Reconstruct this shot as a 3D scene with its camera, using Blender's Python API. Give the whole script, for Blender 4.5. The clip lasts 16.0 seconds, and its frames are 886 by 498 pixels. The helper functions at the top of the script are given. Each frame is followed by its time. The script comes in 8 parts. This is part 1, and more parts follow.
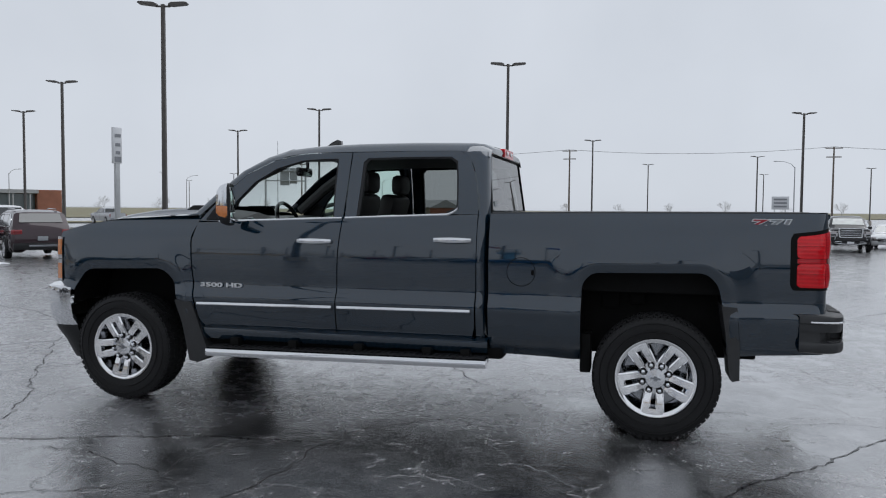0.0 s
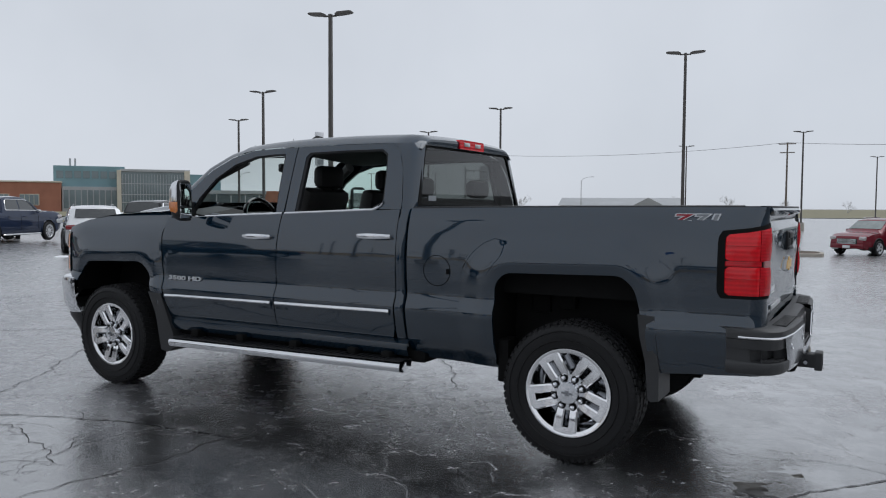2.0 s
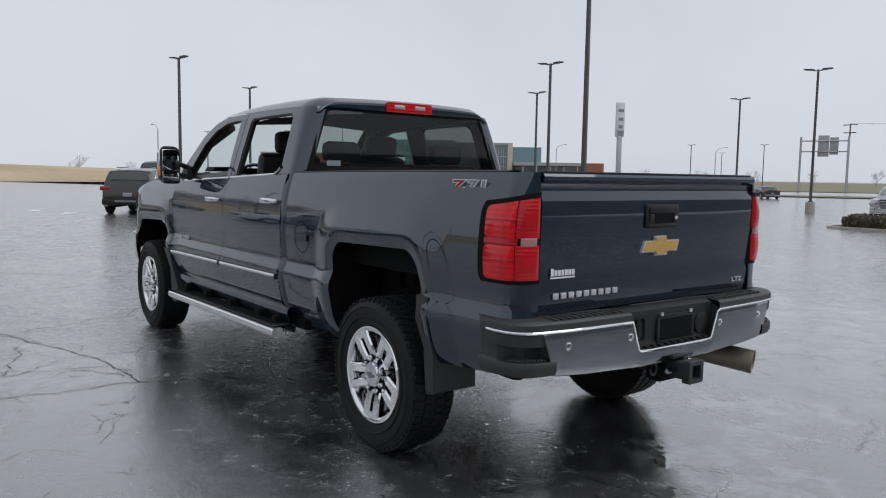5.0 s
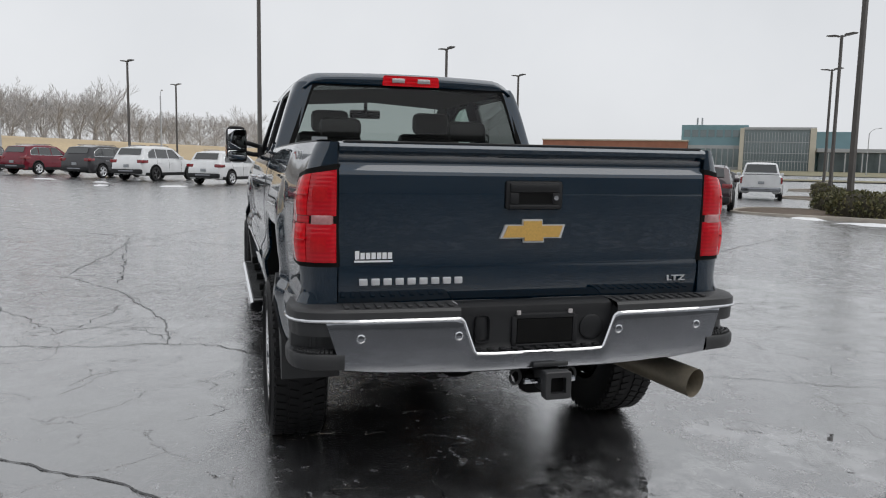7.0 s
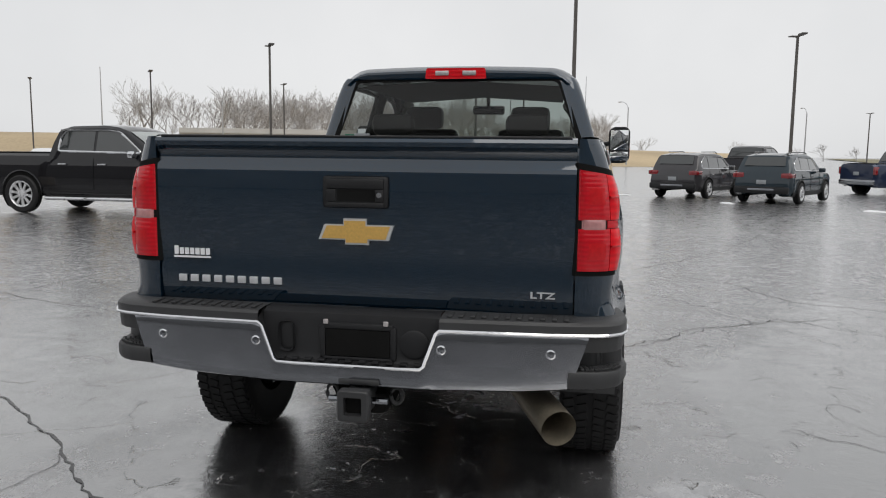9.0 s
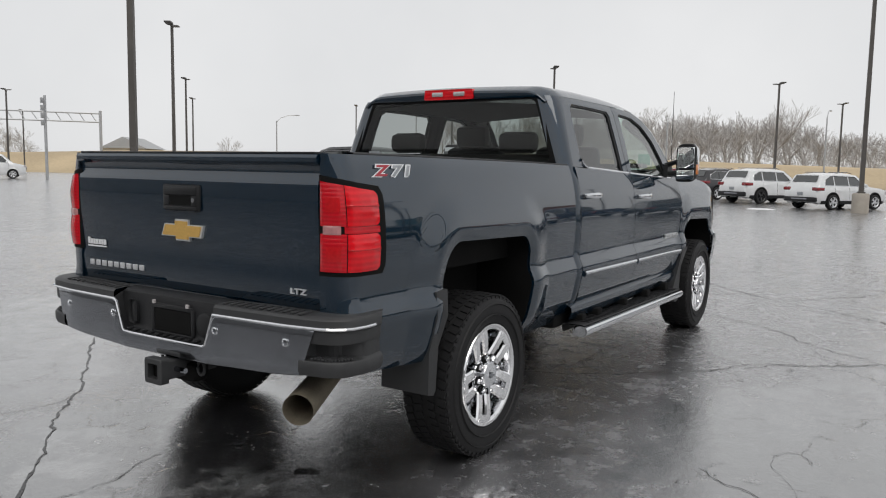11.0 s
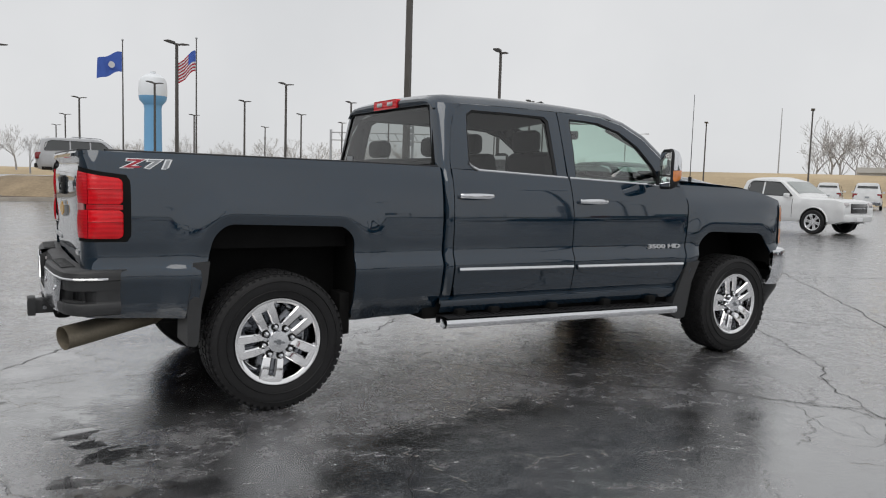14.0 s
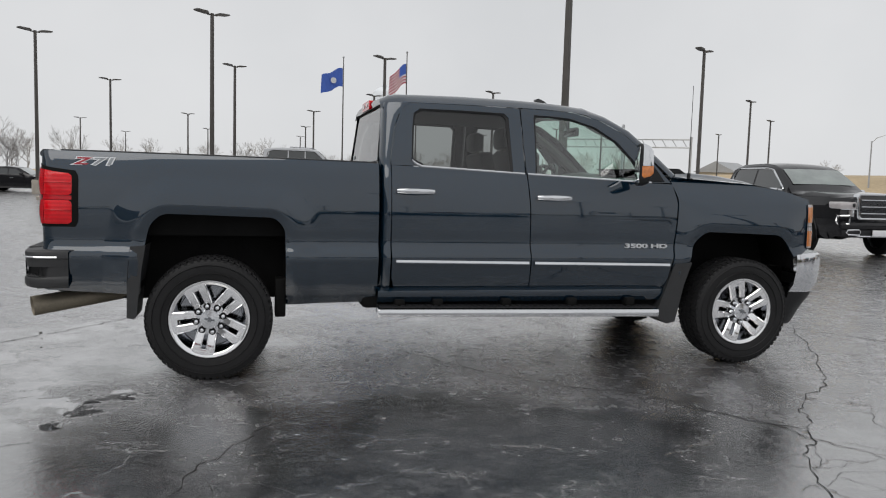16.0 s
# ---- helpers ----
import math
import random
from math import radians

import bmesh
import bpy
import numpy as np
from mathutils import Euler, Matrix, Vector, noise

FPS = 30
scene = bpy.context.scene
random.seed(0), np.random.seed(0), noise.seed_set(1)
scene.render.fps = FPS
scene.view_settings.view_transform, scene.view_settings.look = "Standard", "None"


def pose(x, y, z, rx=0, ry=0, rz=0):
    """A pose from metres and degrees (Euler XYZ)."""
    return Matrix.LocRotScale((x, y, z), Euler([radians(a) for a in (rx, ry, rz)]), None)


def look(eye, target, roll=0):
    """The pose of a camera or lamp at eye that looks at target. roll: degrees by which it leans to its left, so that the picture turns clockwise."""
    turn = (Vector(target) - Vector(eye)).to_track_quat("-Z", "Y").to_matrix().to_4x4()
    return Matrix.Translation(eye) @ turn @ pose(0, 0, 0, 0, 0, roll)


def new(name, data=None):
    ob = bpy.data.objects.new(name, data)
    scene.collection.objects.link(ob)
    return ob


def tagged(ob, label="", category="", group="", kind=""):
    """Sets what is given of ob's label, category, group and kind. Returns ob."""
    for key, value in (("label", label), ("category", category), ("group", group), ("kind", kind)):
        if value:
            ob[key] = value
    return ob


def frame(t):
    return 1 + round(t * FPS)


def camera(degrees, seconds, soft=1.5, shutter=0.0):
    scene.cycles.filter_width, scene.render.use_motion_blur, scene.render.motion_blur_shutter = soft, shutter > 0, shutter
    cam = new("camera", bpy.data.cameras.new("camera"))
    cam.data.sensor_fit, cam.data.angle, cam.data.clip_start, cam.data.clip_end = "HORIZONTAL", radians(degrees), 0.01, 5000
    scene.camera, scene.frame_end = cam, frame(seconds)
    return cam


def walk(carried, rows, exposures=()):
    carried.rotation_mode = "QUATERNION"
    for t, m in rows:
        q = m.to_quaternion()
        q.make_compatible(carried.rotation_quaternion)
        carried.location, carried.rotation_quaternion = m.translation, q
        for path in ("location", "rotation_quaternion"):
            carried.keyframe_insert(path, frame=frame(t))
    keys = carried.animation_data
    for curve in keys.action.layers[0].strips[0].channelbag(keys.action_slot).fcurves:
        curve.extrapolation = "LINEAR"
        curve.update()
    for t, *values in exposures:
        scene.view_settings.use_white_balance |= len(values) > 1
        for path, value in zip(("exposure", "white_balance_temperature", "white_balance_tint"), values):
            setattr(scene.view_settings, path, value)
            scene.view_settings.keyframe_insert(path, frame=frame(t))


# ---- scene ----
import functools

cam = camera(59.7, 16.0, soft=1.1)
PATH = [
    (0, (-0.119, -6.029, 1.467), (-0.611, -4.093, 1.363), 0.5),
    (0.5, (0.289, -5.813, 1.468), (-0.34, -3.918, 1.364), 0.6),
    (1, (0.747, -5.629, 1.473), (-0.01, -3.781, 1.366), 0.6),
    (1.5, (1.12, -5.352, 1.464), (0.248, -3.555, 1.355), 0.5),
    (2, (1.506, -5.087, 1.453), (0.524, -3.348, 1.342), 0.3),
    (2.5, (1.869, -4.825, 1.451), (0.782, -3.149, 1.335), 0.1),
    (3, (2.157, -4.511, 1.46), (0.964, -2.91, 1.336), -0.0),
    (3.5, (2.525, -4.223, 1.45), (1.231, -2.705, 1.31), 0.0),
    (4, (2.819, -3.865, 1.44), (1.423, -2.442, 1.282), 0.1),
    (4.2, (2.921, -3.708, 1.446), (1.483, -2.327, 1.281), 0.3),
    (6.3, (3.853, -1.869, 1.423), (2.036, -1.064, 1.2), 1.2),
    (6.5, (3.862, -1.677, 1.427), (2.016, -0.942, 1.2), 1.2),
    (7, (3.908, -1.191, 1.406), (1.998, -0.648, 1.17), 1.1),
    (7.5, (3.923, -0.705, 1.408), (1.965, -0.38, 1.162), 1.0),
    (8, (3.842, -0.222, 1.404), (1.86, -0.123, 1.153), 0.9),
    (8.5, (3.808, 0.304, 1.4), (1.829, 0.167, 1.15), 0.7),
    (9, (3.702, 0.799, 1.404), (1.748, 0.448, 1.157), 0.6),
    (9.2, (3.668, 0.992, 1.404), (1.73, 0.558, 1.161), 0.6),
    (11.3, (3.151, 3.067, 1.407), (1.537, 1.903, 1.208), 1.1),
    (11.5, (3.069, 3.25, 1.411), (1.497, 2.027, 1.217), 1.2),
    (12, (2.837, 3.73, 1.401), (1.371, 2.382, 1.213), 1.4),
    (12.5, (2.514, 4.119, 1.387), (1.157, 2.66, 1.205), 1.5),
    (13, (2.189, 4.519, 1.367), (0.938, 2.968, 1.186), 1.5),
    (13.5, (1.834, 4.921, 1.357), (0.696, 3.286, 1.177), 1.5),
    (14, (1.425, 5.223, 1.358), (0.412, 3.508, 1.179), 1.7),
    (14.5, (1.032, 5.56, 1.359), (0.145, 3.776, 1.179), 1.7),
    (15, (0.609, 5.756, 1.353), (-0.141, 3.911, 1.173), 1.8),
    (15.5, (0.175, 5.981, 1.345), (-0.44, 4.086, 1.164), 1.7),
    (16, (-0.272, 6.114, 1.338), (-0.749, 4.18, 1.16), 1.6),
]
walk(cam, [(t, look(eye, aim, lean)) for t, eye, aim, lean in PATH],
     exposures=[(0, 0.18, 6050, 10), (4, 0.14, 6050, 10), (6.5, 0.31, 6350, 10), (9, 0.37, 6600, 10), (12, 0.36, 6600, 10), (16, 0.25, 6550, 10)])

# ---- world, sun ----
world = bpy.data.worlds.new("overcast_sky")
scene.world = world
world.use_nodes = True
wn, wl = world.node_tree.nodes, world.node_tree.links
wn.clear()
w_out = wn.new("ShaderNodeOutputWorld")
w_bg = wn.new("ShaderNodeBackground")
w_sky = wn.new("ShaderNodeTexSky")
w_sky.sky_type = "NISHITA"
w_sky.sun_disc = False
w_sky.sun_elevation = radians(60)
w_sky.sun_rotation = radians(48)
w_sat = wn.new("ShaderNodeHueSaturation")
w_sat.inputs["Saturation"].default_value = 0.10
w_mix = wn.new("ShaderNodeMixRGB")
w_mix.inputs[0].default_value = 0.86
w_noise = wn.new("ShaderNodeTexNoise")
w_noise.inputs["Scale"].default_value = 2.2
w_noise.inputs["Detail"].default_value = 5
w_ramp = wn.new("ShaderNodeValToRGB")
w_ramp.color_ramp.elements[0].position = 0.25
w_ramp.color_ramp.elements[0].color = (5.25, 5.4, 5.6, 1)
w_ramp.color_ramp.elements[1].position = 0.75
w_ramp.color_ramp.elements[1].color = (6.6, 6.7, 6.85, 1)
w_bg.inputs["Strength"].default_value = 0.1
wl.new(w_sky.outputs[0], w_sat.inputs["Color"])
wl.new(w_noise.outputs["Fac"], w_ramp.inputs[0])
wl.new(w_sat.outputs[0], w_mix.inputs[1])
wl.new(w_ramp.outputs[0], w_mix.inputs[2])
wl.new(w_mix.outputs[0], w_bg.inputs["Color"])
wl.new(w_bg.outputs[0], w_out.inputs["Surface"])

sun_data = bpy.data.lights.new("sun", "SUN")
sun_data.energy = 1.15
sun_data.angle = radians(55)
sun_data.color = (1.0, 0.97, 0.93)
sun_ob = new("sun", sun_data)
sun_ob.matrix_world = look((20, 18, 46), (0, 0, 0))


# ---- materials ----
def mat(name, col, rough=0.5, metal=0.0, coat=0.0, var=0.12, scale=6.0, bump=0.0, bscale=80.0, rvar=0.08, spec=0.5, flake=0.0):
    """A principled surface whose colour and roughness vary at a large and a small scale."""
    m = bpy.data.materials.new(name)
    m.use_nodes = True
    n, l = m.node_tree.nodes, m.node_tree.links
    p = n["Principled BSDF"]
    p.inputs["Metallic"].default_value = metal
    p.inputs["Specular IOR Level"].default_value = spec
    p.inputs["Coat Weight"].default_value = coat
    p.inputs["Coat Roughness"].default_value = 0.07
    tc = n.new("ShaderNodeTexCoord")
    big, fine = n.new("ShaderNodeTexNoise"), n.new("ShaderNodeTexNoise")
    big.inputs["Scale"].default_value, big.inputs["Detail"].default_value = scale, 4
    fine.inputs["Scale"].default_value, fine.inputs["Detail"].default_value = bscale, 3
    l.new(tc.outputs["Object"], big.inputs["Vector"])
    l.new(tc.outputs["Object"], fine.inputs["Vector"])
    add = n.new("ShaderNodeMath")
    add.operation = "MULTIPLY_ADD"
    add.inputs[1].default_value, add.inputs[2].default_value = 0.35, 0.0
    l.new(fine.outputs["Fac"], add.inputs[0])
    tot = n.new("ShaderNodeMath")
    tot.operation = "MULTIPLY_ADD"
    tot.inputs[1].default_value = 0.65
    l.new(big.outputs["Fac"], tot.inputs[0])
    l.new(add.outputs[0], tot.inputs[2])
    ramp = n.new("ShaderNodeValToRGB")
    ramp.color_ramp.elements[0].position, ramp.color_ramp.elements[1].position = 0.3, 0.7
    ramp.color_ramp.elements[0].color = (*[max(0, c * (1 - var)) for c in col], 1)
    ramp.color_ramp.elements[1].color = (*[min(1, c * (1 + var)) for c in col], 1)
    l.new(tot.outputs[0], ramp.inputs[0])
    l.new(ramp.outputs[0], p.inputs["Base Color"])
    rr = n.new("ShaderNodeMapRange")
    rr.inputs["To Min"].default_value, rr.inputs["To Max"].default_value = max(0.0, rough - rvar), min(1, rough + rvar)
    l.new(tot.outputs[0], rr.inputs["Value"])
    l.new(rr.outputs[0], p.inputs["Roughness"])
    if bump:
        b = n.new("ShaderNodeBump")
        b.inputs["Strength"].default_value, b.inputs["Distance"].default_value = bump, 0.004
        l.new(fine.outputs["Fac"], b.inputs["Height"])
        l.new(b.outputs[0], p.inputs["Normal"])
    return m


def paint(name, col, metal=0.25, rough=0.32, ior=1.5):
    m = mat(name, col, rough, metal, coat=1.0, var=0.10, scale=3.0, bscale=900.0, rvar=0.05)
    p = m.node_tree.nodes["Principled BSDF"]
    p.inputs["Coat IOR"].default_value, p.inputs["Coat Roughness"].default_value = ior, 0.03
    p.inputs["Specular IOR Level"].default_value = 0.0 if metal < 0.5 else 0.5
    return m


def glass_mat(name, tint, floor=0.075):
    """Thin pane: tinted see-through with a mirror gloss that grows at grazing angles."""
    m = bpy.data.materials.new(name)
    m.use_nodes = True
    n, l = m.node_tree.nodes, m.node_tree.links
    n.clear()
    out, mix = n.new("ShaderNodeOutputMaterial"), n.new("ShaderNodeMixShader")
    tr, gl, fr = n.new("ShaderNodeBsdfTransparent"), n.new("ShaderNodeBsdfGlossy"), n.new("ShaderNodeLayerWeight")
    tr.inputs[0].default_value = (*tint, 1)
    gl.inputs["Roughness"].default_value = 0.0
    pw, ma = n.new("ShaderNodeMath"), n.new("ShaderNodeMath")
    pw.operation, ma.operation = "POWER", "MULTIPLY_ADD"
    pw.inputs[1].default_value, ma.inputs[1].default_value, ma.inputs[2].default_value = 4.0, 0.90, floor
    fr.inputs["Blend"].default_value = 0.5
    l.new(fr.outputs["Facing"], pw.inputs[0])
    l.new(pw.outputs[0], ma.inputs[0])
    l.new(ma.outputs[0], mix.inputs[0])
    l.new(tr.outputs[0], mix.inputs[1])
    l.new(gl.outputs[0], mix.inputs[2])
    l.new(mix.outputs[0], out.inputs[0])
    return m


def emit_mat(name, col, power):
    m = bpy.data.materials.new(name)
    m.use_nodes = True
    p = m.node_tree.nodes["Principled BSDF"]
    p.inputs["Base Color"].default_value = (*col, 1)
    p.inputs["Emission Color"].default_value = (*col, 1)
    p.inputs["Emission Strength"].default_value = power
    return m


def lens_mat(name, col, period=0.024):
    """Moulded lens: fine level ribs in a clear coat."""
    m = mat(name, col, 0.14, 0, coat=0.2, var=0.12, scale=9, bscale=120, spec=0.4)
    n, l = m.node_tree.nodes, m.node_tree.links
    p, tc, wv = n["Principled BSDF"], n.new("ShaderNodeTexCoord"), n.new("ShaderNodeTexWave")
    wv.wave_type, wv.bands_direction = "BANDS", "Z"
    wv.inputs["Scale"].default_value, wv.inputs["Distortion"].default_value = 2 * math.pi / (20 * period), 0.0
    l.new(tc.outputs["Object"], wv.inputs["Vector"])
    old = p.inputs["Base Color"].links[0].from_socket
    mx, rg, bp = n.new("ShaderNodeMixRGB"), n.new("ShaderNodeMapRange"), n.new("ShaderNodeBump")
    mx.blend_type = "MULTIPLY"
    mx.inputs[0].default_value = 1.0
    rg.inputs["To Min"].default_value, rg.inputs["To Max"].default_value = 0.88, 1.06
    l.new(wv.outputs["Fac"], rg.inputs["Value"])
    l.new(old, mx.inputs[1])
    l.new(rg.outputs[0], mx.inputs[2])
    l.new(mx.outputs[0], p.inputs["Base Color"])
    bp.inputs["Strength"].default_value, bp.inputs["Distance"].default_value = 0.25, 0.002
    l.new(wv.outputs["Fac"], bp.inputs["Height"])
    l.new(bp.outputs[0], p.inputs["Normal"])
    return m


M = {
    "paint": paint("slate_blue_paint", (0.0040, 0.0178, 0.0350), 0.45, 0.36, 1.80),
    "chrome": mat("chrome", (0.72, 0.73, 0.75), 0.07, 1.0, var=0.05, scale=5, rvar=0.03),
    "dull_chrome": mat("bumper_chrome", (0.27, 0.28, 0.30), 0.13, 1.0, var=0.10, scale=9, rvar=0.05),
    "alloy": mat("polished_alloy", (0.88, 0.88, 0.89), 0.08, 1.0, var=0.06, scale=12, rvar=0.05),
    "black": mat("black_plastic", (0.014, 0.0145, 0.016), 0.45, 0, var=0.2, scale=12, bump=0.25, bscale=400, spec=0.3),
    "gloss_black": mat("gloss_black", (0.008, 0.008, 0.009), 0.12, 0, coat=0.6, var=0.1),
    "rubber": mat("tyre_rubber", (0.012, 0.012, 0.013), 0.62, 0, var=0.25, scale=9, bump=0.3, bscale=250, spec=0.3),
    "trim_grey": mat("textured_dark_trim", (0.030, 0.031, 0.033), 0.5, 0, var=0.2, scale=12, bump=0.25, bscale=400),
    "under": mat("chassis_black", (0.007, 0.007, 0.007), 0.75, 0, var=0.35, scale=7, spec=0.12),
    "steel": mat("hot_rolled_steel", (0.25, 0.22, 0.17), 0.48, 0.6, var=0.25, scale=8, rvar=0.1),
    "rust": mat("rusty_steel", (0.13, 0.065, 0.035), 0.8, 0.2, var=0.5, scale=25, bump=0.4),
    "red_lens": lens_mat("red_lens", (0.66, 0.003, 0.010)),
    "red_lens_low": lens_mat("red_lens_lower", (0.50, 0.004, 0.012), 0.016),
    "dark_red": mat("dark_red_lens", (0.20, 0.004, 0.008), 0.12, 0, coat=1.0, var=0.2, scale=30),
    "clear_lens": mat("clear_lens", (0.50, 0.47, 0.47), 0.12, 0.3, coat=1.0, var=0.2, scale=60),
    "reverse_lens": mat("pinkish_clear_lens", (0.50, 0.24, 0.24), 0.15, 0.2, coat=0.6, var=0.2, scale=60),
    "red_lens_box": mat("dark_red_lens_box", (0.48, 0.006, 0.010), 0.2, 0, coat=0.4, var=0.15, scale=40, spec=0.3),
    "amber": mat("amber_lens", (0.60, 0.19, 0.04), 0.15, 0, coat=1.0, var=0.2, scale=40),
    "gold": mat("gold_emblem", (0.72, 0.45, 0.13), 0.35, 0.45, var=0.12, scale=120),
    "badge": mat("satin_silver_badge", (0.66, 0.67, 0.69), 0.34, 0.55, var=0.05),
    "white_deco": mat("white_decal", (0.75, 0.76, 0.78), 0.4, 0.1, var=0.06),
    "red_deco": mat("red_decal", (0.36, 0.02, 0.035), 0.4, 0, var=0.15, scale=40),
    "grey_deco": mat("grey_decal", (0.30, 0.32, 0.34), 0.4, 0.2, var=0.15, scale=40),
    "seat": mat("dark_leather", (0.022, 0.021, 0.021), 0.5, 0, var=0.2, bump=0.2, bscale=120),
    "headliner": mat("headliner_cloth", (0.07, 0.07, 0.07), 0.9, 0, var=0.1, bscale=300, bump=0.2),
    "glass_front": glass_mat("green_tint_glass", (0.66, 0.86, 0.77), floor=0.16),
    "glass_rear": glass_mat("privacy_glass", (0.30, 0.32, 0.31)),
    "glass_back": glass_mat("rear_screen_glass", (0.40, 0.43, 0.42), floor=0.035),
    "glass_ws": glass_mat("windscreen_glass", (0.82, 0.89, 0.86)),
    "mirror": mat("mirror_glass", (0.85, 0.86, 0.87), 0.02, 1.0, var=0.01, rvar=0.0),
    "pole": mat("bronze_pole_paint", (0.085, 0.078, 0.072), 0.5, 0.2, var=0.2, scale=2),
    "concrete": mat("concrete", (0.34, 0.31, 0.27), 0.85, 0, var=0.2, scale=3, bump=0.5, bscale=60),
}


# ---- mesh helpers ----
def finish(bm, name, material, smooth=True, angle=38):
    me = bpy.data.meshes.new(name)
    bm.to_mesh(me)
    bm.free()
    for m in (material if isinstance(material, (list, tuple)) else (material,)):
        me.materials.append(m)
    if smooth:
        for poly in me.polygons:
            poly.use_smooth = True
        me.set_sharp_from_angle(angle=radians(angle))
    return me


def part(name, bm, material, parent=None, label="", smooth=True, angle=38):
    """One mesh object, a part of parent."""
    ob = new(name, finish(bm, name, material, smooth, angle))
    if parent is not None:
        ob.parent = parent
    if label:
        tagged(ob, label)
    return ob


def empty(name, label, category, group="", kind="", m=None):
    ob = tagged(new(name), label, category, group, kind)
    ob.empty_display_size = 0.2
    if m is not None:
        ob.matrix_world = m
    return ob


def box(bm, c, s, bevel=0.0, rot=None):
    """A box of size s about c, its edges rounded by bevel."""
    r = bmesh.ops.create_cube(bm, size=1.0)
    vs = r["verts"]
    for v in vs:
        v.co = Vector((v.co.x * s[0], v.co.y * s[1], v.co.z * s[2]))
    if bevel:
        es = list({e for v in vs for e in v.link_edges})
        vs = bmesh.ops.bevel(bm, geom=es, offset=bevel, segments=2, affect="EDGES", profile=0.5)["verts"]
        vs = list({v for v in vs})
    mm = Matrix.Translation(c) @ (rot.to_4x4() if rot is not None else Matrix.Identity(4))
    for v in vs:
        v.co = mm @ v.co
    return vs


def boxes(*specs):
    bm = bmesh.new()
    for sp in specs:
        box(bm, *sp)
    return bm


def grid(bm, rows, close=False):
    """Quads between rows of points."""
    vv = [[bm.verts.new(p) for p in row] for row in rows]
    for a, b in zip(vv, vv[1:]):
        k = len(a)
        for i in range(k if close else k - 1):
            j = (i + 1) % k
            try:
                bm.faces.new((a[i], a[j], b[j], b[i]))
            except ValueError:
                pass
    return vv


def fill(bm, pts):
    return bm.faces.new([bm.verts.new(p) for p in pts])


def prism(bm, outline, axis, a, b, cap=True):
    """A flat outline of (u, v) pushed along axis from a to b."""
    def at(u, v, w):
        return {"x": (w, u, v), "y": (u, w, v), "z": (u, v, w)}[axis]
    r0, r1 = [bm.verts.new(at(u, v, a)) for u, v in outline], [bm.verts.new(at(u, v, b)) for u, v in outline]
    n = len(outline)
    for i in range(n):
        bm.faces.new((r0[i], r0[(i + 1) % n], r1[(i + 1) % n], r1[i]))
    if cap:
        bm.faces.new(r0[::-1])
        bm.faces.new(r1)


def lathe(bm, prof, n=32, axis="y", c=(0, 0, 0), close=False):
    """Turns (radius, along) pairs about an axis through c."""
    rows = []
    for r, w in prof:
        row = []
        for i in range(n):
            a = 2 * math.pi * i / n
            u, v = r * math.cos(a), r * math.sin(a)
            row.append({"x": (c[0] + w, c[1] + u, c[2] + v), "y": (c[0] + u, c[1] + w, c[2] + v), "z": (c[0] + u, c[1] + v, c[2] + w)}[axis])
        rows.append(row)
    if close:
        rows.append(rows[0])
    return grid(bm, rows, True)


def tube(bm, pts, r, n=10, cap=True):
    """A round bar along pts; r may be one radius or one for each point."""
    pts = [Vector(p) for p in pts]
    rs = r if isinstance(r, (list, tuple)) else [r] * len(pts)
    rows = []
    for i, p in enumerate(pts):
        d = (pts[min(i + 1, len(pts) - 1)] - pts[max(i - 1, 0)]).normalized()
        side = d.cross(Vector((0, 0, 1)))
        if side.length < 1e-3:
            side = Vector((1, 0, 0))
        side.normalize()
        upv = side.cross(d)
        rows.append([p + rs[i] * (side * math.cos(2 * math.pi * k / n) + upv * math.sin(2 * math.pi * k / n)) for k in range(n)])
    vv = grid(bm, rows, True)
    if cap:
        bm.faces.new(vv[0][::-1])
        bm.faces.new(vv[-1])


def interp(x, xs, ys):
    return float(np.interp(x, xs, ys))


def smooth(a, b, x):
    t = min(1.0, max(0.0, (x - a) / (b - a)))
    return t * t * (3 - 2 * t)


def resample(pts, step):
    """Points along a polyline, about step apart, that keep its corners."""
    out = []
    for (x0, z0), (x1, z1) in zip(pts, pts[1:]):
        n = max(1, round(math.hypot(x1 - x0, z1 - z0) / step))
        out += [(x0 + (x1 - x0) * i / n, z0 + (z1 - z0) * i / n) for i in range(n)]
    return out + [pts[-1]]


def rounded(pts, r=0.05, n=4, closed=True):
    """A polygon with its corners rounded."""
    out, k = [], len(pts)
    for i, p in enumerate(pts):
        if not closed and i in (0, k - 1):
            out.append(tuple(p))
            continue
        a, p, b = Vector(pts[i - 1]), Vector(p), Vector(pts[(i + 1) % k])
        da, db = (a - p), (b - p)
        q = min(r, da.length * 0.45, db.length * 0.45)
        s, e = p + da.normalized() * q, p + db.normalized() * q
        for j in range(n + 1):
            t = j / n
            out.append(tuple(s * (1 - t) ** 2 + p * 2 * t * (1 - t) + e * t * t))
    return out


def word(text, size, depth, bold=0.0):
    """Flat letters as a mesh in the xy plane, centred."""
    cu = bpy.data.curves.new("lettering", "FONT")
    cu.body, cu.size, cu.extrude, cu.offset = text, size, depth, bold
    cu.align_x, cu.align_y = "CENTER", "CENTER"
    tmp = new("lettering", cu)
    dg = bpy.context.evaluated_depsgraph_get()
    me = bpy.data.meshes.new_from_object(tmp.evaluated_get(dg))
    bpy.data.objects.remove(tmp)
    bpy.data.curves.remove(cu)
    return me


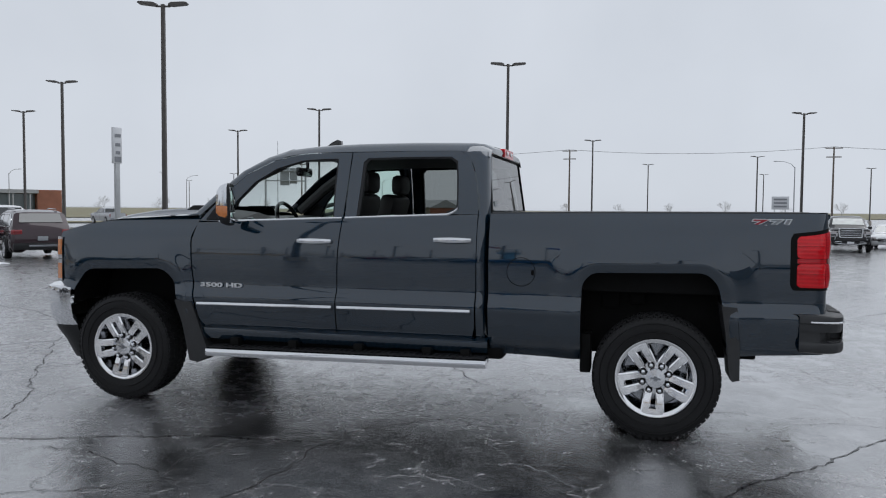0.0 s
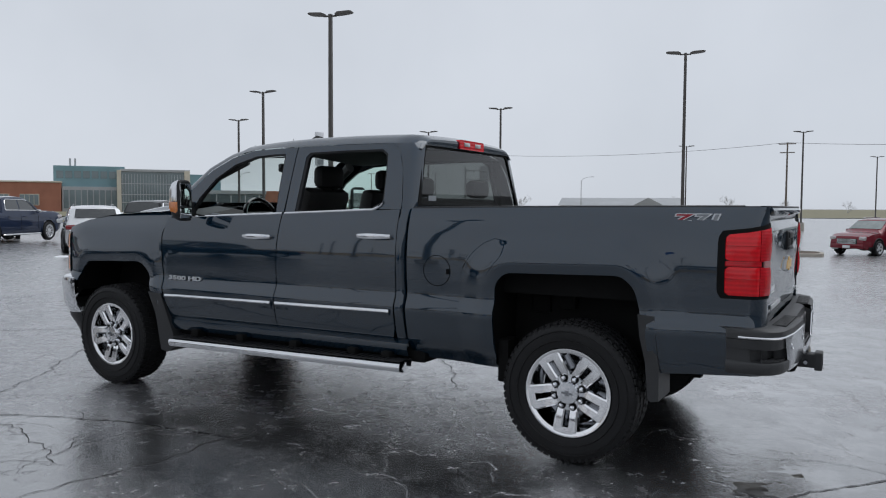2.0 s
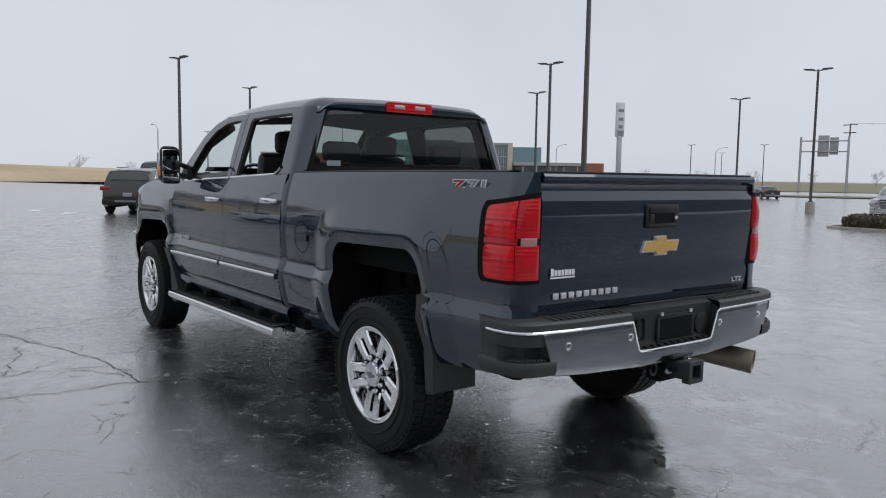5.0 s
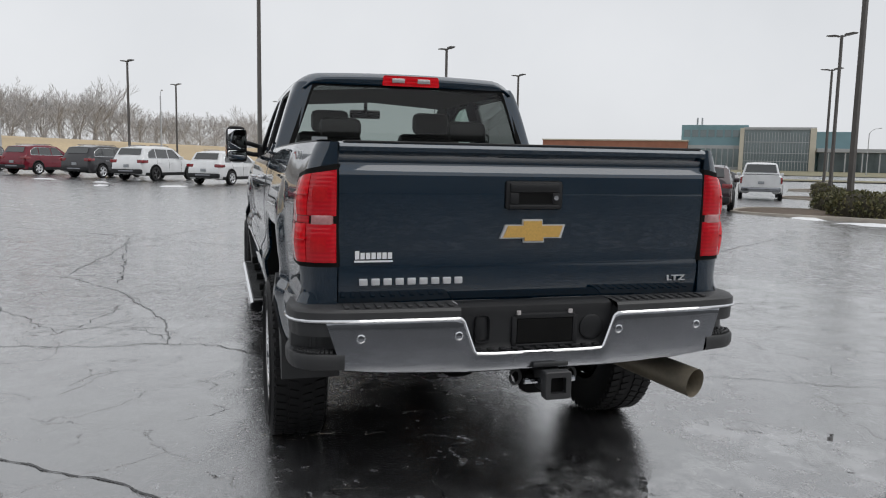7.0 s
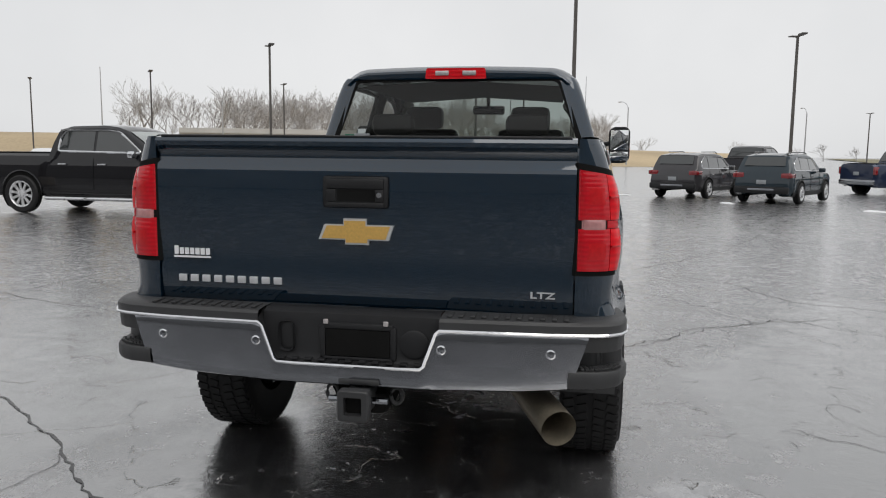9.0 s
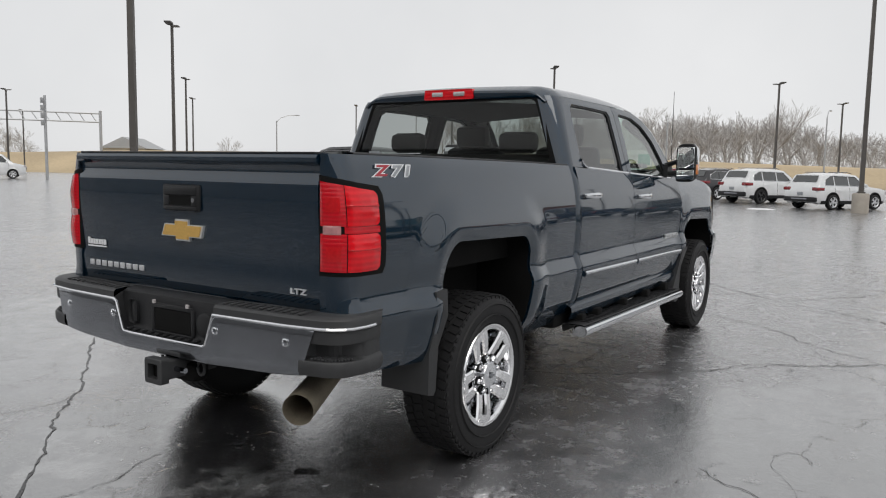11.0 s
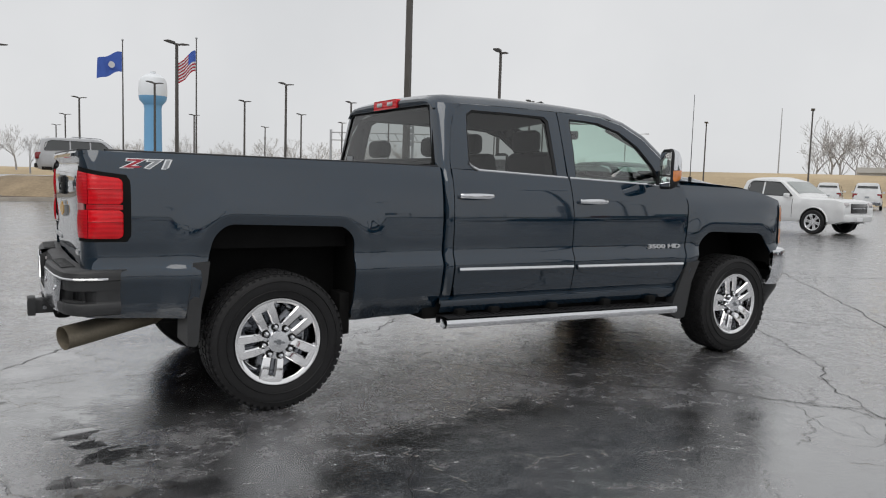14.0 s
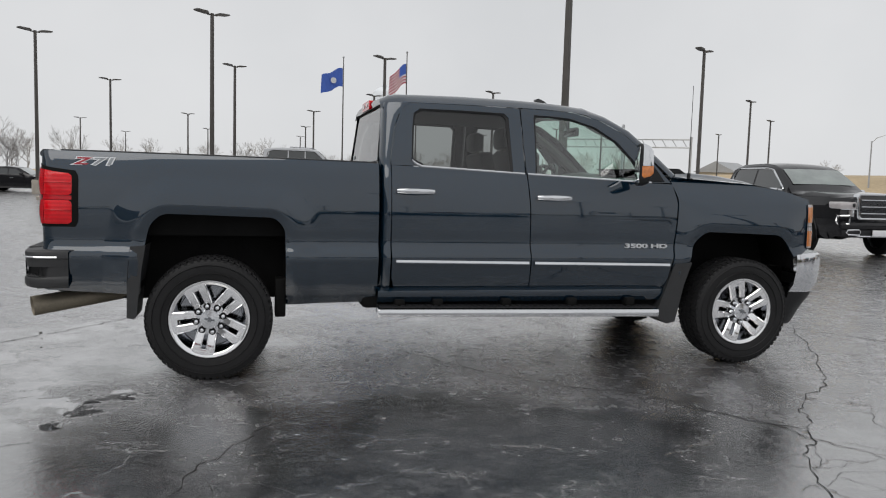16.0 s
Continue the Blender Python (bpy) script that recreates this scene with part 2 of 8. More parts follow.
def lettering(name, text, size, depth, material, parent, m, label="", stretch=(1, 1, 1), bold=0.0):
    me = word(text, size, depth, bold)
    me.transform(m @ Matrix.Diagonal((*stretch, 1)))
    me.materials.clear()
    me.materials.append(material)
    ob = new(name, me)
    ob.parent = parent
    if label:
        tagged(ob, label)
    return ob


# ---- ground ----
PALE_SPOTS = [(0.80, 1.55, 0.42), (0.50, 1.32, 0.28), (1.04, 1.74, 0.28), (1.12, 0.62, 0.36), (0.92, 0.28, 0.34), (1.36, 0.10, 0.36), (1.28, -0.55, 0.32), (1.02, 0.98, 0.28), (1.55, 0.45, 0.28), (1.02, -0.85, 0.3), (1.5, 2.2, 0.3)]


def asphalt():
    """Old wet asphalt: a worn stretch with hairline cracks and puddles, and a smoother, duller one beyond it."""
    m = bpy.data.materials.new("wet_asphalt")
    m.use_nodes = True
    n, l = m.node_tree.nodes, m.node_tree.links
    p = n["Principled BSDF"]
    tc = n.new("ShaderNodeTexCoord")

    def put(slot, v):
        if isinstance(v, (int, float)):
            slot.default_value = v
        else:
            l.new(v, slot)

    def nz(scale, detail, rough=0.55, vec=None):
        k = n.new("ShaderNodeTexNoise")
        k.inputs["Scale"].default_value, k.inputs["Detail"].default_value, k.inputs["Roughness"].default_value = scale, detail, rough
        l.new(vec or tc.outputs["Object"], k.inputs["Vector"])
        return k.outputs["Fac"]

    def maths(op, a, b=0.0, c=0.0):
        k = n.new("ShaderNodeMath")
        k.operation = op
        for slot, v in zip(k.inputs, (a, b, c)):
            put(slot, v)
        return k.outputs[0]

    def ranged(v, a, b, lo=0.0, hi=1.0):
        k = n.new("ShaderNodeMapRange")
        k.interpolation_type = "SMOOTHSTEP"
        for nm, val in (("Value", v), ("From Min", a), ("From Max", b), ("To Min", lo), ("To Max", hi)):
            put(k.inputs[nm], val)
        return k.outputs[0]

    def blend(f, a, b, how="MIX"):
        k = n.new("ShaderNodeMixRGB")
        k.blend_type = how
        put(k.inputs[0], f)
        for slot, v in ((k.inputs[1], a), (k.inputs[2], b)):
            if isinstance(v, tuple):
                slot.default_value = (*v, 1)
            else:
                l.new(v, slot)
        return k.outputs[0]

    big, mid, spot, fine, grit = nz(0.35, 4), nz(2.6, 6, 0.65), nz(9.0, 6, 0.7), nz(34, 4, 0.7), nz(150, 3, 0.75)
    # the duller stretch: beyond a joint in the lot
    xyz = n.new("ShaderNodeSeparateXYZ")
    l.new(tc.outputs["Object"], xyz.inputs[0])
    west = ranged(maths("MULTIPLY_ADD", mid, 0.5, xyz.outputs[0]), -9.9, -10.4)
    north = ranged(maths("MULTIPLY_ADD", big, 2.0, maths("ABSOLUTE", xyz.outputs[1])), 12.4, 14.0)
    far = maths("MAXIMUM", west, north)
    # smooth wet patches round the truck, darkened to paint in its reflection
    wet_reflect = maths("ADD", maths("POWER", maths("MULTIPLY_ADD", xyz.outputs[0], 1 / 3.8, 0.8 / 3.8), 2.0), maths("POWER", maths("MULTIPLY_ADD", xyz.outputs[1], 1 / 2.3, -3.9 / 2.3), 2.0))
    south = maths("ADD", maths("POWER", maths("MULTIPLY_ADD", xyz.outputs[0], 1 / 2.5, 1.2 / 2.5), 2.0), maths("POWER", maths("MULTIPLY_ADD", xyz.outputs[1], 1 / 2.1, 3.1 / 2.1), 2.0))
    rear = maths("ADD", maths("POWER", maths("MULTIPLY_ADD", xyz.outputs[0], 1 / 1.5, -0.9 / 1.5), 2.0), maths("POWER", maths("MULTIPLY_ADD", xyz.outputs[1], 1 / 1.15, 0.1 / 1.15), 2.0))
    wet_reflect = ranged(maths("MULTIPLY_ADD", nz(0.9, 8, 0.68), 3.0, maths("MINIMUM", maths("MINIMUM", wet_reflect, south), rear)), 2.75, 2.25)
    worn = maths("MULTIPLY", maths("SUBTRACT", 1.0, wet_reflect), maths("SUBTRACT", 1.0, far))
    # pale patches: salt, and the sky's sheen on smooth water painted into the colour
    salt_sheen = 0.0
    for x, y, r in PALE_SPOTS:
        k = n.new("ShaderNodeVectorMath")
        k.operation = "DISTANCE"
        l.new(tc.outputs["Object"], k.inputs[0])
        k.inputs[1].default_value = (x, y, 0)
        d = ranged(k.outputs["Value"], r * 0.1, r * 1.25, 1.0, 0.0)
        salt_sheen = d if salt_sheen == 0.0 else maths("MAXIMUM", salt_sheen, d)
    sheen_zone = salt_sheen
    streak = nz(6.0, 8, 0.72)
    salt_sheen = maths("MULTIPLY", ranged(maths("MULTIPLY_ADD", salt_sheen, 0.16, streak), 0.60, 0.66), ranged(salt_sheen, 0.0, 0.3))
    # hairline cracks
    warp = n.new("ShaderNodeVectorMath")
    warp.operation = "MULTIPLY_ADD"
    nc = n.new("ShaderNodeTexNoise")
    nc.inputs["Scale"].default_value, nc.inputs["Detail"].default_value = 3.0, 6
    l.new(tc.outputs["Object"], nc.inputs["Vector"])
    l.new(nc.outputs["Color"], warp.inputs[0])
    warp.inputs[1].default_value = (0.5, 0.5, 0)
    l.new(tc.outputs["Object"], warp.inputs[2])
    vo = n.new("ShaderNodeTexVoronoi")
    vo.feature = "DISTANCE_TO_EDGE"
    vo.inputs["Scale"].default_value = 1.5
    l.new(warp.outputs[0], vo.inputs["Vector"])
    hair = maths("MULTIPLY", ranged(vo.outputs["Distance"], 0.004, 0.010, 1.0, 0.0), maths("MULTIPLY", ranged(mid, 0.48, 0.60), maths("SUBTRACT", 1.0, far)))
    # colour
    tone = blend(ranged(mid, 0.30, 0.70), (0.022, 0.0225, 0.0240), (0.085, 0.085, 0.088))
    tone = blend(ranged(spot, 0.54, 0.70, 0.0, 0.65), tone, (0.19, 0.19, 0.19))
    tone = blend(far, tone, (0.085, 0.085, 0.088))
    # patches keep the painted dark of the reflection, worn asphalt goes paler
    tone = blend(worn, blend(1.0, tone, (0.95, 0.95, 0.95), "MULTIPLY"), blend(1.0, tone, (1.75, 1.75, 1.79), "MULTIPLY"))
    pit = ranged(nz(55, 3, 0.8), 0.30, 0.38, 1.0, 0.0)
    tone = blend(maths("MULTIPLY", worn, maths("MULTIPLY", pit, 0.85)), tone, (0.012, 0.012, 0.013))
    tone = blend(1.0, tone, blend(ranged(grit, 0.34, 0.70), (0.35, 0.35, 0.35), (1.9, 1.9, 1.9)), "MULTIPLY")
    tone = blend(maths("MULTIPLY", hair, 0.9), tone, (0.010, 0.010, 0.010))
    tone = blend(maths("MULTIPLY", salt_sheen, 0.36), tone, (0.34, 0.345, 0.35))
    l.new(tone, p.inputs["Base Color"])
    # gloss
    rough = maths("ADD", ranged(mid, 0.30, 0.70, 0.13, 0.25), ranged(spot, 0.35, 0.65, -0.05, 0.12))
    rough = maths("ADD", maths("MULTIPLY_ADD", wet_reflect, -0.06, rough), maths("MULTIPLY", far, 0.07))
    # shallow puddles among the pale patches
    pool = maths("MULTIPLY", ranged(maths("MULTIPLY_ADD", sheen_zone, 0.10, nz(3.4, 5, 0.6)), 0.60, 0.625), ranged(sheen_zone, 0.1, 0.4))
    rough = blend(pool, rough, (0.02, 0.02, 0.02))
    l.new(maths("MAXIMUM", rough, 0.03), p.inputs["Roughness"])
    p.inputs["IOR"].default_value = 2.7
    # the film of water over the stones
    p.inputs["Coat IOR"].default_value = 2.0
    l.new(maths("MULTIPLY", ranged(mid, 0.32, 0.68, 1.0, 0.75), ranged(far, 0.0, 1.0, 1.0, 0.85)), p.inputs["Coat Weight"])
    l.new(maths("MAXIMUM", maths("MULTIPLY", rough, 0.7), 0.04), p.inputs["Coat Roughness"])
    b0, b1, b2 = (n.new("ShaderNodeBump") for _ in range(3))
    for b, dist, st, src in ((b0, 0.008, 0.8, hair), (b1, 0.006, 0.36, fine), (b2, 0.003, 0.26, grit)):
        b.inputs["Distance"].default_value = dist
        put(b.inputs["Strength"], maths("MULTIPLY", maths("MULTIPLY_ADD", worn, 0.9, 0.75), maths("MULTIPLY_ADD", pool, -st, st)))
        l.new(src, b.inputs["Height"])
    b0.invert = True
    l.new(b0.outputs[0], b1.inputs["Normal"])
    l.new(b1.outputs[0], b2.inputs["Normal"])
    l.new(b2.outputs[0], p.inputs["Normal"])
    l.new(b2.outputs[0], p.inputs["Coat Normal"])
    return m


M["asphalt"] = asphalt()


def gz(x, y):
    """Height of the car park, which falls gently towards +y."""
    return -0.026 * max(0.0, min(y, 34.0) - 8.0)


bm = bmesh.new()
xs = [-2500, -900, -400, -200, -100, -50, -20, 0, 20, 50, 100, 200, 400, 900, 2500]
ys = [-2500, -900, -400, -200, -100, -50, -20, 0, 8, 34, 60, 100, 200, 400, 900, 2500]
grid(bm, [[(x, y, gz(x, y)) for x in xs] for y in ys])
tagged(part("ground", bm, M["asphalt"], smooth=False), "wet dark asphalt car park with truck reflection painted as darker patches", "ground", kind="structure")


# unseen plain wall added behind the camera, darkens what the tailgate reflects
bm = boxes(((23.5, 0, 3.6), (1.0, 116, 7.2), 0.05))
tagged(part("wall_east", bm, mat("unseen_wall_grey", (0.27, 0.27, 0.27), 0.7, 0, var=0.25, scale=0.25), smooth=False), "plain grey unseen wall added to darken the tailgate reflections", "wall", kind="structure")


# ---- light poles ----
def build_pole(x, y, turn, base=True, arms=2, h=8.65):
    ob = empty("light_pole", "dark bronze square parking lot light pole on concrete base", "light pole", "parking lot light poles", m=Matrix.Translation((x, y, gz(x, y))) @ Matrix.Rotation(turn, 4, "Z"))
    h -= gz(x, y)
    bm = bmesh.new()
    rows = [[(sx * w, sy * w, z) for sx, sy in ((-1, -1), (1, -1), (1, 1), (-1, 1))] for z, w in ((0.75, 0.078), (h - 0.10, 0.060))]
    vv = grid(bm, rows, True)
    bm.faces.new(vv[-1])
    box(bm, (0, 0, 0.78), (0.26, 0.26, 0.06), 0.01)
    part("shaft", bm, M["pole"], ob, smooth=False)
    bm = bmesh.new()
    lathe(bm, [(0.30, 0.0), (0.30, 0.70), (0.27, 0.75), (0.0005, 0.75)], 20, "z")
    part("concrete_base", bm, M["concrete"], ob)
    for s in ((-1, 1) if arms == 2 else (1,)):
        bm = bmesh.new()
        box(bm, (s * 0.14, 0, h - 0.17), (0.22, 0.06, 0.06), 0.01)
        rows = [[(s * x, yy * w, z + dz) for yy, dz in ((-1, 0), (1, 0), (1, t), (-1, t))] for x, w, z, t in ((0.20, 0.09, h - 0.16, 0.07), (0.32, 0.17, h - 0.15, 0.10), (0.78, 0.17, h - 0.10, 0.07), (0.86, 0.14, h - 0.08, 0.04))]
        vv = grid(bm, rows, True)
        bm.faces.new(vv[0]), bm.faces.new(vv[-1])
        part("lamp_head", bm, M["pole"], ob)
    return ob


POLES = [(-16.5, 18.2), (-32.4, 31.9), (-45.4, 43.1), (-6.5, 31.7), (-22.7, 46.2), (-36.4, 59.1), (-4.9, 74.4), (1.0, 117.3), (11.2, 54.6), (14.5, 101.2), (35.8, 131.6),
         (22.7, 152.6), (-59.8, 23.4), (-18.3, 87.5), (-96.3, 135.8), (-118.9, 180.8), (-83.8, 142.4), (-134.7, 46.7),
         (-63.4, -8.5), (-84.3, -6.0), (-46.4, 13.1), (-68.0, -55.2), (-62.5, -38.5), (-47.2, -20.5), (-76.7, -31.3),
         (-19.2, -55.0), (-20.8, -72.1), (-30.8, -83.3), (-35.3, -111.5), (-29.2, -65.0), (-38.9, -76.3), (-56.6, -105.4), (-39.8, -92.2), (-62.0, -88.5), (-23.4, -31.1), (-40.5, -51.2),
         (-21.2, -95.8), (1.0, -48.2), (-7.9, -40.7), (-10.5, -62.1), (-6.7, -81.7), (-7.6, -109.7), (-8.5, -138.8), (7.0, -125.8), (10.9, -39.1), (10.8, -60.4), (23.1, -110.7), (1.6, -31.1),
         (7.6, -94.1), (-53.7, -66.4), (22.5, -145.8), (-29.85, 0.28), (-8.33, -13.41)]
for k, (x, y) in enumerate(POLES):
    build_pole(x, y, radians(35) if y < -3 else radians(15))


# ---- the pickup truck: nose towards -x, rear axle at x = 0 ----
def pchip(xs, ys):
    """A smooth curve through points that never overshoots them."""
    n = len(xs)
    h = [xs[i + 1] - xs[i] for i in range(n - 1)]
    d = [(ys[i + 1] - ys[i]) / h[i] for i in range(n - 1)]
    m = [d[0]] + [0 if d[i - 1] * d[i] <= 0 else 2 * d[i - 1] * d[i] / (d[i - 1] + d[i]) for i in range(1, n - 1)] + [d[-1]]

    def curve(x):
        x = min(max(x, xs[0]), xs[-1])
        i = max(0, min(n - 2, int(np.searchsorted(xs, x)) - 1))
        t = (x - xs[i]) / h[i]
        return ((1 + 2 * t) * (1 - t) ** 2 * ys[i] + t * (1 - t) ** 2 * h[i] * m[i] + t * t * (3 - 2 * t) * ys[i + 1] + t * t * (t - 1) * h[i] * m[i + 1])
    return curve


ARCH_R = rounded([(-0.485, 0.47), (-0.475, 0.99), (-0.41, 1.062), (0.29, 1.078), (0.365, 1.01), (0.40, 0.86), (0.43, 0.56)], 0.09, 5, False)
ARCH_F = rounded([(-4.37, 0.70), (-4.325, 0.88), (-4.23, 0.985), (-3.58, 1.005), (-3.49, 0.93), (-3.44, 0.76), (-3.40, 0.58)], 0.09, 5, False)
SIDE = pchip([0.42, 0.50, 0.56, 0.61, 0.67, 0.74, 0.795, 0.815, 0.880, 0.905, 1.00, 1.10, 1.20, 1.28, 1.34, 1.39, 1.43, 1.46, 1.48],
             [0.797, 0.853, 0.900, 0.927, 0.944, 0.958, 0.967, 0.966, 0.941, 0.938, 0.946, 0.949, 0.9435, 0.933, 0.920, 0.906, 0.891, 0.875, 0.861])


def from_arch(x, z, line):
    """Distance of (x, z) from a wheel opening's edge."""
    best = 9.0
    for (ax, az), (bx, bz) in zip(line, line[1:]):
        ux, uz = bx - ax, bz - az
        t = min(1.0, max(0.0, ((x - ax) * ux + (z - az) * uz) / (ux * ux + uz * uz)))
        best = min(best, math.hypot(x - ax - t * ux, z - az - t * uz))
    return best


@functools.lru_cache(maxsize=None)
def body_y(x, z):
    """Half width of the sheet metal below the belt line, with its wheel flares."""
    y = SIDE(z)
    for line, h in ((ARCH_R, 0.024), (ARCH_F, 0.024)):
        if line[0][0] - 0.2 < x < line[-1][0] + 0.2 and z < 1.30:
            d = from_arch(x, z, line)
            y += (h * (1 - smooth(0.055, 0.250, d)) - 0.20 * max(0.0, 0.055 - d)) * smooth(0.40, 0.62, z + 0.10)
    y -= 0.028 * smooth(0.35, 1.0, x)
    y -= 0.115 * max(0.0, (-4.28 - x) / 0.5) ** 2
    return y


def rear_plan(u, z):
    """The body's rear corner seen from above: u from 0 (on the side) to 1 (facing back); place and outward normal."""
    by = body_y(0.93, z)
    if u < 0.4:
        x = 0.775 + 0.155 * u / 0.4
        return x, body_y(x, z), 0.0, 1.0
    a = (u - 0.4) / 0.6 * math.pi / 2
    dx, dy = 0.086, by - 0.784
    nx, ny = math.sin(a) / dx, math.cos(a) / dy
    k = math.hypot(nx, ny)
    return 0.93 + dx * math.sin(a), 0.784 + dy * math.cos(a), nx / k, ny / k


def cab_y(z):
    """Half width of the doors above the belt line."""
    return interp(z, [1.34, 1.40, 1.50, 1.60, 1.70, 1.78, 1.84, 1.88], [0.905, 0.890, 0.862, 0.833, 0.803, 0.778, 0.757, 0.735])


def sheet(bm, rows, side, flange=0.03, fn=None):
    """A body panel: rows of (x, z), laid on the body's side, with its edge turned in."""
    fn = fn or body_y
    pts = [[Vector((x, side * fn(x, z), z)) for x, z in row] for row in rows]
    grid(bm, pts)
    edge = pts[0] + [r[-1] for r in pts[1:]] + pts[-1][-2::-1] + [r[0] for r in pts[-2:0:-1]]
    inner = [Vector((p.x, p.y - side * flange, p.z)) for p in edge]
    grid(bm, [edge + edge[:1], inner + inner[:1]])


def ruled(low, high, n):
    """Rows of (x, z) from the lower line to the upper line."""
    return [[(a[0] + (b[0] - a[0]) * t, a[1] + (b[1] - a[1]) * t) for a, b in zip(low, high)] for t in [i / n for i in range(n + 1)]]


def along(line, xs):
    return [(x, interp(x, [p[0] for p in line], [p[1] for p in line])) for x in xs]


def outward(bm):
    """Turns faces of the cab and body so that they look away from the truck's middle."""
    for f in bm.faces:
        c = f.calc_center_median()
        f.normal_update()
        if f.normal.dot(c - Vector((min(0.6, max(-4.2, c.x)), 0, 0.9 if c.z < 1.5 else 1.3))) < 0:
            f.normal_flip()


def build_wheel(truck, m):
    """Eight-lug alloy wheel with five twin spokes in an all-terrain tyre; outer face towards -y."""
    wheel = new("wheel")
    wheel.parent = truck
    wheel.matrix_local = m
    bm = bmesh.new()
    lathe(bm, [(0.225, 0.115), (0.262, 0.125), (0.33, 0.135), (0.366, 0.129), (0.388, 0.112), (0.395, 0.06), (0.396, 0.0), (0.395, -0.06), (0.388, -0.112),
               (0.366, -0.129), (0.335, -0.135), (0.285, -0.128), (0.262, -0.122), (0.252, -0.108), (0.240, -0.02), (0.225, 0.115)], 64)
    for k in range(58):
        a = 2 * math.pi * k / 58
        for w, wid, off, h in ((-0.092, 0.046, 0.0, 0.0), (-0.034, 0.042, 0.5, 0.005), (0.034, 0.042, 0.0, 0.005), (0.092, 0.046, 0.5, 0.0)):
            b = a + off * 2 * math.pi / 58
            rot = Matrix.Rotation(-b + math.pi / 2, 3, "Y") @ Matrix.Rotation(0.25 if w > 0 else -0.25, 3, "Z")
            box(bm, ((0.3955 + h * 0.5) * math.cos(b), w, (0.3955 + h * 0.5) * math.sin(b)), (0.033, wid, 0.008), 0, rot)
        for s in (-1, 1):
            rot = Matrix.Rotation(-a + math.pi / 2, 3, "Y")
            box(bm, (0.379 * math.cos(a), s * 0.1195, 0.379 * math.sin(a)), (0.020, 0.004, 0.022), 0, rot)
    for r, h in ((0.352, 0.003), (0.300, 0.003)):
        lathe(bm, [(r - 0.004, -0.131), (r, -0.138 - h * 0.2), (r + 0.004, -0.131)], 64)
    part("tyre", bm, M["rubber"], wheel)
    bm = bmesh.new()
    lathe(bm, [(0.222, -0.070), (0.236, -0.098), (0.252, -0.108), (0.256, -0.117), (0.252, -0.124), (0.238, -0.123), (0.226, -0.114), (0.219, -0.085)], 64)
    part("rim_lip", bm, M["alloy"], wheel)
    bm = bmesh.new()
    lathe(bm, [(0.219, -0.085), (0.208, -0.04), (0.198, 0.10)], 48)
    part("rim_barrel", bm, M["chrome"], wheel)
    bm = bmesh.new()
    lathe(bm, [(0.20, 0.03), (0.02, 0.03)], 32)
    part("brake_disc", bm, M["dull_chrome"], wheel)
    for k in range(5):
        a = math.radians(-90 + 72 * k)
        bm = bmesh.new()
        rot = Matrix.Rotation(-a, 4, "Y")
        for s in (-1, 1):
            # one bar of the pair, from hub to rim
            sec = []
            for r, off, wid, y0, th in ((0.062, 0.026, 0.040, -0.092, 0.034), (0.100, 0.0375, 0.050, -0.106, 0.036), (0.150, 0.0405, 0.053, -0.115, 0.038), (0.195, 0.0425, 0.056, -0.120, 0.040), (0.242, 0.0455, 0.062, -0.121, 0.036)):
                c = s * off
                row = [(r, y0 + th, c - wid / 2), (r, y0 + 0.008, c - wid / 2), (r, y0, c - wid / 2 + 0.008), (r, y0, c + wid / 2 - 0.008), (r, y0 + 0.008, c + wid / 2), (r, y0 + th, c + wid / 2)]
                sec.append([rot @ Vector(p) for p in row])
            grid(bm, sec, True)
        sec = []
        for r, wid, y0 in ((0.198, 0.10, -0.1185), (0.220, 0.128, -0.1215), (0.243, 0.150, -0.122)):
            row = [(r, y0 + 0.03, -wid / 2), (r, y0, -wid / 2 + 0.012), (r, y0, wid / 2 - 0.012), (r, y0 + 0.03, wid / 2)]
            sec.append([rot @ Vector(p) for p in row])
        grid(bm, sec)
        part("spoke", bm, M["alloy"], wheel)
    bm = bmesh.new()
    lathe(bm, [(0.108, -0.05), (0.110, -0.088), (0.104, -0.098), (0.066, -0.100), (0.066, -0.118), (0.060, -0.126), (0.0005, -0.130)], 40)
    part("hub_cap", bm, M["chrome"], wheel)
    bm = bmesh.new()
    prism(bm, [(-0.034, -0.006), (-0.010, -0.006), (-0.010, -0.015), (0.012, -0.015), (0.012, -0.006), (0.034, -0.006), (0.030, 0.006), (0.010, 0.006), (0.010, 0.015), (-0.012, 0.015), (-0.012, 0.006), (-0.030, 0.006)], "y", -0.134, -0.126)
    part("emblem", bm, M["dull_chrome"], wheel)
    for k in range(8):
        a = math.radians(22.5 + 45 * k)
        bm = bmesh.new()
        lathe(bm, [(0.0145, -0.095), (0.0150, -0.118), (0.0115, -0.128), (0.0005, -0.131)], 8, "y", (0.0855 * math.cos(a), 0, 0.0855 * math.sin(a)))
        part("lug_nut", bm, M["chrome"], wheel)
        bm = bmesh.new()
        lathe(bm, [(0.0225, -0.1015), (0.0225, -0.1060), (0.0005, -0.1060)], 12, "y", (0.0855 * math.cos(a), 0, 0.0855 * math.sin(a)))
        part("nut_pocket", bm, M["under"], wheel)
    return wheel


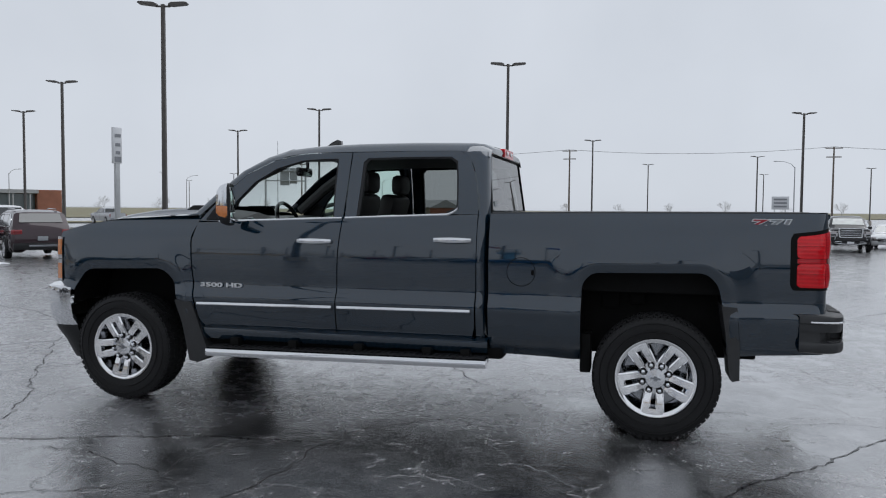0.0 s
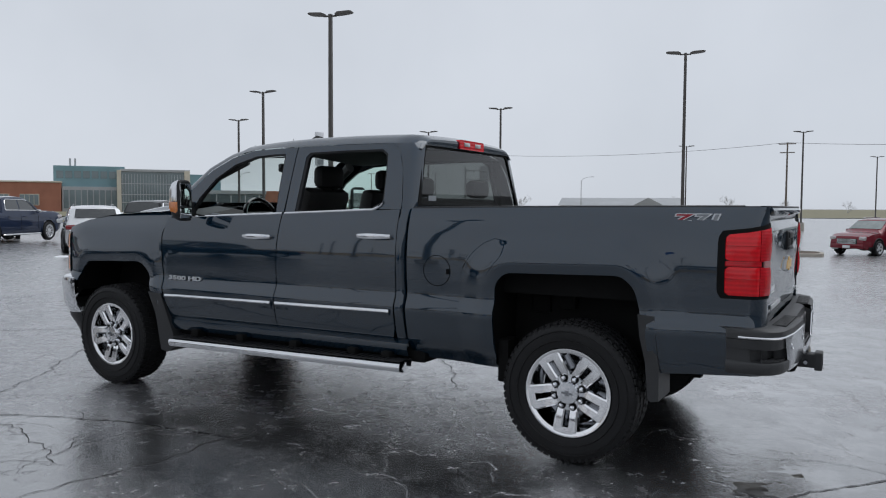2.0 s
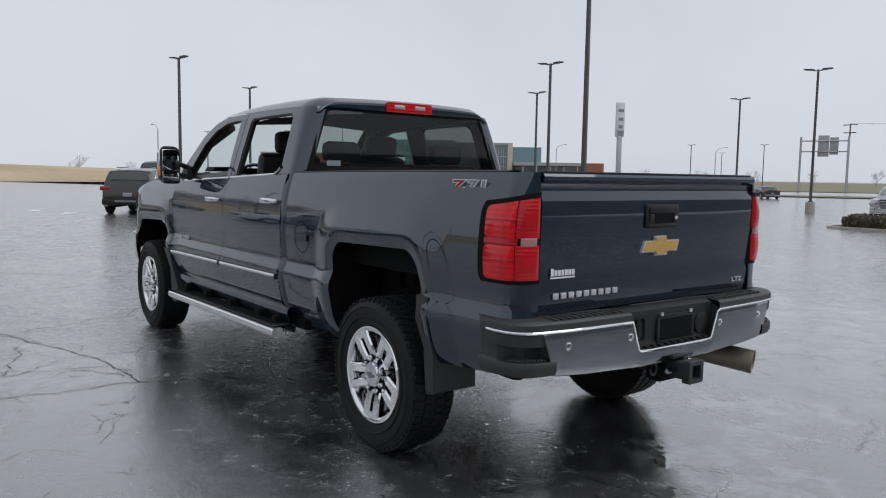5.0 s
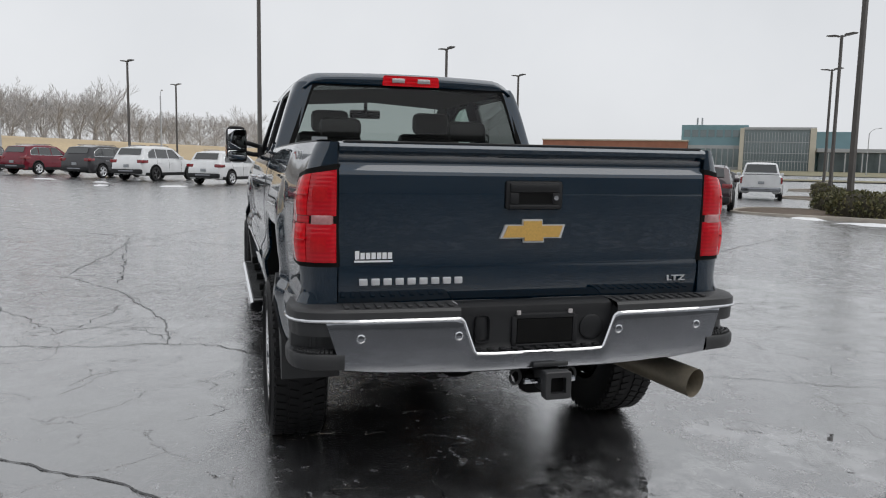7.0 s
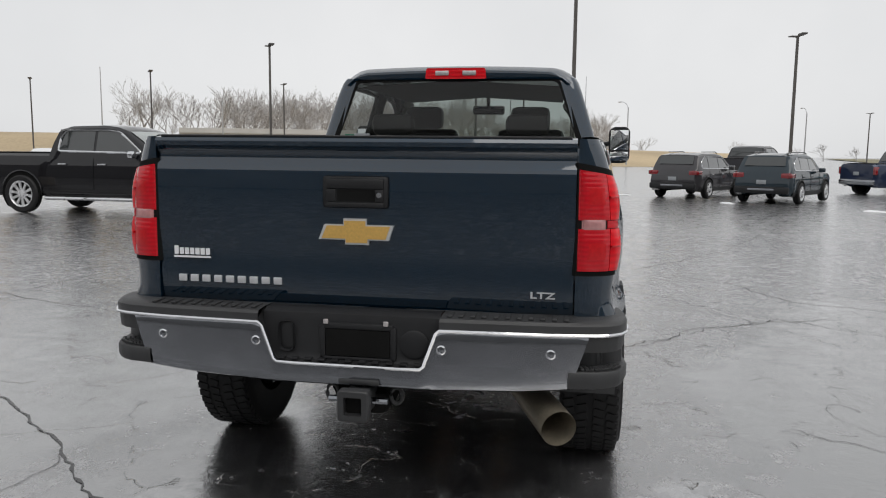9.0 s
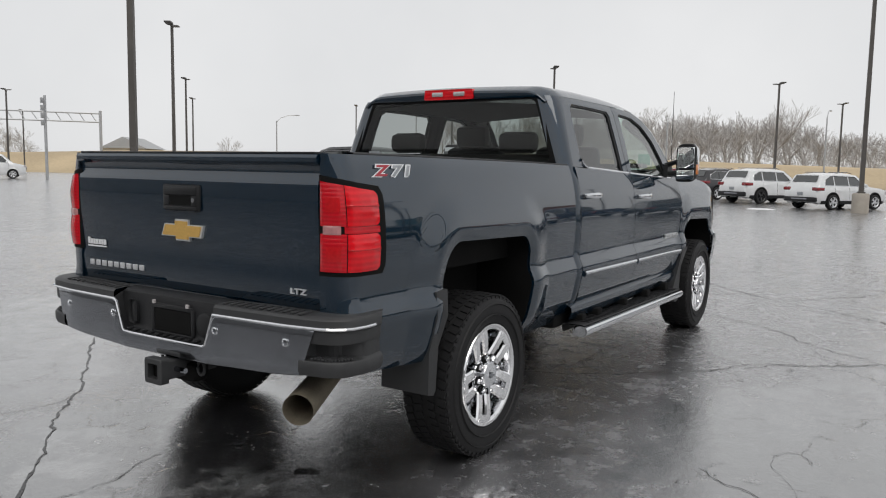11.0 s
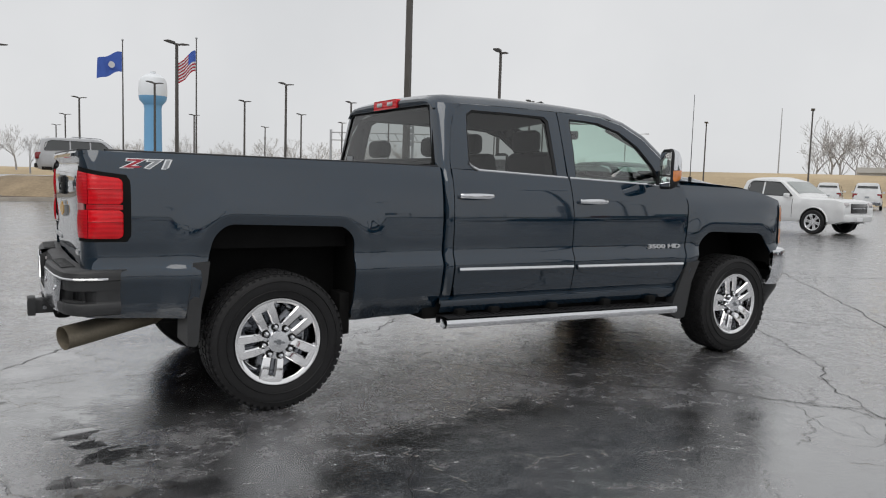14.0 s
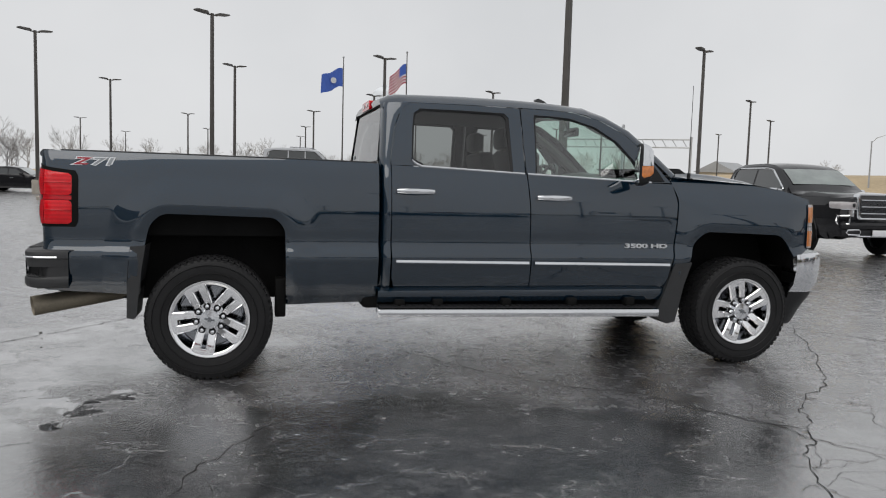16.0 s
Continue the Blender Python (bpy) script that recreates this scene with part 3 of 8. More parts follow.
def build_truck():
    T = empty("pickup_truck", "dark slate blue crew cab pickup with chrome trim on wet asphalt", "pickup truck")
    P = M["paint"]
    BED_TOP = [(-1.095, 1.438), (-0.58, 1.446), (0.21, 1.452), (0.93, 1.456), (1.05, 1.456)]
    BELT = [(-3.40, 1.350), (-3.07, 1.357), (-2.18, 1.390), (-1.45, 1.420), (-1.15, 1.432)]
    arch_r, arch_f = ARCH_R, ARCH_F
    for side in (-1, 1):
        # bedside
        low = resample([(-1.095, 0.485)] + arch_r + [(0.52, 0.560), (0.80, 0.575), (0.93, 0.585)], 0.02)
        high = along(BED_TOP, [p[0] for p in low])
        bm = bmesh.new()
        rows = ruled(low, high, 60)
        sheet(bm, rows, side, 0.014)
        # rounded rear corner
        zs = [0.585 + (1.456 - 0.585) * i / 30 for i in range(31)]
        grid(bm, [[(x, side * y, z) for x, y, _, _ in [rear_plan(0.4 + 0.6 * j / 12, z) for j in range(13)]] + [(0.95, side * 0.782, z)] for z in zs])
        outward(bm)
        bedside = part("bedside", bm, P, T)
        bm = bmesh.new()
        sec = [(-0.004, -0.004), (-0.003, 0.003), (-0.008, 0.008), (-0.035, 0.010), (-0.062, 0.008), (-0.066, -0.06)]
        grid(bm, [[(x, side * (body_y(x, z) + dy + 0.002), z + dz) for dy, dz in sec] for x, z in along(BED_TOP, [-1.085 + 1.98 * i / 20 for i in range(21)])])
        part("rail_cap", bm, M["black"], T, "black plastic bed rail cap")
        bm = bmesh.new()
        grid(bm, [[(x, side * 0.835, 1.44), (x, side * 0.80, 1.40), (x, side * 0.80, 0.97)] for x in (-1.08, 0.0, 1.0)])
        part("bed_inner_wall", bm, P, T)
        # wheel house and arch lining
        for xs, ys in ((arch_r, (0.95, 0.62)), (arch_f, (0.95, 0.55))):
            bm = bmesh.new()
            grid(bm, [[(x + 0.0, side * (body_y(x, z) - 0.012), z), (x, side * 0.90, z + 0.03), (x, side * ys[1], z + 0.03)] for x, z in resample(xs, 0.05)])
            xl, xr = xs[0][0], xs[-1][0]
            grid(bm, [[(x, side * ys[1], 0.50) for x in (xl - 0.05, xr + 0.05)], [(x, side * ys[1], 1.14) for x in (xl - 0.05, xr + 0.05)]])
            if xs is arch_r:
                grid(bm, [[(x, side * 0.815, 0.93) for x in (xl - 0.05, xr + 0.05)], [(x, side * 0.815, 1.16) for x in (xl - 0.05, xr + 0.05)]])
                grid(bm, [[(x, side * 0.815, 0.93) for x in (xl - 0.05, xr + 0.05)], [(x, side * ys[1], 0.93) for x in (xl - 0.05, xr + 0.05)]])
            part("wheel_house", bm, M["under"], T)
        # fuel door sits on the driver's side
        if side == -1:
            bm = bmesh.new()
            ring = [[(-0.875 + r * math.cos(a), -(body_y(-0.875 + r * math.cos(a), 1.053 + r * math.sin(a)) + h), 1.053 + r * math.sin(a)) for a in [2 * math.pi * i / 40 for i in range(40)]] for r, h in ((0.0925, 0.0018), (0.0970, 0.0018))]
            grid(bm, ring, True)
            part("fuel_door", bm, M["under"], T)
            bm = boxes(((-0.797, -(body_y(-0.797, 1.05) + 0.003), 1.05), (0.020, 0.010, 0.034), 0.003))
            part("fuel_door_latch", bm, M["under"], T)

        # front fender
        low = resample([(-4.50, 0.88), (-4.46, 0.74), (-4.40, 0.70)] + arch_f + [(-3.29, 0.565)], 0.02)
        low[0:3] = [(-4.50, 0.88), (-4.455, 0.86), (-4.41, 0.84)]
        low = [p for i, p in enumerate(low) if i < 3 or p[0] > -4.345]
        seam = [(0.565, -3.272), (0.85, -3.315), (1.09, -3.338), (1.24, -3.345), (1.40, -3.315)]
        bm = bmesh.new()
        ftop = [(-4.62, 1.215), (-4.50, 1.262), (-4.28, 1.325), (-4.02, 1.362), (-3.56, 1.395), (-3.30, 1.412)]
        rows = []
        for i in range(41):
            t = i / 40
            row = []
            for x0, z0 in low:
                zt = interp(x0, [p[0] for p in ftop], [p[1] for p in ftop])
                z = z0 + (zt - z0) * t
                x = x0
                row.append((x, z))
            rows.append(row)
        for row in rows:
            a0, b0 = row[0][0], row[-1][0]
            x_end = interp(row[-1][1], [s[0] for s in seam], [s[1] for s in seam]) - 0.005
            for j, (x, z) in enumerate(row):
                w = smooth(-3.55, -3.29, x)
                row[j] = (x + (x_end - b0) * w, z)
        sheet(bm, rows, side, 0.014, lambda x, z: body_y(x, z) - 0.075 * smooth(1.16, 1.42, z) ** 1.5)
        outward(bm)
        part("front_fender", bm, P, T)

        # doors
        for name, sl, sr, z0 in (("front_door", [(0.575, -3.262), (0.85, -3.308), (1.09, -3.331), (1.24, -3.337), (1.37, -3.30)], [(0.575, -2.197), (0.75, -2.195), (1.15, -2.182), (1.42, -2.157)], 0.575),
                                 ("rear_door", [(0.575, -2.189), (0.75, -2.187), (1.15, -2.174), (1.42, -2.149)], [(0.575, -1.215), (0.66, -1.19), (1.14, -1.183), (1.44, -1.183)], 0.575)):
            rows = []
            for i in range(39):
                v = i / 38
                row = []
                for j in range(33):
                    u = j / 32
                    zg = z0 + v * (1.38 - z0)
                    xl, xr = interp(zg, [s[0] for s in sl], [s[1] for s in sl]), interp(zg, [s[0] for s in sr], [s[1] for s in sr])
                    x = xl + u * (xr - xl)
                    zb = interp(x, [p[0] for p in BELT], [p[1] for p in BELT])
                    row.append((x, z0 + v * (zb - z0)))
                rows.append(row)
            bm = bmesh.new()
            sheet(bm, rows, side, 0.03)
            outward(bm)
            door = part(name, bm, P, T)
            # window frame
            if name == "front_door":
                W = [(-3.10, 1.362), (-3.015, 1.51), (-2.885, 1.652), (-2.715, 1.756), (-2.52, 1.812), (-2.36, 1.822), (-2.245, 1.824), (-2.238, 1.80), (-2.236, 1.60), (-2.226, 1.392)]
                O = [(-3.295, 1.362), (-3.10, 1.580), (-2.945, 1.712), (-2.755, 1.806), (-2.55, 1.856), (-2.36, 1.866), (-2.145, 1.868), (-2.145, 1.80), (-2.150, 1.60), (-2.160, 1.392)]
                sill = [(-3.10, 1.362), (-2.226, 1.392)]
                gm = M["glass_front"]
            else:
                W = [(-2.060, 1.40), (-2.052, 1.60), (-2.047, 1.795), (-2.015, 1.826), (-1.70, 1.832), (-1.40, 1.832), (-1.352, 1.80), (-1.338, 1.69), (-1.326, 1.50), (-1.330, 1.462), (-1.40, 1.43)]
                O = [(-2.146, 1.40), (-2.142, 1.60), (-2.137, 1.80), (-2.137, 1.868), (-1.70, 1.873), (-1.34, 1.872), (-1.265, 1.825), (-1.215, 1.69), (-1.185, 1.50), (-1.183, 1.462), (-1.183, 1.432)]
                sill = [(-2.060, 1.395), (-1.40, 1.43)]
                gm = M["glass_rear"]
            bm = bmesh.new()
            n = 5
            rows = [[(w[0] + (o[0] - w[0]) * i / n, w[1] + (o[1] - w[1]) * i / n) for w, o in zip(W, O)] for i in range(n + 1)]
            sheet(bm, rows, side, 0.035, lambda x, z: cab_y(z))
            outward(bm)
            part("window_frame", bm, P, door)
            # black window seal
            bm = bmesh.new()
            cw = (sum(p[0] for p in W) / len(W), sum(p[1] for p in W) / len(W))
            ins = [(p[0] + (cw[0] - p[0]) * 0.045, p[1] + (cw[1] - p[1]) * 0.075) for p in W]
            grid(bm, [[(x, side * (cab_y(z) - 0.004), z) for x, z in W], [(x, side * (cab_y(z) - 0.010), z) for x, z in ins], [(x, side * (cab_y(z) - 0.040), z) for x, z in ins]])
            part("window_seal", bm, M["black"], door)
            # glass
            bm = bmesh.new()
            top = [(x, z) for x, z in resample(W, 0.06)]
            base = [(min(max(x, sill[0][0]), sill[1][0] + 0.06), interp(x, [sill[0][0], sill[1][0]], [sill[0][1], sill[1][1]])) for x, z in top]
            grid(bm, [[(a[0] + (b[0] - a[0]) * t, side * (cab_y(a[1] + (b[1] - a[1]) * t) - 0.016), a[1] + (b[1] - a[1]) * t) for a, b in zip(base, top)] for t in (0, 0.25, 0.5, 0.75, 1)])
            outward(bm)
            if side == 1:
                part("window_glass", bm, gm, door).visible_shadow = False
            else:
                bm.free()
            # chrome sill strip
            bm = bmesh.new()
            xa, xb = (-3.13, -2.165) if name == "front_door" else (-2.143, -1.40)
            line = along(BELT, [xa + (xb - xa) * i / 10 for i in range(11)])
            if name == "rear_door":
                line = line + [(-1.365, 1.436), (-1.340, 1.452), (-1.325, 1.472)]
            grid(bm, [[(x, side * (cab_y(z) + d), z + h) for d, h in ((-0.012, -0.006), (0.010, -0.003), (0.012, 0.006), (0.006, 0.013), (-0.012, 0.015))] for x, z in line])
            part("sill_trim", bm, M["chrome"], door, "bright chrome window sill trim")
            # handle
            hx, hz = (-2.352, 1.232) if name == "front_door" else (-1.345, 1.256)
            bm = bmesh.new()
            rows = []
            for u in [i / 12 for i in range(13)]:
                x = hx - 0.130 + 0.26 * u
                lift = 0.022 + 0.024 * math.sin(math.pi * u) ** 0.6
                w = 0.013 + 0.006 * math.sin(math.pi * u)
                by = body_y(x, hz)
                rows.append([(x, side * (by + lift + 0.006 * math.cos(a)), hz + w * math.sin(a)) for a in [2 * math.pi * k / 10 for k in range(10)]])
            vv = grid(bm, rows, True)
            bm.faces.new(vv[0])
            bm.faces.new(vv[-1][::-1])
            for e in (-0.115, 0.115):
                box(bm, (hx + e, side * (body_y(hx, hz) + 0.012), hz), (0.035, 0.03, 0.026), 0.006)
            part("door_handle", bm, M["chrome"], door, "chrome door handle")
            bm = bmesh.new()
            lathe(bm, [(0.001, 0.001), (0.045, 0.0012)], 20, "y")
            for v in bm.verts:
                v.co = Vector((hx + v.co.x * 1.7, side * (body_y(hx, hz) + 0.001), hz - 0.012 + v.co.z * 0.55))
            part("handle_cup", bm, M["under"], door)
            # chrome body moulding
            xa, xb = (-3.275, -2.215) if name == "front_door" else (-2.172, -1.215)
            bm = bmesh.new()
            prof = [(-0.002, -0.022), (0.010, -0.020), (0.013, -0.010), (0.014, 0.006), (0.010, 0.014), (-0.002, 0.016)]
            grid(bm, [[(x, side * (body_y(x, 0.765) + d), 0.752 + (x + 3.28) * 0.0105 + h) for d, h in prof] for x in [xa + (xb - xa) * i / 8 for i in range(9)]])
            for xe in (xa, xb):
                fill(bm, [(xe, side * (body_y(xe, 0.765) + d), 0.752 + (xe + 3.28) * 0.0105 + h) for d, h in prof])
            part("body_moulding", bm, [M["paint"]], door)
            bm = bmesh.new()
            prof = [(0.0135, -0.006), (0.0165, -0.004), (0.0168, 0.008), (0.0125, 0.0145)]
            grid(bm, [[(x, side * (body_y(x, 0.765) + d), 0.752 + (x + 3.28) * 0.0105 + h) for d, h in prof] for x in [xa + (xb - xa) * i / 8 for i in range(9)]])
            part("moulding_trim", bm, M["chrome"], door, "chrome strip on the door moulding")
        ya, yb = body_y(-3.27, 0.893), body_y(-2.91, 0.893)
        lettering("model_lettering", "3500 HD", 0.082, 0.005, M["badge"], T,
                  Matrix.Translation((-3.09, side * ((ya + yb) / 2 + 0.008), 0.893)) @ Matrix.Rotation(side * math.atan2(yb - ya, 0.36), 4, "Z") @ Matrix.Rotation(radians(90 - side * 0), 4, "X") @ Matrix.Rotation(0 if side == -1 else math.pi, 4, "Y"),
                  "chrome model number letters", (1.12, 0.52, 1), 0.0028)
        # off-road decal on the bedside: slanted characters with a white edge
        for txt, px, cm in (("Z", 0.598, M["red_deco"]), ("7", 0.690, M["grey_deco"]), ("1", 0.762, M["grey_deco"])):
            x = px if side == -1 else 1.362 - px
            sl = Matrix.Identity(4)
            sl[0][1] = 0.45
            for lift, mm, wide, nm in ((0.0022, M["white_deco"], 0.0062, "decal_edge"), (0.0036, cm, 0.0018, "decal_character")):
                lettering(nm, txt, 0.066, 0.0005, mm, T,
                          Matrix.Translation((x, side * (body_y(x, 1.393) + lift), 1.392)) @ Matrix.Rotation(radians(90 + 11), 4, "X") @ Matrix.Rotation(0 if side == -1 else math.pi, 4, "Y") @ sl, "", (1.95, 0.95, 1), wide)
        # rocker, step board, flaps
        bm = bmesh.new()
        grid(bm, [[(x, side * (0.935 + d), 0.565 + h) for d, h in ((-0.035, 0.03), (0.0, 0.005), (0.004, -0.025), (-0.02, -0.075), (-0.10, -0.10), (-0.2, -0.10))] for x in (-3.27, -2.6, -1.9, -1.10)])
        part("rocker_panel", bm, P, T)
        bm = bmesh.new()
        prof = [(0.0, 0.0), (0.012, 0.016), (0.014, 0.036), (0.004, 0.052), (-0.02, 0.058), (-0.075, 0.060), (-0.085, 0.050), (-0.085, 0.0), (-0.04, -0.008)]
        xs = [-3.17, -3.165] + [-3.15 + 2.04 * i / 8 for i in range(9)] + [-1.095, -1.09]
        rows = [[(x, side * (1.035 + d * (0.8 if k in (0, len(xs) - 1) else 1)), 0.382 + (x + 3.17) * 0.012 + h) for d, h in prof] for k, x in enumerate(xs)]
        vv = grid(bm, rows, True)
        bm.faces.new(vv[0]), bm.faces.new(vv[-1])
        board = part("step_board", bm, M["chrome"], T, "chrome step board with black treads")
        bm = bmesh.new()
        grid(bm, [[(x, side * (1.035 + d), 0.382 + (x + 3.17) * 0.012 + h) for d, h in ((-0.012, 0.060), (-0.02, 0.066), (-0.15, 0.066), (-0.16, 0.05), (-0.15, 0.01))] for x in (-3.16, -2.5, -1.8, -1.10)])
        for i in range(40):
            box(bm, (-3.05 + 0.047 * i, side * 0.965, 0.450 + (0.12 + 0.047 * i) * 0.012), (0.02, 0.10, 0.008), 0)
        part("tread", bm, M["black"], board)
        for x in (-2.98, -2.52, -2.02, -1.52, -1.25):
            bm = boxes(((x, side * 0.90, 0.475), (0.07, 0.13, 0.075), 0.01))
            part("bracket", bm, M["under"], board)
        for nm, out in (("front_mud_flap", [(-3.455, 0.775), (-3.315, 0.765), (-3.20, 0.36), (-3.29, 0.31), (-3.355, 0.325), (-3.42, 0.60)]),
                        ("rear_mud_flap", [(0.385, 0.86), (0.475, 0.865), (0.485, 0.60), (0.500, 0.41), (0.450, 0.405), (0.425, 0.60)])):
            bm = bmesh.new()
            if nm.startswith("rear"):
                prof = [(0.388, 0.875), (0.405, 0.76), (0.428, 0.62), (0.446, 0.42), (0.462, 0.402), (0.505, 0.412), (0.503, 0.60), (0.490, 0.76), (0.478, 0.870)]
                rows = [[(x, side * (q if q < 0.8 else body_y(0.44, max(z, 0.62)) + q - 1), z) for x, z in prof] for q in (0.70, 0.72, 1.0, 1.012)]
                vv = grid(bm, rows, True)
                bm.faces.new(vv[0]), bm.faces.new(vv[-1])
            else:
                rows = [[(x, side * (body_y(x, max(z, 0.6)) + d), z) for x, z in out] for d in (-0.20, 0.004, 0.010)]
                vv = grid(bm, rows, True)
                bm.faces.new(vv[-1])
            part(nm, bm, M["trim_grey"], T, "dark grey moulded mud flap")
        # cab rear corner post
        bm = bmesh.new()
        zs = [0.50 + 0.95 * i / 20 for i in range(20)] + [1.44, 1.50, 1.60, 1.70, 1.78, 1.84, 1.87]
        rows = []
        for z in zs:
            y = body_y(-1.15, z) if z < 1.38 else cab_y(z)
            xf = interp(z, [0.5, 1.462, 1.50, 1.69, 1.825, 1.872], [-1.178, -1.178, -1.180, -1.210, -1.260, -1.335])
            xr = interp(z, [0.5, 1.44, 1.84, 1.90], [-1.112, -1.112, -1.150, -1.170])
            rows.append([(xf, side * y, z), (xf + (xr - xf) * 0.35, side * (y - 0.001), z), (xf + (xr - xf) * 0.72, side * (y - 0.012), z), (xr - 0.006, side * (y - 0.032), z), (xr + 0.004, side * (y - 0.060), z), (xr + 0.010, side * (y - 0.110), z)])
        grid(bm, rows)
        outward(bm)
        part("cab_corner", bm, P, T)
        # A pillar
        bm = bmesh.new()
        O = [(-3.300, 1.40), (-3.10, 1.583), (-2.945, 1.715), (-2.755, 1.809), (-2.55, 1.859)]
        I = [(-3.40, 0.765, 1.42), (-3.20, 0.735, 1.595), (-3.035, 0.705, 1.735), (-2.85, 0.665, 1.842), (-2.66, 0.625, 1.908)]
        rows = []
        for (ox, oz), (ix, iy, iz), bulge in zip(O, I, (0.022, 0.024, 0.020, 0.013, 0.004)):
            a, b = Vector((ox, side * cab_y(oz), oz)), Vector((ix, side * iy, iz))
            nrm = Vector((-0.25, side * 0.7, 0.65))
            rows.append([a.lerp(b, t) + nrm * bulge * math.sin(math.pi * t) for t in (0, 0.15, 0.35, 0.55, 0.75, 0.9, 1)])
        grid(bm, rows)
        outward(bm)
        part("a_pillar", bm, P, T)
        # tail lamp, wrapped round the corner
        def lamp_top(u):
            return 1.318 + 0.045 * u

        def lens(z0, z1, u0, u1, hgt, bulge, material, nm, lab="", parent=None, rnd=0.0):
            b2 = bmesh.new()
            rows = []
            for k in range(13):
                t = k / 12
                row = []
                near = max(0.0, 1 - min(t, 1 - t) / 0.16) if rnd else 0.0
                ua = u0 + rnd * (1 - math.sqrt(max(0.0, 1 - near * near)))
                for j in range(19):
                    u = ua + (u1 - ua) * j / 18
                    top = lamp_top(u) + z1 if z1 < 0.5 else z1
                    z = z0 + (top - z0) * t
                    x, y, nx, ny = rear_plan(u, z)
                    h = hgt + bulge * math.sin(math.pi * (0.08 + 0.84 * t)) * smooth(-0.02, 0.3, (u - ua) / (u1 - ua)) * smooth(1.02, 0.85, (u - ua) / (u1 - ua))
                    row.append(Vector((x + nx * h, side * (y + ny * h), z)))
                rows.append(row)
            grid(b2, rows)
            ed = rows[0] + [r[-1] for r in rows[1:]] + rows[-1][-2::-1] + [r[0] for r in rows[-2:0:-1]]
            grid(b2, [ed + ed[:1], [Vector((p.x - 0.012, p.y - side * 0.012, p.z)) for p in ed + ed[:1]]])
            return part(nm, b2, material, parent or T, lab)
        housing = lens(0.985, 0.012, 0.03, 1.0, 0.004, 0.0, M["under"], "tail_lamp", "red tail lamp with clear reversing lens in a black surround", None, 0.05)
        for za, zb, nm in ((1.180, -0.010, "upper_lens"), (1.003, 1.150, "lower_lens")):
            lens(za, zb, 0.13, 0.64, 0.008, 0.009, M["red_lens"], nm, "glossy red lens", housing, 0.05)
            lens(za, zb, 0.652, 0.975, 0.009, 0.009, M["red_lens_low"], nm, "ribbed red lens", housing)
        lens(1.152, 1.178, 0.13, 0.68, 0.007, 0.001, M["red_lens_low"], "middle_lens", "red lens", housing)
        lens(1.148, 1.182, 0.72, 0.935, 0.013, 0.003, M["reverse_lens"], "reversing_lens", "clear reversing lamp lens", housing)
        for za, zb, ua, ub in ((1.255, 1.262, 0.15, 0.64), (1.086, 1.092, 0.15, 0.64), (1.235, 1.290, 0.72, 0.90), (1.045, 1.100, 0.72, 0.90)):
            lens(za, zb, ua, ub, 0.0172, 0.0015, M["red_lens_box"], "reflector", "", housing)
        # towing mirror
        mir = bmesh.new()
        out = rounded([(1.010, 1.335), (1.010, 1.60), (1.045, 1.632), (1.155, 1.632), (1.182, 1.60), (1.182, 1.37), (1.15, 1.335)], 0.03, 4)
        rows = []
        for x, s in ((-2.925, 0.95), (-2.93, 1.0), (-2.955, 0.99), (-2.995, 0.88), (-3.02, 0.62)):
            rows.append([(x, side * (1.10 + (y - 1.10) * s), 1.484 + (z - 1.484) * s) for y, z in out])
        vv = grid(mir, rows, True)
        mir.faces.new(vv[-1]), mir.faces.new(vv[0])
        mirror = part("towing_mirror", mir, M["black"], T, "tall towing mirror with chrome cap and amber lamp")
        bm = bmesh.new()
        rows = []
        for x, s in ((-2.945, 1.014), (-2.957, 1.012), (-2.998, 0.90), (-3.024, 0.64), (-3.028, 0.3)):
            rows.append([(x, side * (1.10 + (y - 1.10) * s), 1.484 + (z - 1.484) * s) for y, z in [(yy, max(zz, 1.476)) for yy, zz in out]])
        grid(bm, rows, True)
        part("chrome_cap", bm, M["chrome"], mirror)
        bm = bmesh.new()
        rows = []
        for x, s in ((-2.940, 1.014), (-2.958, 1.014), (-3.000, 0.905), (-3.026, 0.65)):
            rows.append([(x, side * (1.10 + (y - 1.10) * s), 1.484 + (z - 1.484) * s) for y, z in [(yy, zz) for yy, zz in ((1.08, 1.383), (1.15, 1.383), (1.180, 1.395), (1.183, 1.46), (1.180, 1.474), (1.08, 1.474))]])
        grid(bm, rows)
        part("marker_lens", bm, M["amber"], mirror, "amber mirror marker lamp")
        bm = boxes(((-2.922, side * 1.10, 1.525), (0.006, 0.150, 0.165), 0.003))
        part("mirror_glass", bm, M["mirror"], mirror)
        bm = boxes(((-2.922, side * 1.10, 1.392), (0.006, 0.150, 0.075), 0.003))
        part("convex_mirror_glass", bm, M["mirror"], mirror)
        turn = Matrix.Translation((-2.97, side * 1.08, 0)) @ Matrix.Rotation(-side * radians(17), 4, "Z") @ Matrix.Translation((2.97, -side * 1.08, 0))
        for o in (mirror, *mirror.children):
            o.data.transform(turn)
        for dz in (0.03, -0.055):
            bm = bmesh.new()
            tube(bm, [(-3.02, side * 1.02, 1.47 + dz), (-3.05, side * 0.95, 1.455 + dz), (-3.10, side * 0.88, 1.44 + dz * 0.8)], 0.020, 8)
            part("mirror_arm", bm, M["black"], mirror)
        bm = bmesh.new()
        prism(bm, [(-3.24, 1.372), (-3.05, 1.372), (-3.06, 1.47), (-3.14, 1.49)], "y", side * 0.862, side * 0.905)
        part("mirror_base", bm, M["black"], mirror)
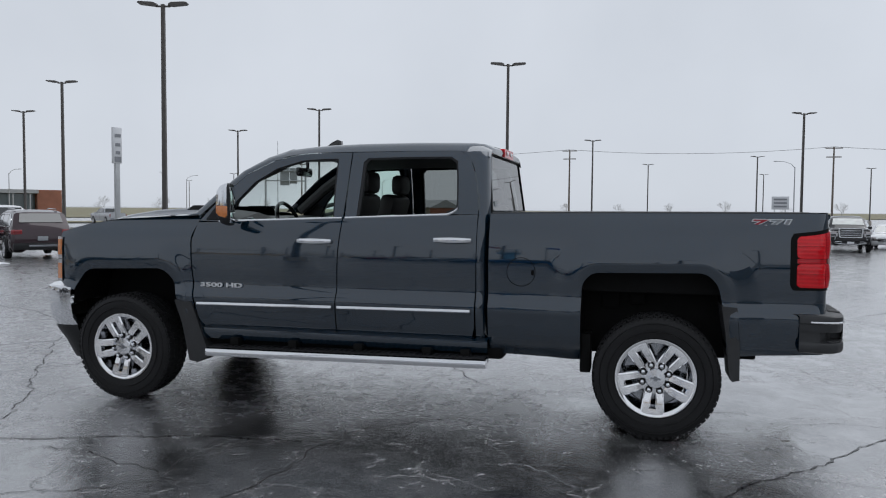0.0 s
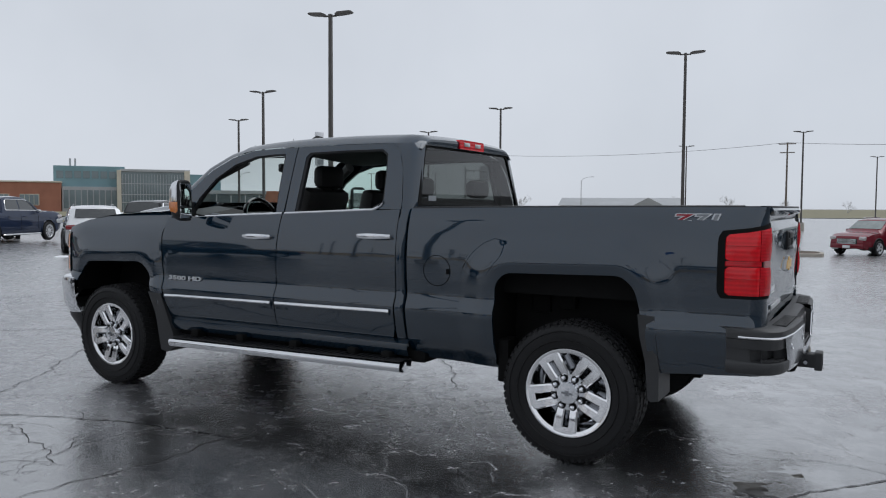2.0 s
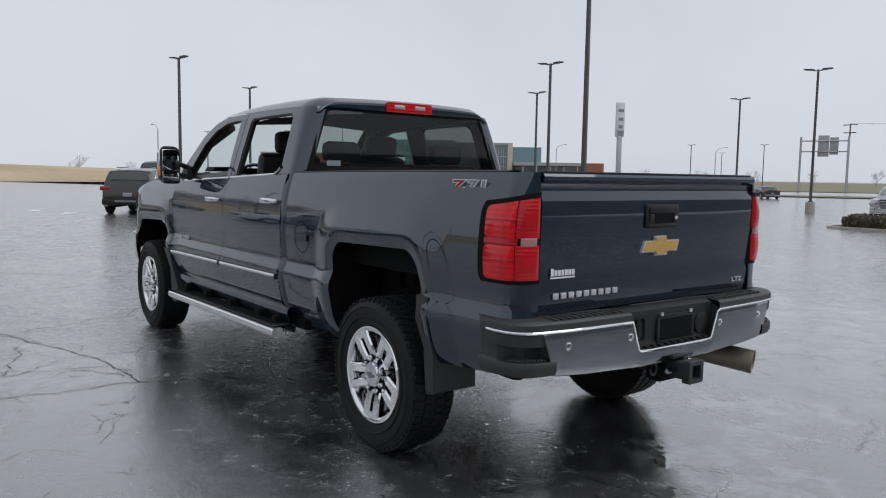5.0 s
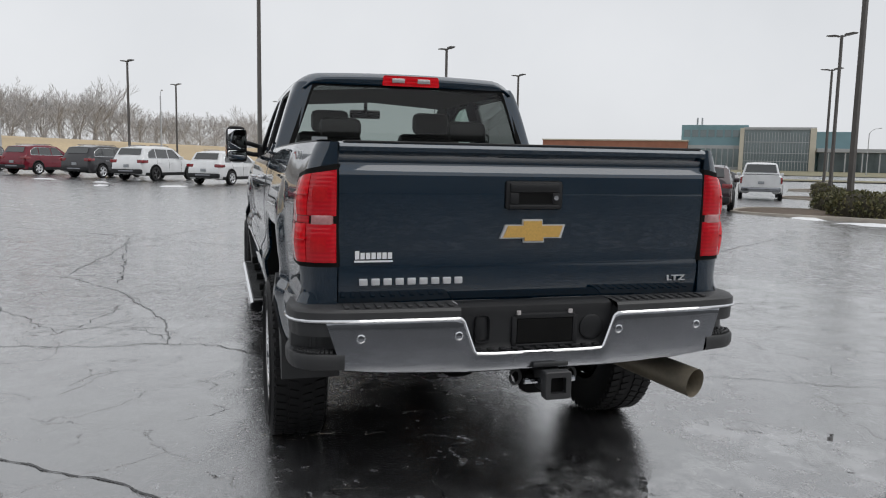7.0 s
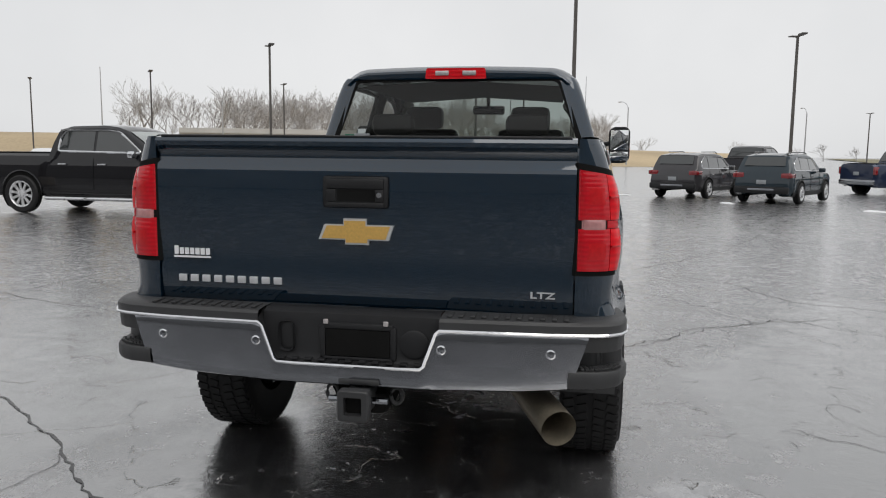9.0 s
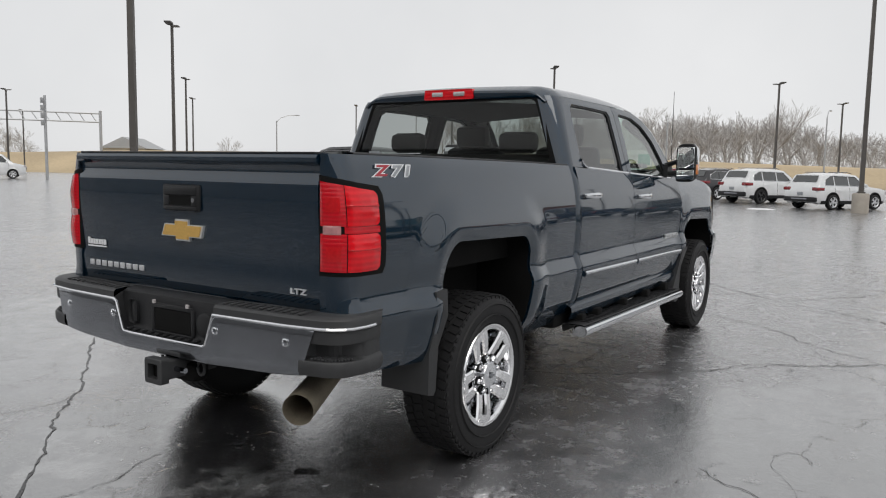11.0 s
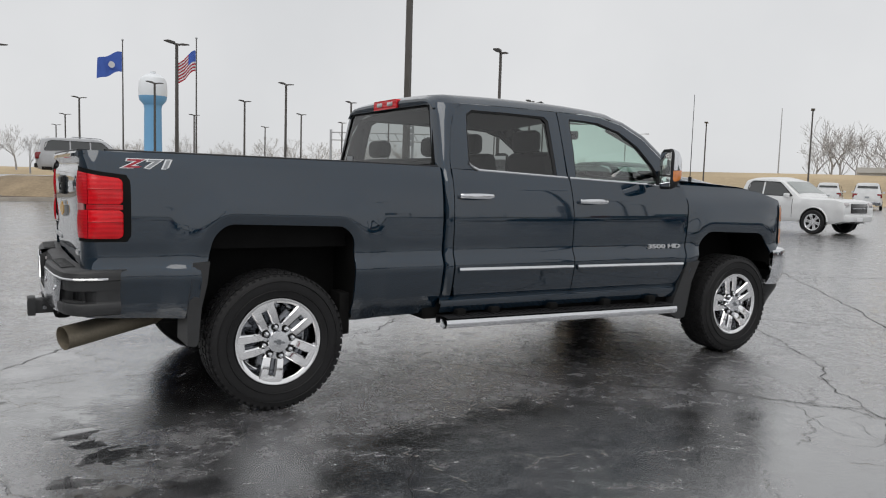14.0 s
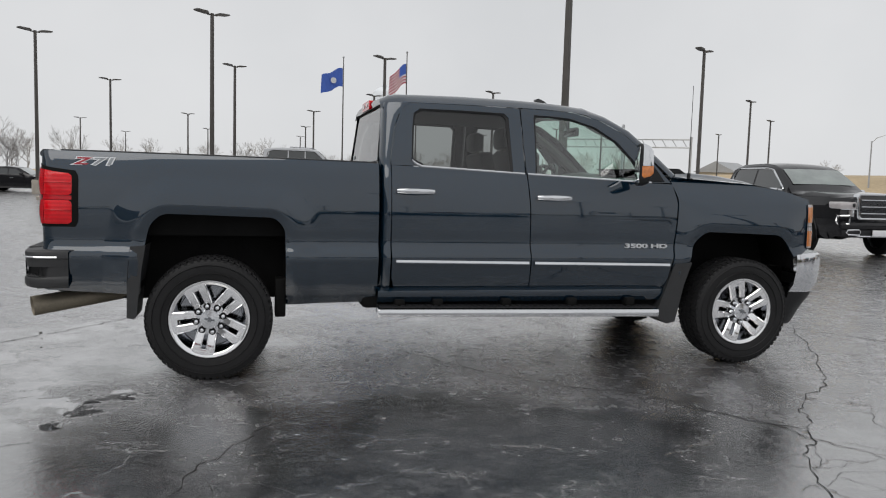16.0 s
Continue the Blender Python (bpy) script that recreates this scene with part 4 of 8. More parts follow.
        # headlamp
        bm = bmesh.new()
        pl = [(-4.475, 0.0), (-4.512, -0.010), (-4.545, -0.036), (-4.58, -0.10), (-4.63, -0.20), (-4.68, -0.34)]
        grid(bm, [[(x, side * (body_y(-4.47, z) + 0.006 + d), z) for x, d in pl] for z in (0.885, 0.95, 1.0, 1.05)])
        grid(bm, [[(x, side * (body_y(-4.47, z) + 0.006 + d), z) for x, d in pl] for z in (1.055, 1.12, 1.18, 1.225)])
        part("headlamp", bm, M["clear_lens"], T, "clear headlamp with amber corner")
        for zz in ((0.90, 0.96, 1.02), (1.085, 1.15, 1.205)):
            bm = bmesh.new()
            grid(bm, [[(x, side * (body_y(-4.47, z) + 0.010 + d), z) for x, d in pl[:3]] for z in zz])
            part("side_marker", bm, M["amber"], T, "amber side marker lens")

    # hood
    bm = bmesh.new()
    rows = []
    for i in range(29):
        x = -4.74 + 1.40 * i / 28
        zc = interp(x, [-4.74, -4.66, -4.5, -4.28, -4.02, -3.56, -3.34], [1.16, 1.245, 1.305, 1.358, 1.398, 1.425, 1.432])
        ye = min(0.86, body_y(max(x, -4.6), 1.32) - 0.055) - (0.14 * smooth(-4.5, -4.75, x))
        row = []
        for j in range(41):
            u = -1 + 2 * j / 40
            y = u * ye
            bulge = 0.042 * smooth(0.52, 0.40, abs(u)) * smooth(-4.70, -4.35, x)
            drop = 0.030 * abs(u) ** 3
            row.append((x, y, zc - drop + bulge))
        rows.append(row)
    grid(bm, rows)
    outward(bm)
    hood = part("hood", bm, P, T)
    for side in (-1, 1):
        bm = bmesh.new()
        prism(bm, [(-3.62, 1.440), (-3.42, 1.448), (-3.36, 1.480), (-3.56, 1.478)], "y", side * 0.34, side * 0.56)
        part("hood_vent", bm, M["black"], hood)
    # grille and front bumper
    bm = boxes(((-4.74, 0, 1.03), (0.06, 1.15, 0.34), 0.03))
    for z in (0.93, 1.03, 1.13):
        box(bm, (-4.775, 0, z), (0.03, 1.14, 0.03), 0.008)
    part("grille", bm, M["chrome"], T, "chrome bar grille")
    bm = bmesh.new()
    pl = [(-4.36, 0.960), (-4.42, 0.965), (-4.50, 0.955), (-4.575, 0.925), (-4.645, 0.865), (-4.72, 0.75), (-4.80, 0.52), (-4.84, 0.2), (-4.85, 0.0)]
    full = [(x, -y) for x, y in pl] + [(x, y) for x, y in pl[-2::-1]]
    prof = [(0.0, 0.845), (0.018, 0.835), (0.024, 0.80), (0.020, 0.70), (0.005, 0.60), (-0.05, 0.50)]
    rows = []
    for d, z in prof:
        row = []
        for x, y in full:
            n = Vector((x + 3.7, y * 0.9, 0)).normalized()
            row.append((x + n.x * d, y + n.y * d, z))
        rows.append(row)
    grid(bm, rows)
    grid(bm, [rows[0], [(x * 0.985, y * 0.93, 0.845) for x, y in full]])
    part("front_bumper", bm, M["chrome"], T, "polished chrome front bumper")
    bm = bmesh.new()
    rows = []
    for s, z in ((0.995, 0.62), (0.965, 0.50), (0.90, 0.40), (0.84, 0.275), (0.80, 0.265)):
        rows.append([(-3.7 + (x + 3.7) * s, y * (0.5 + s * 0.49), z) for x, y in full])
    grid(bm, rows)
    part("front_valance", bm, M["black"], T, "black front air dam")
    # roof
    bm = bmesh.new()
    rows = []
    for i in range(25):
        x = -2.68 + 1.545 * i / 24
        zc = interp(x, [-2.68, -2.5, -2.3, -2.1, -1.7, -1.4, -1.25, -1.17, -1.135], [1.918, 1.938, 1.950, 1.957, 1.961, 1.957, 1.952, 1.942, 1.915])
        ze = interp(x, [-2.68, -2.55, -2.36, -1.7, -1.34, -1.2, -1.135], [1.838, 1.861, 1.871, 1.876, 1.874, 1.855, 1.83])
        ye = cab_y(ze) + 0.001 - 0.055 * smooth(-1.27, -1.135, x)
        row = []
        for j in range(33):
            u = -1 + 2 * j / 32
            a = abs(u)
            z = zc - (0.022 * a ** 2) - (zc - 0.022 - ze) * max(0, (a - 0.80) / 0.20) ** 2
            row.append((x, u * ye, z))
        rows.append(row)
    grid(bm, rows)
    outward(bm)
    roof = part("roof", bm, P, T)
    last = rows[-1]
    low = []
    for j in range(33):
        u = -1 + 2 * j / 32
        z = 1.860 - 0.036 * max(0.0, (abs(u) - 0.93) / 0.07)
        low.append((-1.096 - (z - 1.45) * 0.10, u * 0.690, z))
    bm = bmesh.new()
    grid(bm, [last, [(-1.129 - 0.002, (a[1] + b[1]) / 2, (a[2] + b[2]) / 2 + 0.004) for a, b in zip(last, low)], low])
    part("rear_header", bm, P, T)
    bm = bmesh.new()
    prism(bm, [(-2.70, 1.93), (-2.52, 1.94), (-2.525, 2.02), (-2.555, 2.03), (-2.61, 2.005)], "y", -0.02, 0.02)
    part("antenna_fin", bm, M["gloss_black"], roof)
    bm = bmesh.new()
    tube(bm, [(-3.50, 0.80, 1.40), (-3.50, 0.80, 1.44)], 0.014, 8)
    tube(bm, [(-3.50, 0.80, 1.44), (-3.50, 0.80, 2.10)], [0.0035, 0.002], 6)
    part("mast_antenna", bm, M["black"], T)
    # rear cab wall, glass, brake lamp
    bm = bmesh.new()
    grid(bm, [[(-1.102, -0.86, 0.50), (-1.102, 0.86, 0.50)], [(-1.102, -0.80, 1.452), (-1.102, 0.80, 1.452)]])
    part("cab_back", bm, P, T)
    bm = bmesh.new()
    def rx(z):
        return -1.100 - (z - 1.45) * 0.10
    inner = rounded([(-0.765, 1.458), (-0.628, 1.848), (0.628, 1.848), (0.765, 1.458)], 0.04, 4)
    outer = rounded([(-0.805, 1.44), (-0.655, 1.862), (0.655, 1.862), (0.805, 1.44)], 0.02, 4)
    grid(bm, [[(rx(z) - 0.004, y, z) for y, z in outer], [(rx(z) - 0.002, y, z) for y, z in inner], [(rx(z) - 0.012, y, z) for y, z in inner]], True)
    part("rear_window_frame", bm, M["under"], T)
    bm = bmesh.new()
    fill(bm, [(rx(z) - 0.010, y, z) for y, z in inner])
    outward(bm)
    g = part("rear_window", bm, M["glass_back"], T, "dark tinted rear window")
    g.visible_shadow = False
    bm = bmesh.new()
    out = rounded([(-0.192, 1.862), (-0.185, 1.928), (0.185, 1.928), (0.192, 1.862)], 0.012, 3)
    prism(bm, out, "x", -1.17, -1.122)
    part("brake_lamp", bm, M["red_lens"], T, "red high brake lamp")
    for y in (-0.085, 0.085):
        bm = boxes(((-1.121, y, 1.897), (0.008, 0.085, 0.030), 0.004))
        part("cargo_lamp", bm, M["clear_lens"], T, "clear cargo lamp lens")
    # windscreen
    bm = bmesh.new()
    rows = []
    for i in range(9):
        t = i / 8
        row = []
        for j in range(17):
            u = -1 + 2 * j / 16
            a = Vector((-3.40 - 0.17 * (1 - u * u), 0.765 * u, 1.42))
            b = Vector((-2.665 - 0.06 * (1 - u * u), 0.625 * u, 1.908 + 0.010 * (1 - u * u)))
            row.append(a.lerp(b, t) + Vector((-0.02, 0, 0.03)) * math.sin(math.pi * t))
        rows.append(row)
    grid(bm, rows)
    outward(bm)
    g = part("windscreen", bm, M["glass_ws"], T, "clear windscreen")
    g.visible_shadow = False
    bm = bmesh.new()
    grid(bm, [[(-3.34, -0.86, 1.40), (-3.45, 0, 1.405), (-3.34, 0.86, 1.40)], [(-3.40, -0.76, 1.425), (-3.60, 0, 1.43), (-3.40, 0.76, 1.425)], [(-3.30, -0.86, 1.20), (-3.50, 0, 1.20), (-3.30, 0.86, 1.20)]])
    part("cowl", bm, M["black"], T)

    # interior
    bm = bmesh.new()
    box(bm, (-2.2, 0, 0.62), (2.3, 1.70, 0.05), 0.01)
    part("cab_floor", bm, M["under"], T)
    bm = bmesh.new()
    grid(bm, [[(-2.60, y, z - 0.05) for y, z in ((-0.62, 1.86), (0, 1.90), (0.62, 1.86))], [(-1.9, y, z - 0.05) for y, z in ((-0.66, 1.88), (0, 1.93), (0.66, 1.88))], [(-1.2, y, z - 0.05) for y, z in ((-0.64, 1.87), (0, 1.91), (0.64, 1.87))]])
    part("headliner", bm, M["headliner"], T)
    for side in (-1, 1):
        for xs in ((-3.26, -2.22), (-2.15, -1.22)):
            bm = boxes((((xs[0] + xs[1]) / 2, side * 0.845, 1.0), (xs[1] - xs[0], 0.05, 0.74), 0.02))
            part("door_lining", bm, M["seat"], T)
        # front seat
        yb = side * 0.40
        bm = boxes(((-2.52, yb, 1.00), (0.55, 0.52, 0.16), 0.05), ((-2.24, yb, 1.30), (0.14, 0.50, 0.58), 0.05, Matrix.Rotation(radians(14), 3, "Y")))
        seat = part("front_seat", bm, M["seat"], T, "dark leather front seat")
        bm = boxes(((-2.135, yb, 1.665), (0.10, 0.29, 0.17), 0.045), ((-2.15, yb - 0.06, 1.56), (0.015, 0.015, 0.12), 0), ((-2.15, yb + 0.06, 1.56), (0.015, 0.015, 0.12), 0))
        part("headrest", bm, M["seat"], seat)
        bm = boxes(((-1.30, side * 0.44, 1.585), (0.10, 0.28, 0.14), 0.045))
        part("rear_headrest", bm, M["seat"], T)
        bm = bmesh.new()
        tube(bm, [(-3.26, side * 0.80, 1.44), (-2.98, side * 0.76, 1.66), (-2.72, side * 0.66, 1.80)], 0.045, 8)
        part("pillar_trim", bm, M["headliner"], T)
    bm = boxes(((-1.62, 0, 0.98), (0.55, 1.46, 0.18), 0.05), ((-1.34, 0, 1.26), (0.14, 1.46, 0.50), 0.05, Matrix.Rotation(radians(10), 3, "Y")))
    part("rear_bench", bm, M["seat"], T, "dark leather rear bench")
    bm = bmesh.new()
    rows = [[(x, y, z) for y in (-0.83, -0.5, -0.2, 0.2, 0.5, 0.83)] for x, z in ((-3.45, 1.37), (-3.2, 1.395), (-3.02, 1.375), (-2.94, 1.30), (-2.98, 1.05), (-3.05, 0.8))]
    grid(bm, rows)
    for v in bm.verts:
        if abs(v.co.y + 0.5) < 0.05 and v.co.z > 1.3:
            v.co.z += 0.05
    dash = part("dashboard", bm, M["seat"], T)
    for y in (-0.76, 0.76):
        bm = boxes(((-2.955, y, 1.33), (0.03, 0.10, 0.12), 0.012))
        part("air_vent", bm, M["dull_chrome"], dash)
    bm = boxes(((-2.75, 0, 1.0), (0.75, 0.28, 0.22), 0.04), ((-2.98, 0, 1.22), (0.06, 0.30, 0.22), 0.02))
    part("centre_console", bm, M["seat"], T)
    bm = bmesh.new()
    lathe(bm, [(0.185 + 0.016 * math.cos(a), 0.016 * math.sin(a)) for a in [2 * math.pi * k / 8 for k in range(9)]], 32, "x")
    box(bm, (0.02, 0, 0.0), (0.05, 0.15, 0.11), 0.02)
    box(bm, (0.01, 0, 0.0), (0.02, 0.36, 0.035), 0.006)
    box(bm, (0.01, 0, -0.09), (0.02, 0.04, 0.17), 0.006)
    bm.transform(Matrix.Translation((-2.80, -0.40, 1.33)) @ Matrix.Rotation(radians(-22), 4, "Y"))
    part("steering_wheel", bm, M["gloss_black"], T)
    bm = boxes(((-2.86, 0, 1.765), (0.04, 0.27, 0.075), 0.018), ((-2.83, 0, 1.82), (0.02, 0.03, 0.10), 0.004))
    part("rear_view_mirror", bm, M["gloss_black"], T)
    bm = boxes(((-1.112, -0.60, 1.505), (0.004, 0.10, 0.035), 0.0))
    part("window_sticker", bm, M["grey_deco"], T)

    # bed floor, tailgate
    bm = bmesh.new()
    prof = []
    for i in range(12):
        c = -0.66 + 0.12 * i
        prof += [(c - 0.036, 0.968), (c - 0.028, 0.980), (c + 0.028, 0.980), (c + 0.036, 0.968)]
    grid(bm, [[(x, y, z) for y, z in [(-0.80, 0.968)] + prof + [(0.80, 0.968)]] for x in (-1.08, 1.0)])
    part("bed_floor", bm, P, T)
    bm = boxes(((-1.075, 0, 1.19), (0.035, 1.62, 0.50), 0.01))
    part("bed_front_wall", bm, P, T)
    bm = bmesh.new()
    prof = [(0.975, 0.842), (1.006, 0.838), (1.014, 0.852), (1.017, 0.90), (1.021, 0.955), (1.016, 0.985), (1.020, 1.05), (1.026, 1.16), (1.030, 1.25), (1.030, 1.33), (1.027, 1.352),
            (1.012, 1.372), (1.010, 1.392), (1.022, 1.412), (1.040, 1.424), (1.042, 1.440), (1.034, 1.452), (1.005, 1.458), (0.955, 1.458), (0.955, 1.40), (0.960, 0.86)]
    ys = [-0.778 + 1.556 * i / 40 for i in range(41)]
    rows = [[(x - 0.010 * (abs(y) / 0.78) ** 6 * (1 if x > 1 else 0), y, z) for x, z in prof] for y in ys]
    vv = grid(bm, rows, True)
    bm.faces.new(vv[0]), bm.faces.new(vv[-1])
    gate = part("tailgate", bm, P, T, "dark slate blue tailgate")
    bm = boxes(((0.992, 0, 1.458), (0.06, 1.52, 0.010), 0.004))
    part("gate_cap", bm, M["black"], gate, "black plastic tailgate cap")
    bm = boxes(((1.033, 0, 1.262), (0.02, 0.245, 0.115), 0.012))
    plate = part("gate_handle", bm, M["black"], gate, "black recessed tailgate handle")
    bm = boxes(((1.040, 0, 1.292), (0.022, 0.215, 0.038), 0.008), ((1.042, 0.090, 1.25), (0.012, 0.03, 0.045), 0.004), ((1.042, -0.088, 1.25), (0.012, 0.036, 0.045), 0.004), ((1.041, 0, 1.216), (0.014, 0.215, 0.018), 0.005))
    part("handle_lip", bm, M["black"], plate)
    bm = boxes(((1.0425, 0.004, 1.250), (0.002, 0.14, 0.042), 0))
    part("handle_recess", bm, M["under"], plate)
    bm = bmesh.new()
    lathe(bm, [(0.010, 0.0), (0.010, 0.004), (0.0005, 0.004)], 16, "x", (1.047, 0.090, 1.252))
    part("lock", bm, M["chrome"], plate)
    # gold cross emblem with a chrome edge
    tie = [(-0.140, -0.033), (-0.040, -0.033), (-0.040, -0.050), (0.048, -0.050), (0.048, -0.033), (0.122, -0.033), (0.140, 0.022), (0.040, 0.022), (0.040, 0.044), (-0.046, 0.044), (-0.046, 0.022), (-0.118, 0.022)]
    bm = bmesh.new()
    prism(bm, [(y * 1.0, 1.122 + z) for y, z in tie], "x", 1.018, 1.036)
    emb = part("emblem", bm, M["badge"], gate, "gold emblem with chrome edge")
    bm = bmesh.new()
    prism(bm, [(y * 0.91, 1.1215 + z * 0.84) for y, z in tie], "x", 1.036, 1.041)
    part("emblem_face", bm, M["gold"], emb)
    # name bars in chrome, one for each letter
    for k in range(9):
        y0 = -0.685 + 0.0475 * k
        bm = boxes(((1.022, y0, 0.925), (0.008, 0.033, 0.027), 0.003))
        part("name_bar", bm, M["badge"], gate)
    lettering("trim_lettering", "LTZ", 0.044, 0.003, M["badge"], gate, Matrix.Translation((1.019, 0.672, 0.910)) @ Matrix.Rotation(radians(90), 4, "Z") @ Matrix.Rotation(radians(90), 4, "X"), "chrome trim letters", (1.15, 0.72, 1), 0.001)
    badge = part("dealer_badge", boxes(((1.0215, -0.645, 1.0055), (0.002, 0.150, 0.007), 0)), M["white_deco"], gate, "white dealer badge")
    for k in range(7):
        hgt = 0.032 if k == 0 else 0.025
        part("badge_bar", boxes(((1.0215, -0.709 + 0.0212 * k, 1.014 + hgt / 2), (0.002, 0.0165, hgt), 0)), M["white_deco"], badge)

    # rear bumper
    pl = [(0.84, 0.955), (0.90, 0.966), (0.96, 0.968), (1.02, 0.957), (1.06, 0.938), (1.088, 0.905), (1.104, 0.87), (1.114, 0.82), (1.122, 0.77), (1.131, 0.71), (1.141, 0.55), (1.148, 0.40), (1.152, 0.33)]
    face_x = pchip([0.0, 0.33, 0.40, 0.55, 0.71, 0.77, 0.82, 0.87], [1.154, 1.152, 1.148, 1.141, 1.131, 1.122, 1.114, 1.104])
    # chrome face: one pressing, cut down in the middle round the plate
    bm = bmesh.new()
    rows = []
    cols = sorted({sgn * v for sgn in (-1, 1) for v in [0.0, 0.10, 0.20, 0.258, 0.268, 0.278, 0.290, 0.302, 0.314, 0.326, 0.34, 0.36] + [0.40 + 0.375 * k / 12 for k in range(13)]})
    for t, dx in ((0.0, -0.022), (0.03, -0.010), (0.10, -0.004), (0.22, 0.0), (0.5, 0.001), (0.8, 0.0), (0.95, -0.001), (1.0, -0.007)):
        row = []
        for v in cols:
            a = abs(v)
            zt = interp(a, [0, 0.262, 0.272, 0.316, 0.330, 0.8], [0.655, 0.655, 0.664, 0.786, 0.800, 0.800])
            z0 = interp(a, [0, 0.30, 0.60, 0.775], [0.580, 0.580, 0.590, 0.604])
            z = z0 + (zt - z0) * t
            y = v * (1 + 0.085 * (z - 0.60) / 0.20 * smooth(0.40, 0.775, a))
            row.append((face_x(abs(y)) + dx, y, z))
        rows.append(row)
    grid(bm, rows)
    part("bumper_face", bm, M["dull_chrome"], T, "chrome bumper face, scuffed")
    for side in (-1, 1):
        # bright top edge line, from the corner to the plate recess
        bm = bmesh.new()
        tube(bm, [(x + 0.002, side * (y + (0.003 if y > 0.9 else 0)), 0.798) for x, y in pl[1:]] + [(1.150, side * 0.318, 0.786), (1.150, side * 0.274, 0.666), (1.151, side * 0.262, 0.657), (1.152, side * 0.20, 0.655), (1.152, 0, 0.655)], 0.0062, 6)
        part("bumper_edge", bm, M["chrome"], T)
        # black corner with a foot step let into it
        edge = [p for p in pl if p[1] >= 0.77]
        dense = []
        for (xa, ya), (xb, yb) in zip(edge, edge[1:]):
            dense += [(xa + (xb - xa) * k / 3, ya + (yb - ya) * k / 3) for k in range(3)]
        dense.append(edge[-1])
        norm = []
        for k in range(len(dense)):
            (xa, ya), (xb, yb) = dense[max(0, k - 1)], dense[min(len(dense) - 1, k + 1)]
            q = Vector((-(yb - ya), xb - xa)).normalized()
            norm.append((q.x, q.y))
        bm = bmesh.new()
        rows = []
        m_ = len(dense) - 1
        for z, off, deep in ((0.838, -0.05, 0), (0.836, -0.012, 0), (0.828, -0.002, 0), (0.806, 0.0, 0), (0.790, 0.0, 0), (0.784, -0.006, 0), (0.742, -0.008, 0), (0.736, -0.010, 0), (0.729, -0.012, 1), (0.678, -0.010, 1),
                             (0.671, 0.000, 0), (0.664, 0.004, 0), (0.630, 0.004, 0), (0.612, -0.004, 0), (0.603, -0.03, 0), (0.600, -0.14, 0)):
            row = []
            for k, ((x, y), (nx, ny)) in enumerate(zip(dense, norm)):
                w = smooth(0.22, 0.40, k / m_) * smooth(1.0, 0.90, k / m_)
                o = off - 0.060 * w * deep
                row.append((x + nx * o, side * (y + ny * o), z))
            rows.append(row)
        grid(bm, rows)
        corner = part("bumper_corner_step", bm, M["trim_grey"], T, "dark plastic bumper corner with foot step")
        bm = bmesh.new()
        for k in range(9, m_ - 2):
            (x, y), (nx, ny) = dense[k], norm[k]
            for o in (0.014, 0.032, 0.050):
                box(bm, (x - nx * o, side * (y - ny * o), 0.677), (0.011, 0.011, 0.009), 0.002)
        part("tread_stud", bm, M["trim_grey"], corner)
        # top pad
        bm = bmesh.new()
        inner = [(x - 0.10 - 0.03 * (y < 0.9), min(y, 0.90) if y > 0.85 else y) for x, y in pl]
        grid(bm, [[(x, side * y, z) for x, y in q] for q, z in ((inner, 0.842), ([(a[0] * 0.5 + b[0] * 0.5, a[1] * 0.5 + b[1] * 0.5) for a, b in zip(inner, pl)], 0.843), ([(x - 0.010, y - 0.006 * (y > 0.8)) for x, y in pl], 0.838), (pl, 0.828), ([(x + 0.001, y) for x, y in pl], 0.802))])
        for i in range(11):
            box(bm, (1.088 - 0.0016 * i, side * (0.36 + 0.04 * i), 0.844), (0.070, 0.018, 0.008), 0.003)
        part("step_pad", bm, M["trim_grey"], T, "dark ribbed bumper step pad")
        for y, x in ((0.338, 1.151), (0.711, 1.130)):
            bm = bmesh.new()
            lathe(bm, [(0.016, -0.004), (0.017, 0.004), (0.0125, 0.006), (0.011, 0.001)], 20, "x", (x, side * y, 0.731))
            sensor = part("parking_sensor", bm, M["chrome"], T, "round parking sensor")
            bm = bmesh.new()
            lathe(bm, [(0.011, 0.001), (0.0005, 0.003)], 16, "x", (x, side * y, 0.731))
            part("sensor_face", bm, M["dull_chrome"], sensor)
    bm = bmesh.new()
    grid(bm, [[(x, y, z) for x, z in ((1.02, 0.842), (1.08, 0.842), (1.105, 0.83), (1.112, 0.80), (1.108, 0.69), (1.120, 0.665), (1.148, 0.655))] for y in (-0.325, -0.31, 0.31, 0.325)])
    box(bm, (1.112, 0.030, 0.79), (0.02, 0.26, 0.022), 0.006)
    box(bm, (1.112, 0.030, 0.672), (0.02, 0.26, 0.016), 0.006)
    box(bm, (1.112, -0.10, 0.73), (0.02, 0.022, 0.12), 0.006)
    box(bm, (1.112, 0.16, 0.73), (0.02, 0.022, 0.12), 0.006)
    box(bm, (1.112, -0.235, 0.745), (0.014, 0.06, 0.11), 0.02)
    lathe(bm, [(0.052, 0.0), (0.052, 0.012), (0.045, 0.016), (0.0005, 0.014)], 24, "x", (1.105, 0.235, 0.735))
    for i in range(11):
        box(bm, (1.126, -0.25 + 0.05 * i, 0.667), (0.03, 0.025, 0.008), 0.002)
    for sg in (-1, 1):
        grid(bm, [[(1.06, sg * 0.34, 0.842), (1.112, sg * 0.325, 0.80), (1.108, sg * 0.30, 0.69), (1.12, sg * 0.27, 0.66)], [(1.145, sg * 0.335, 0.806), (1.150, sg * 0.326, 0.795), (1.149, sg * 0.284, 0.69), (1.150, sg * 0.264, 0.655)]])
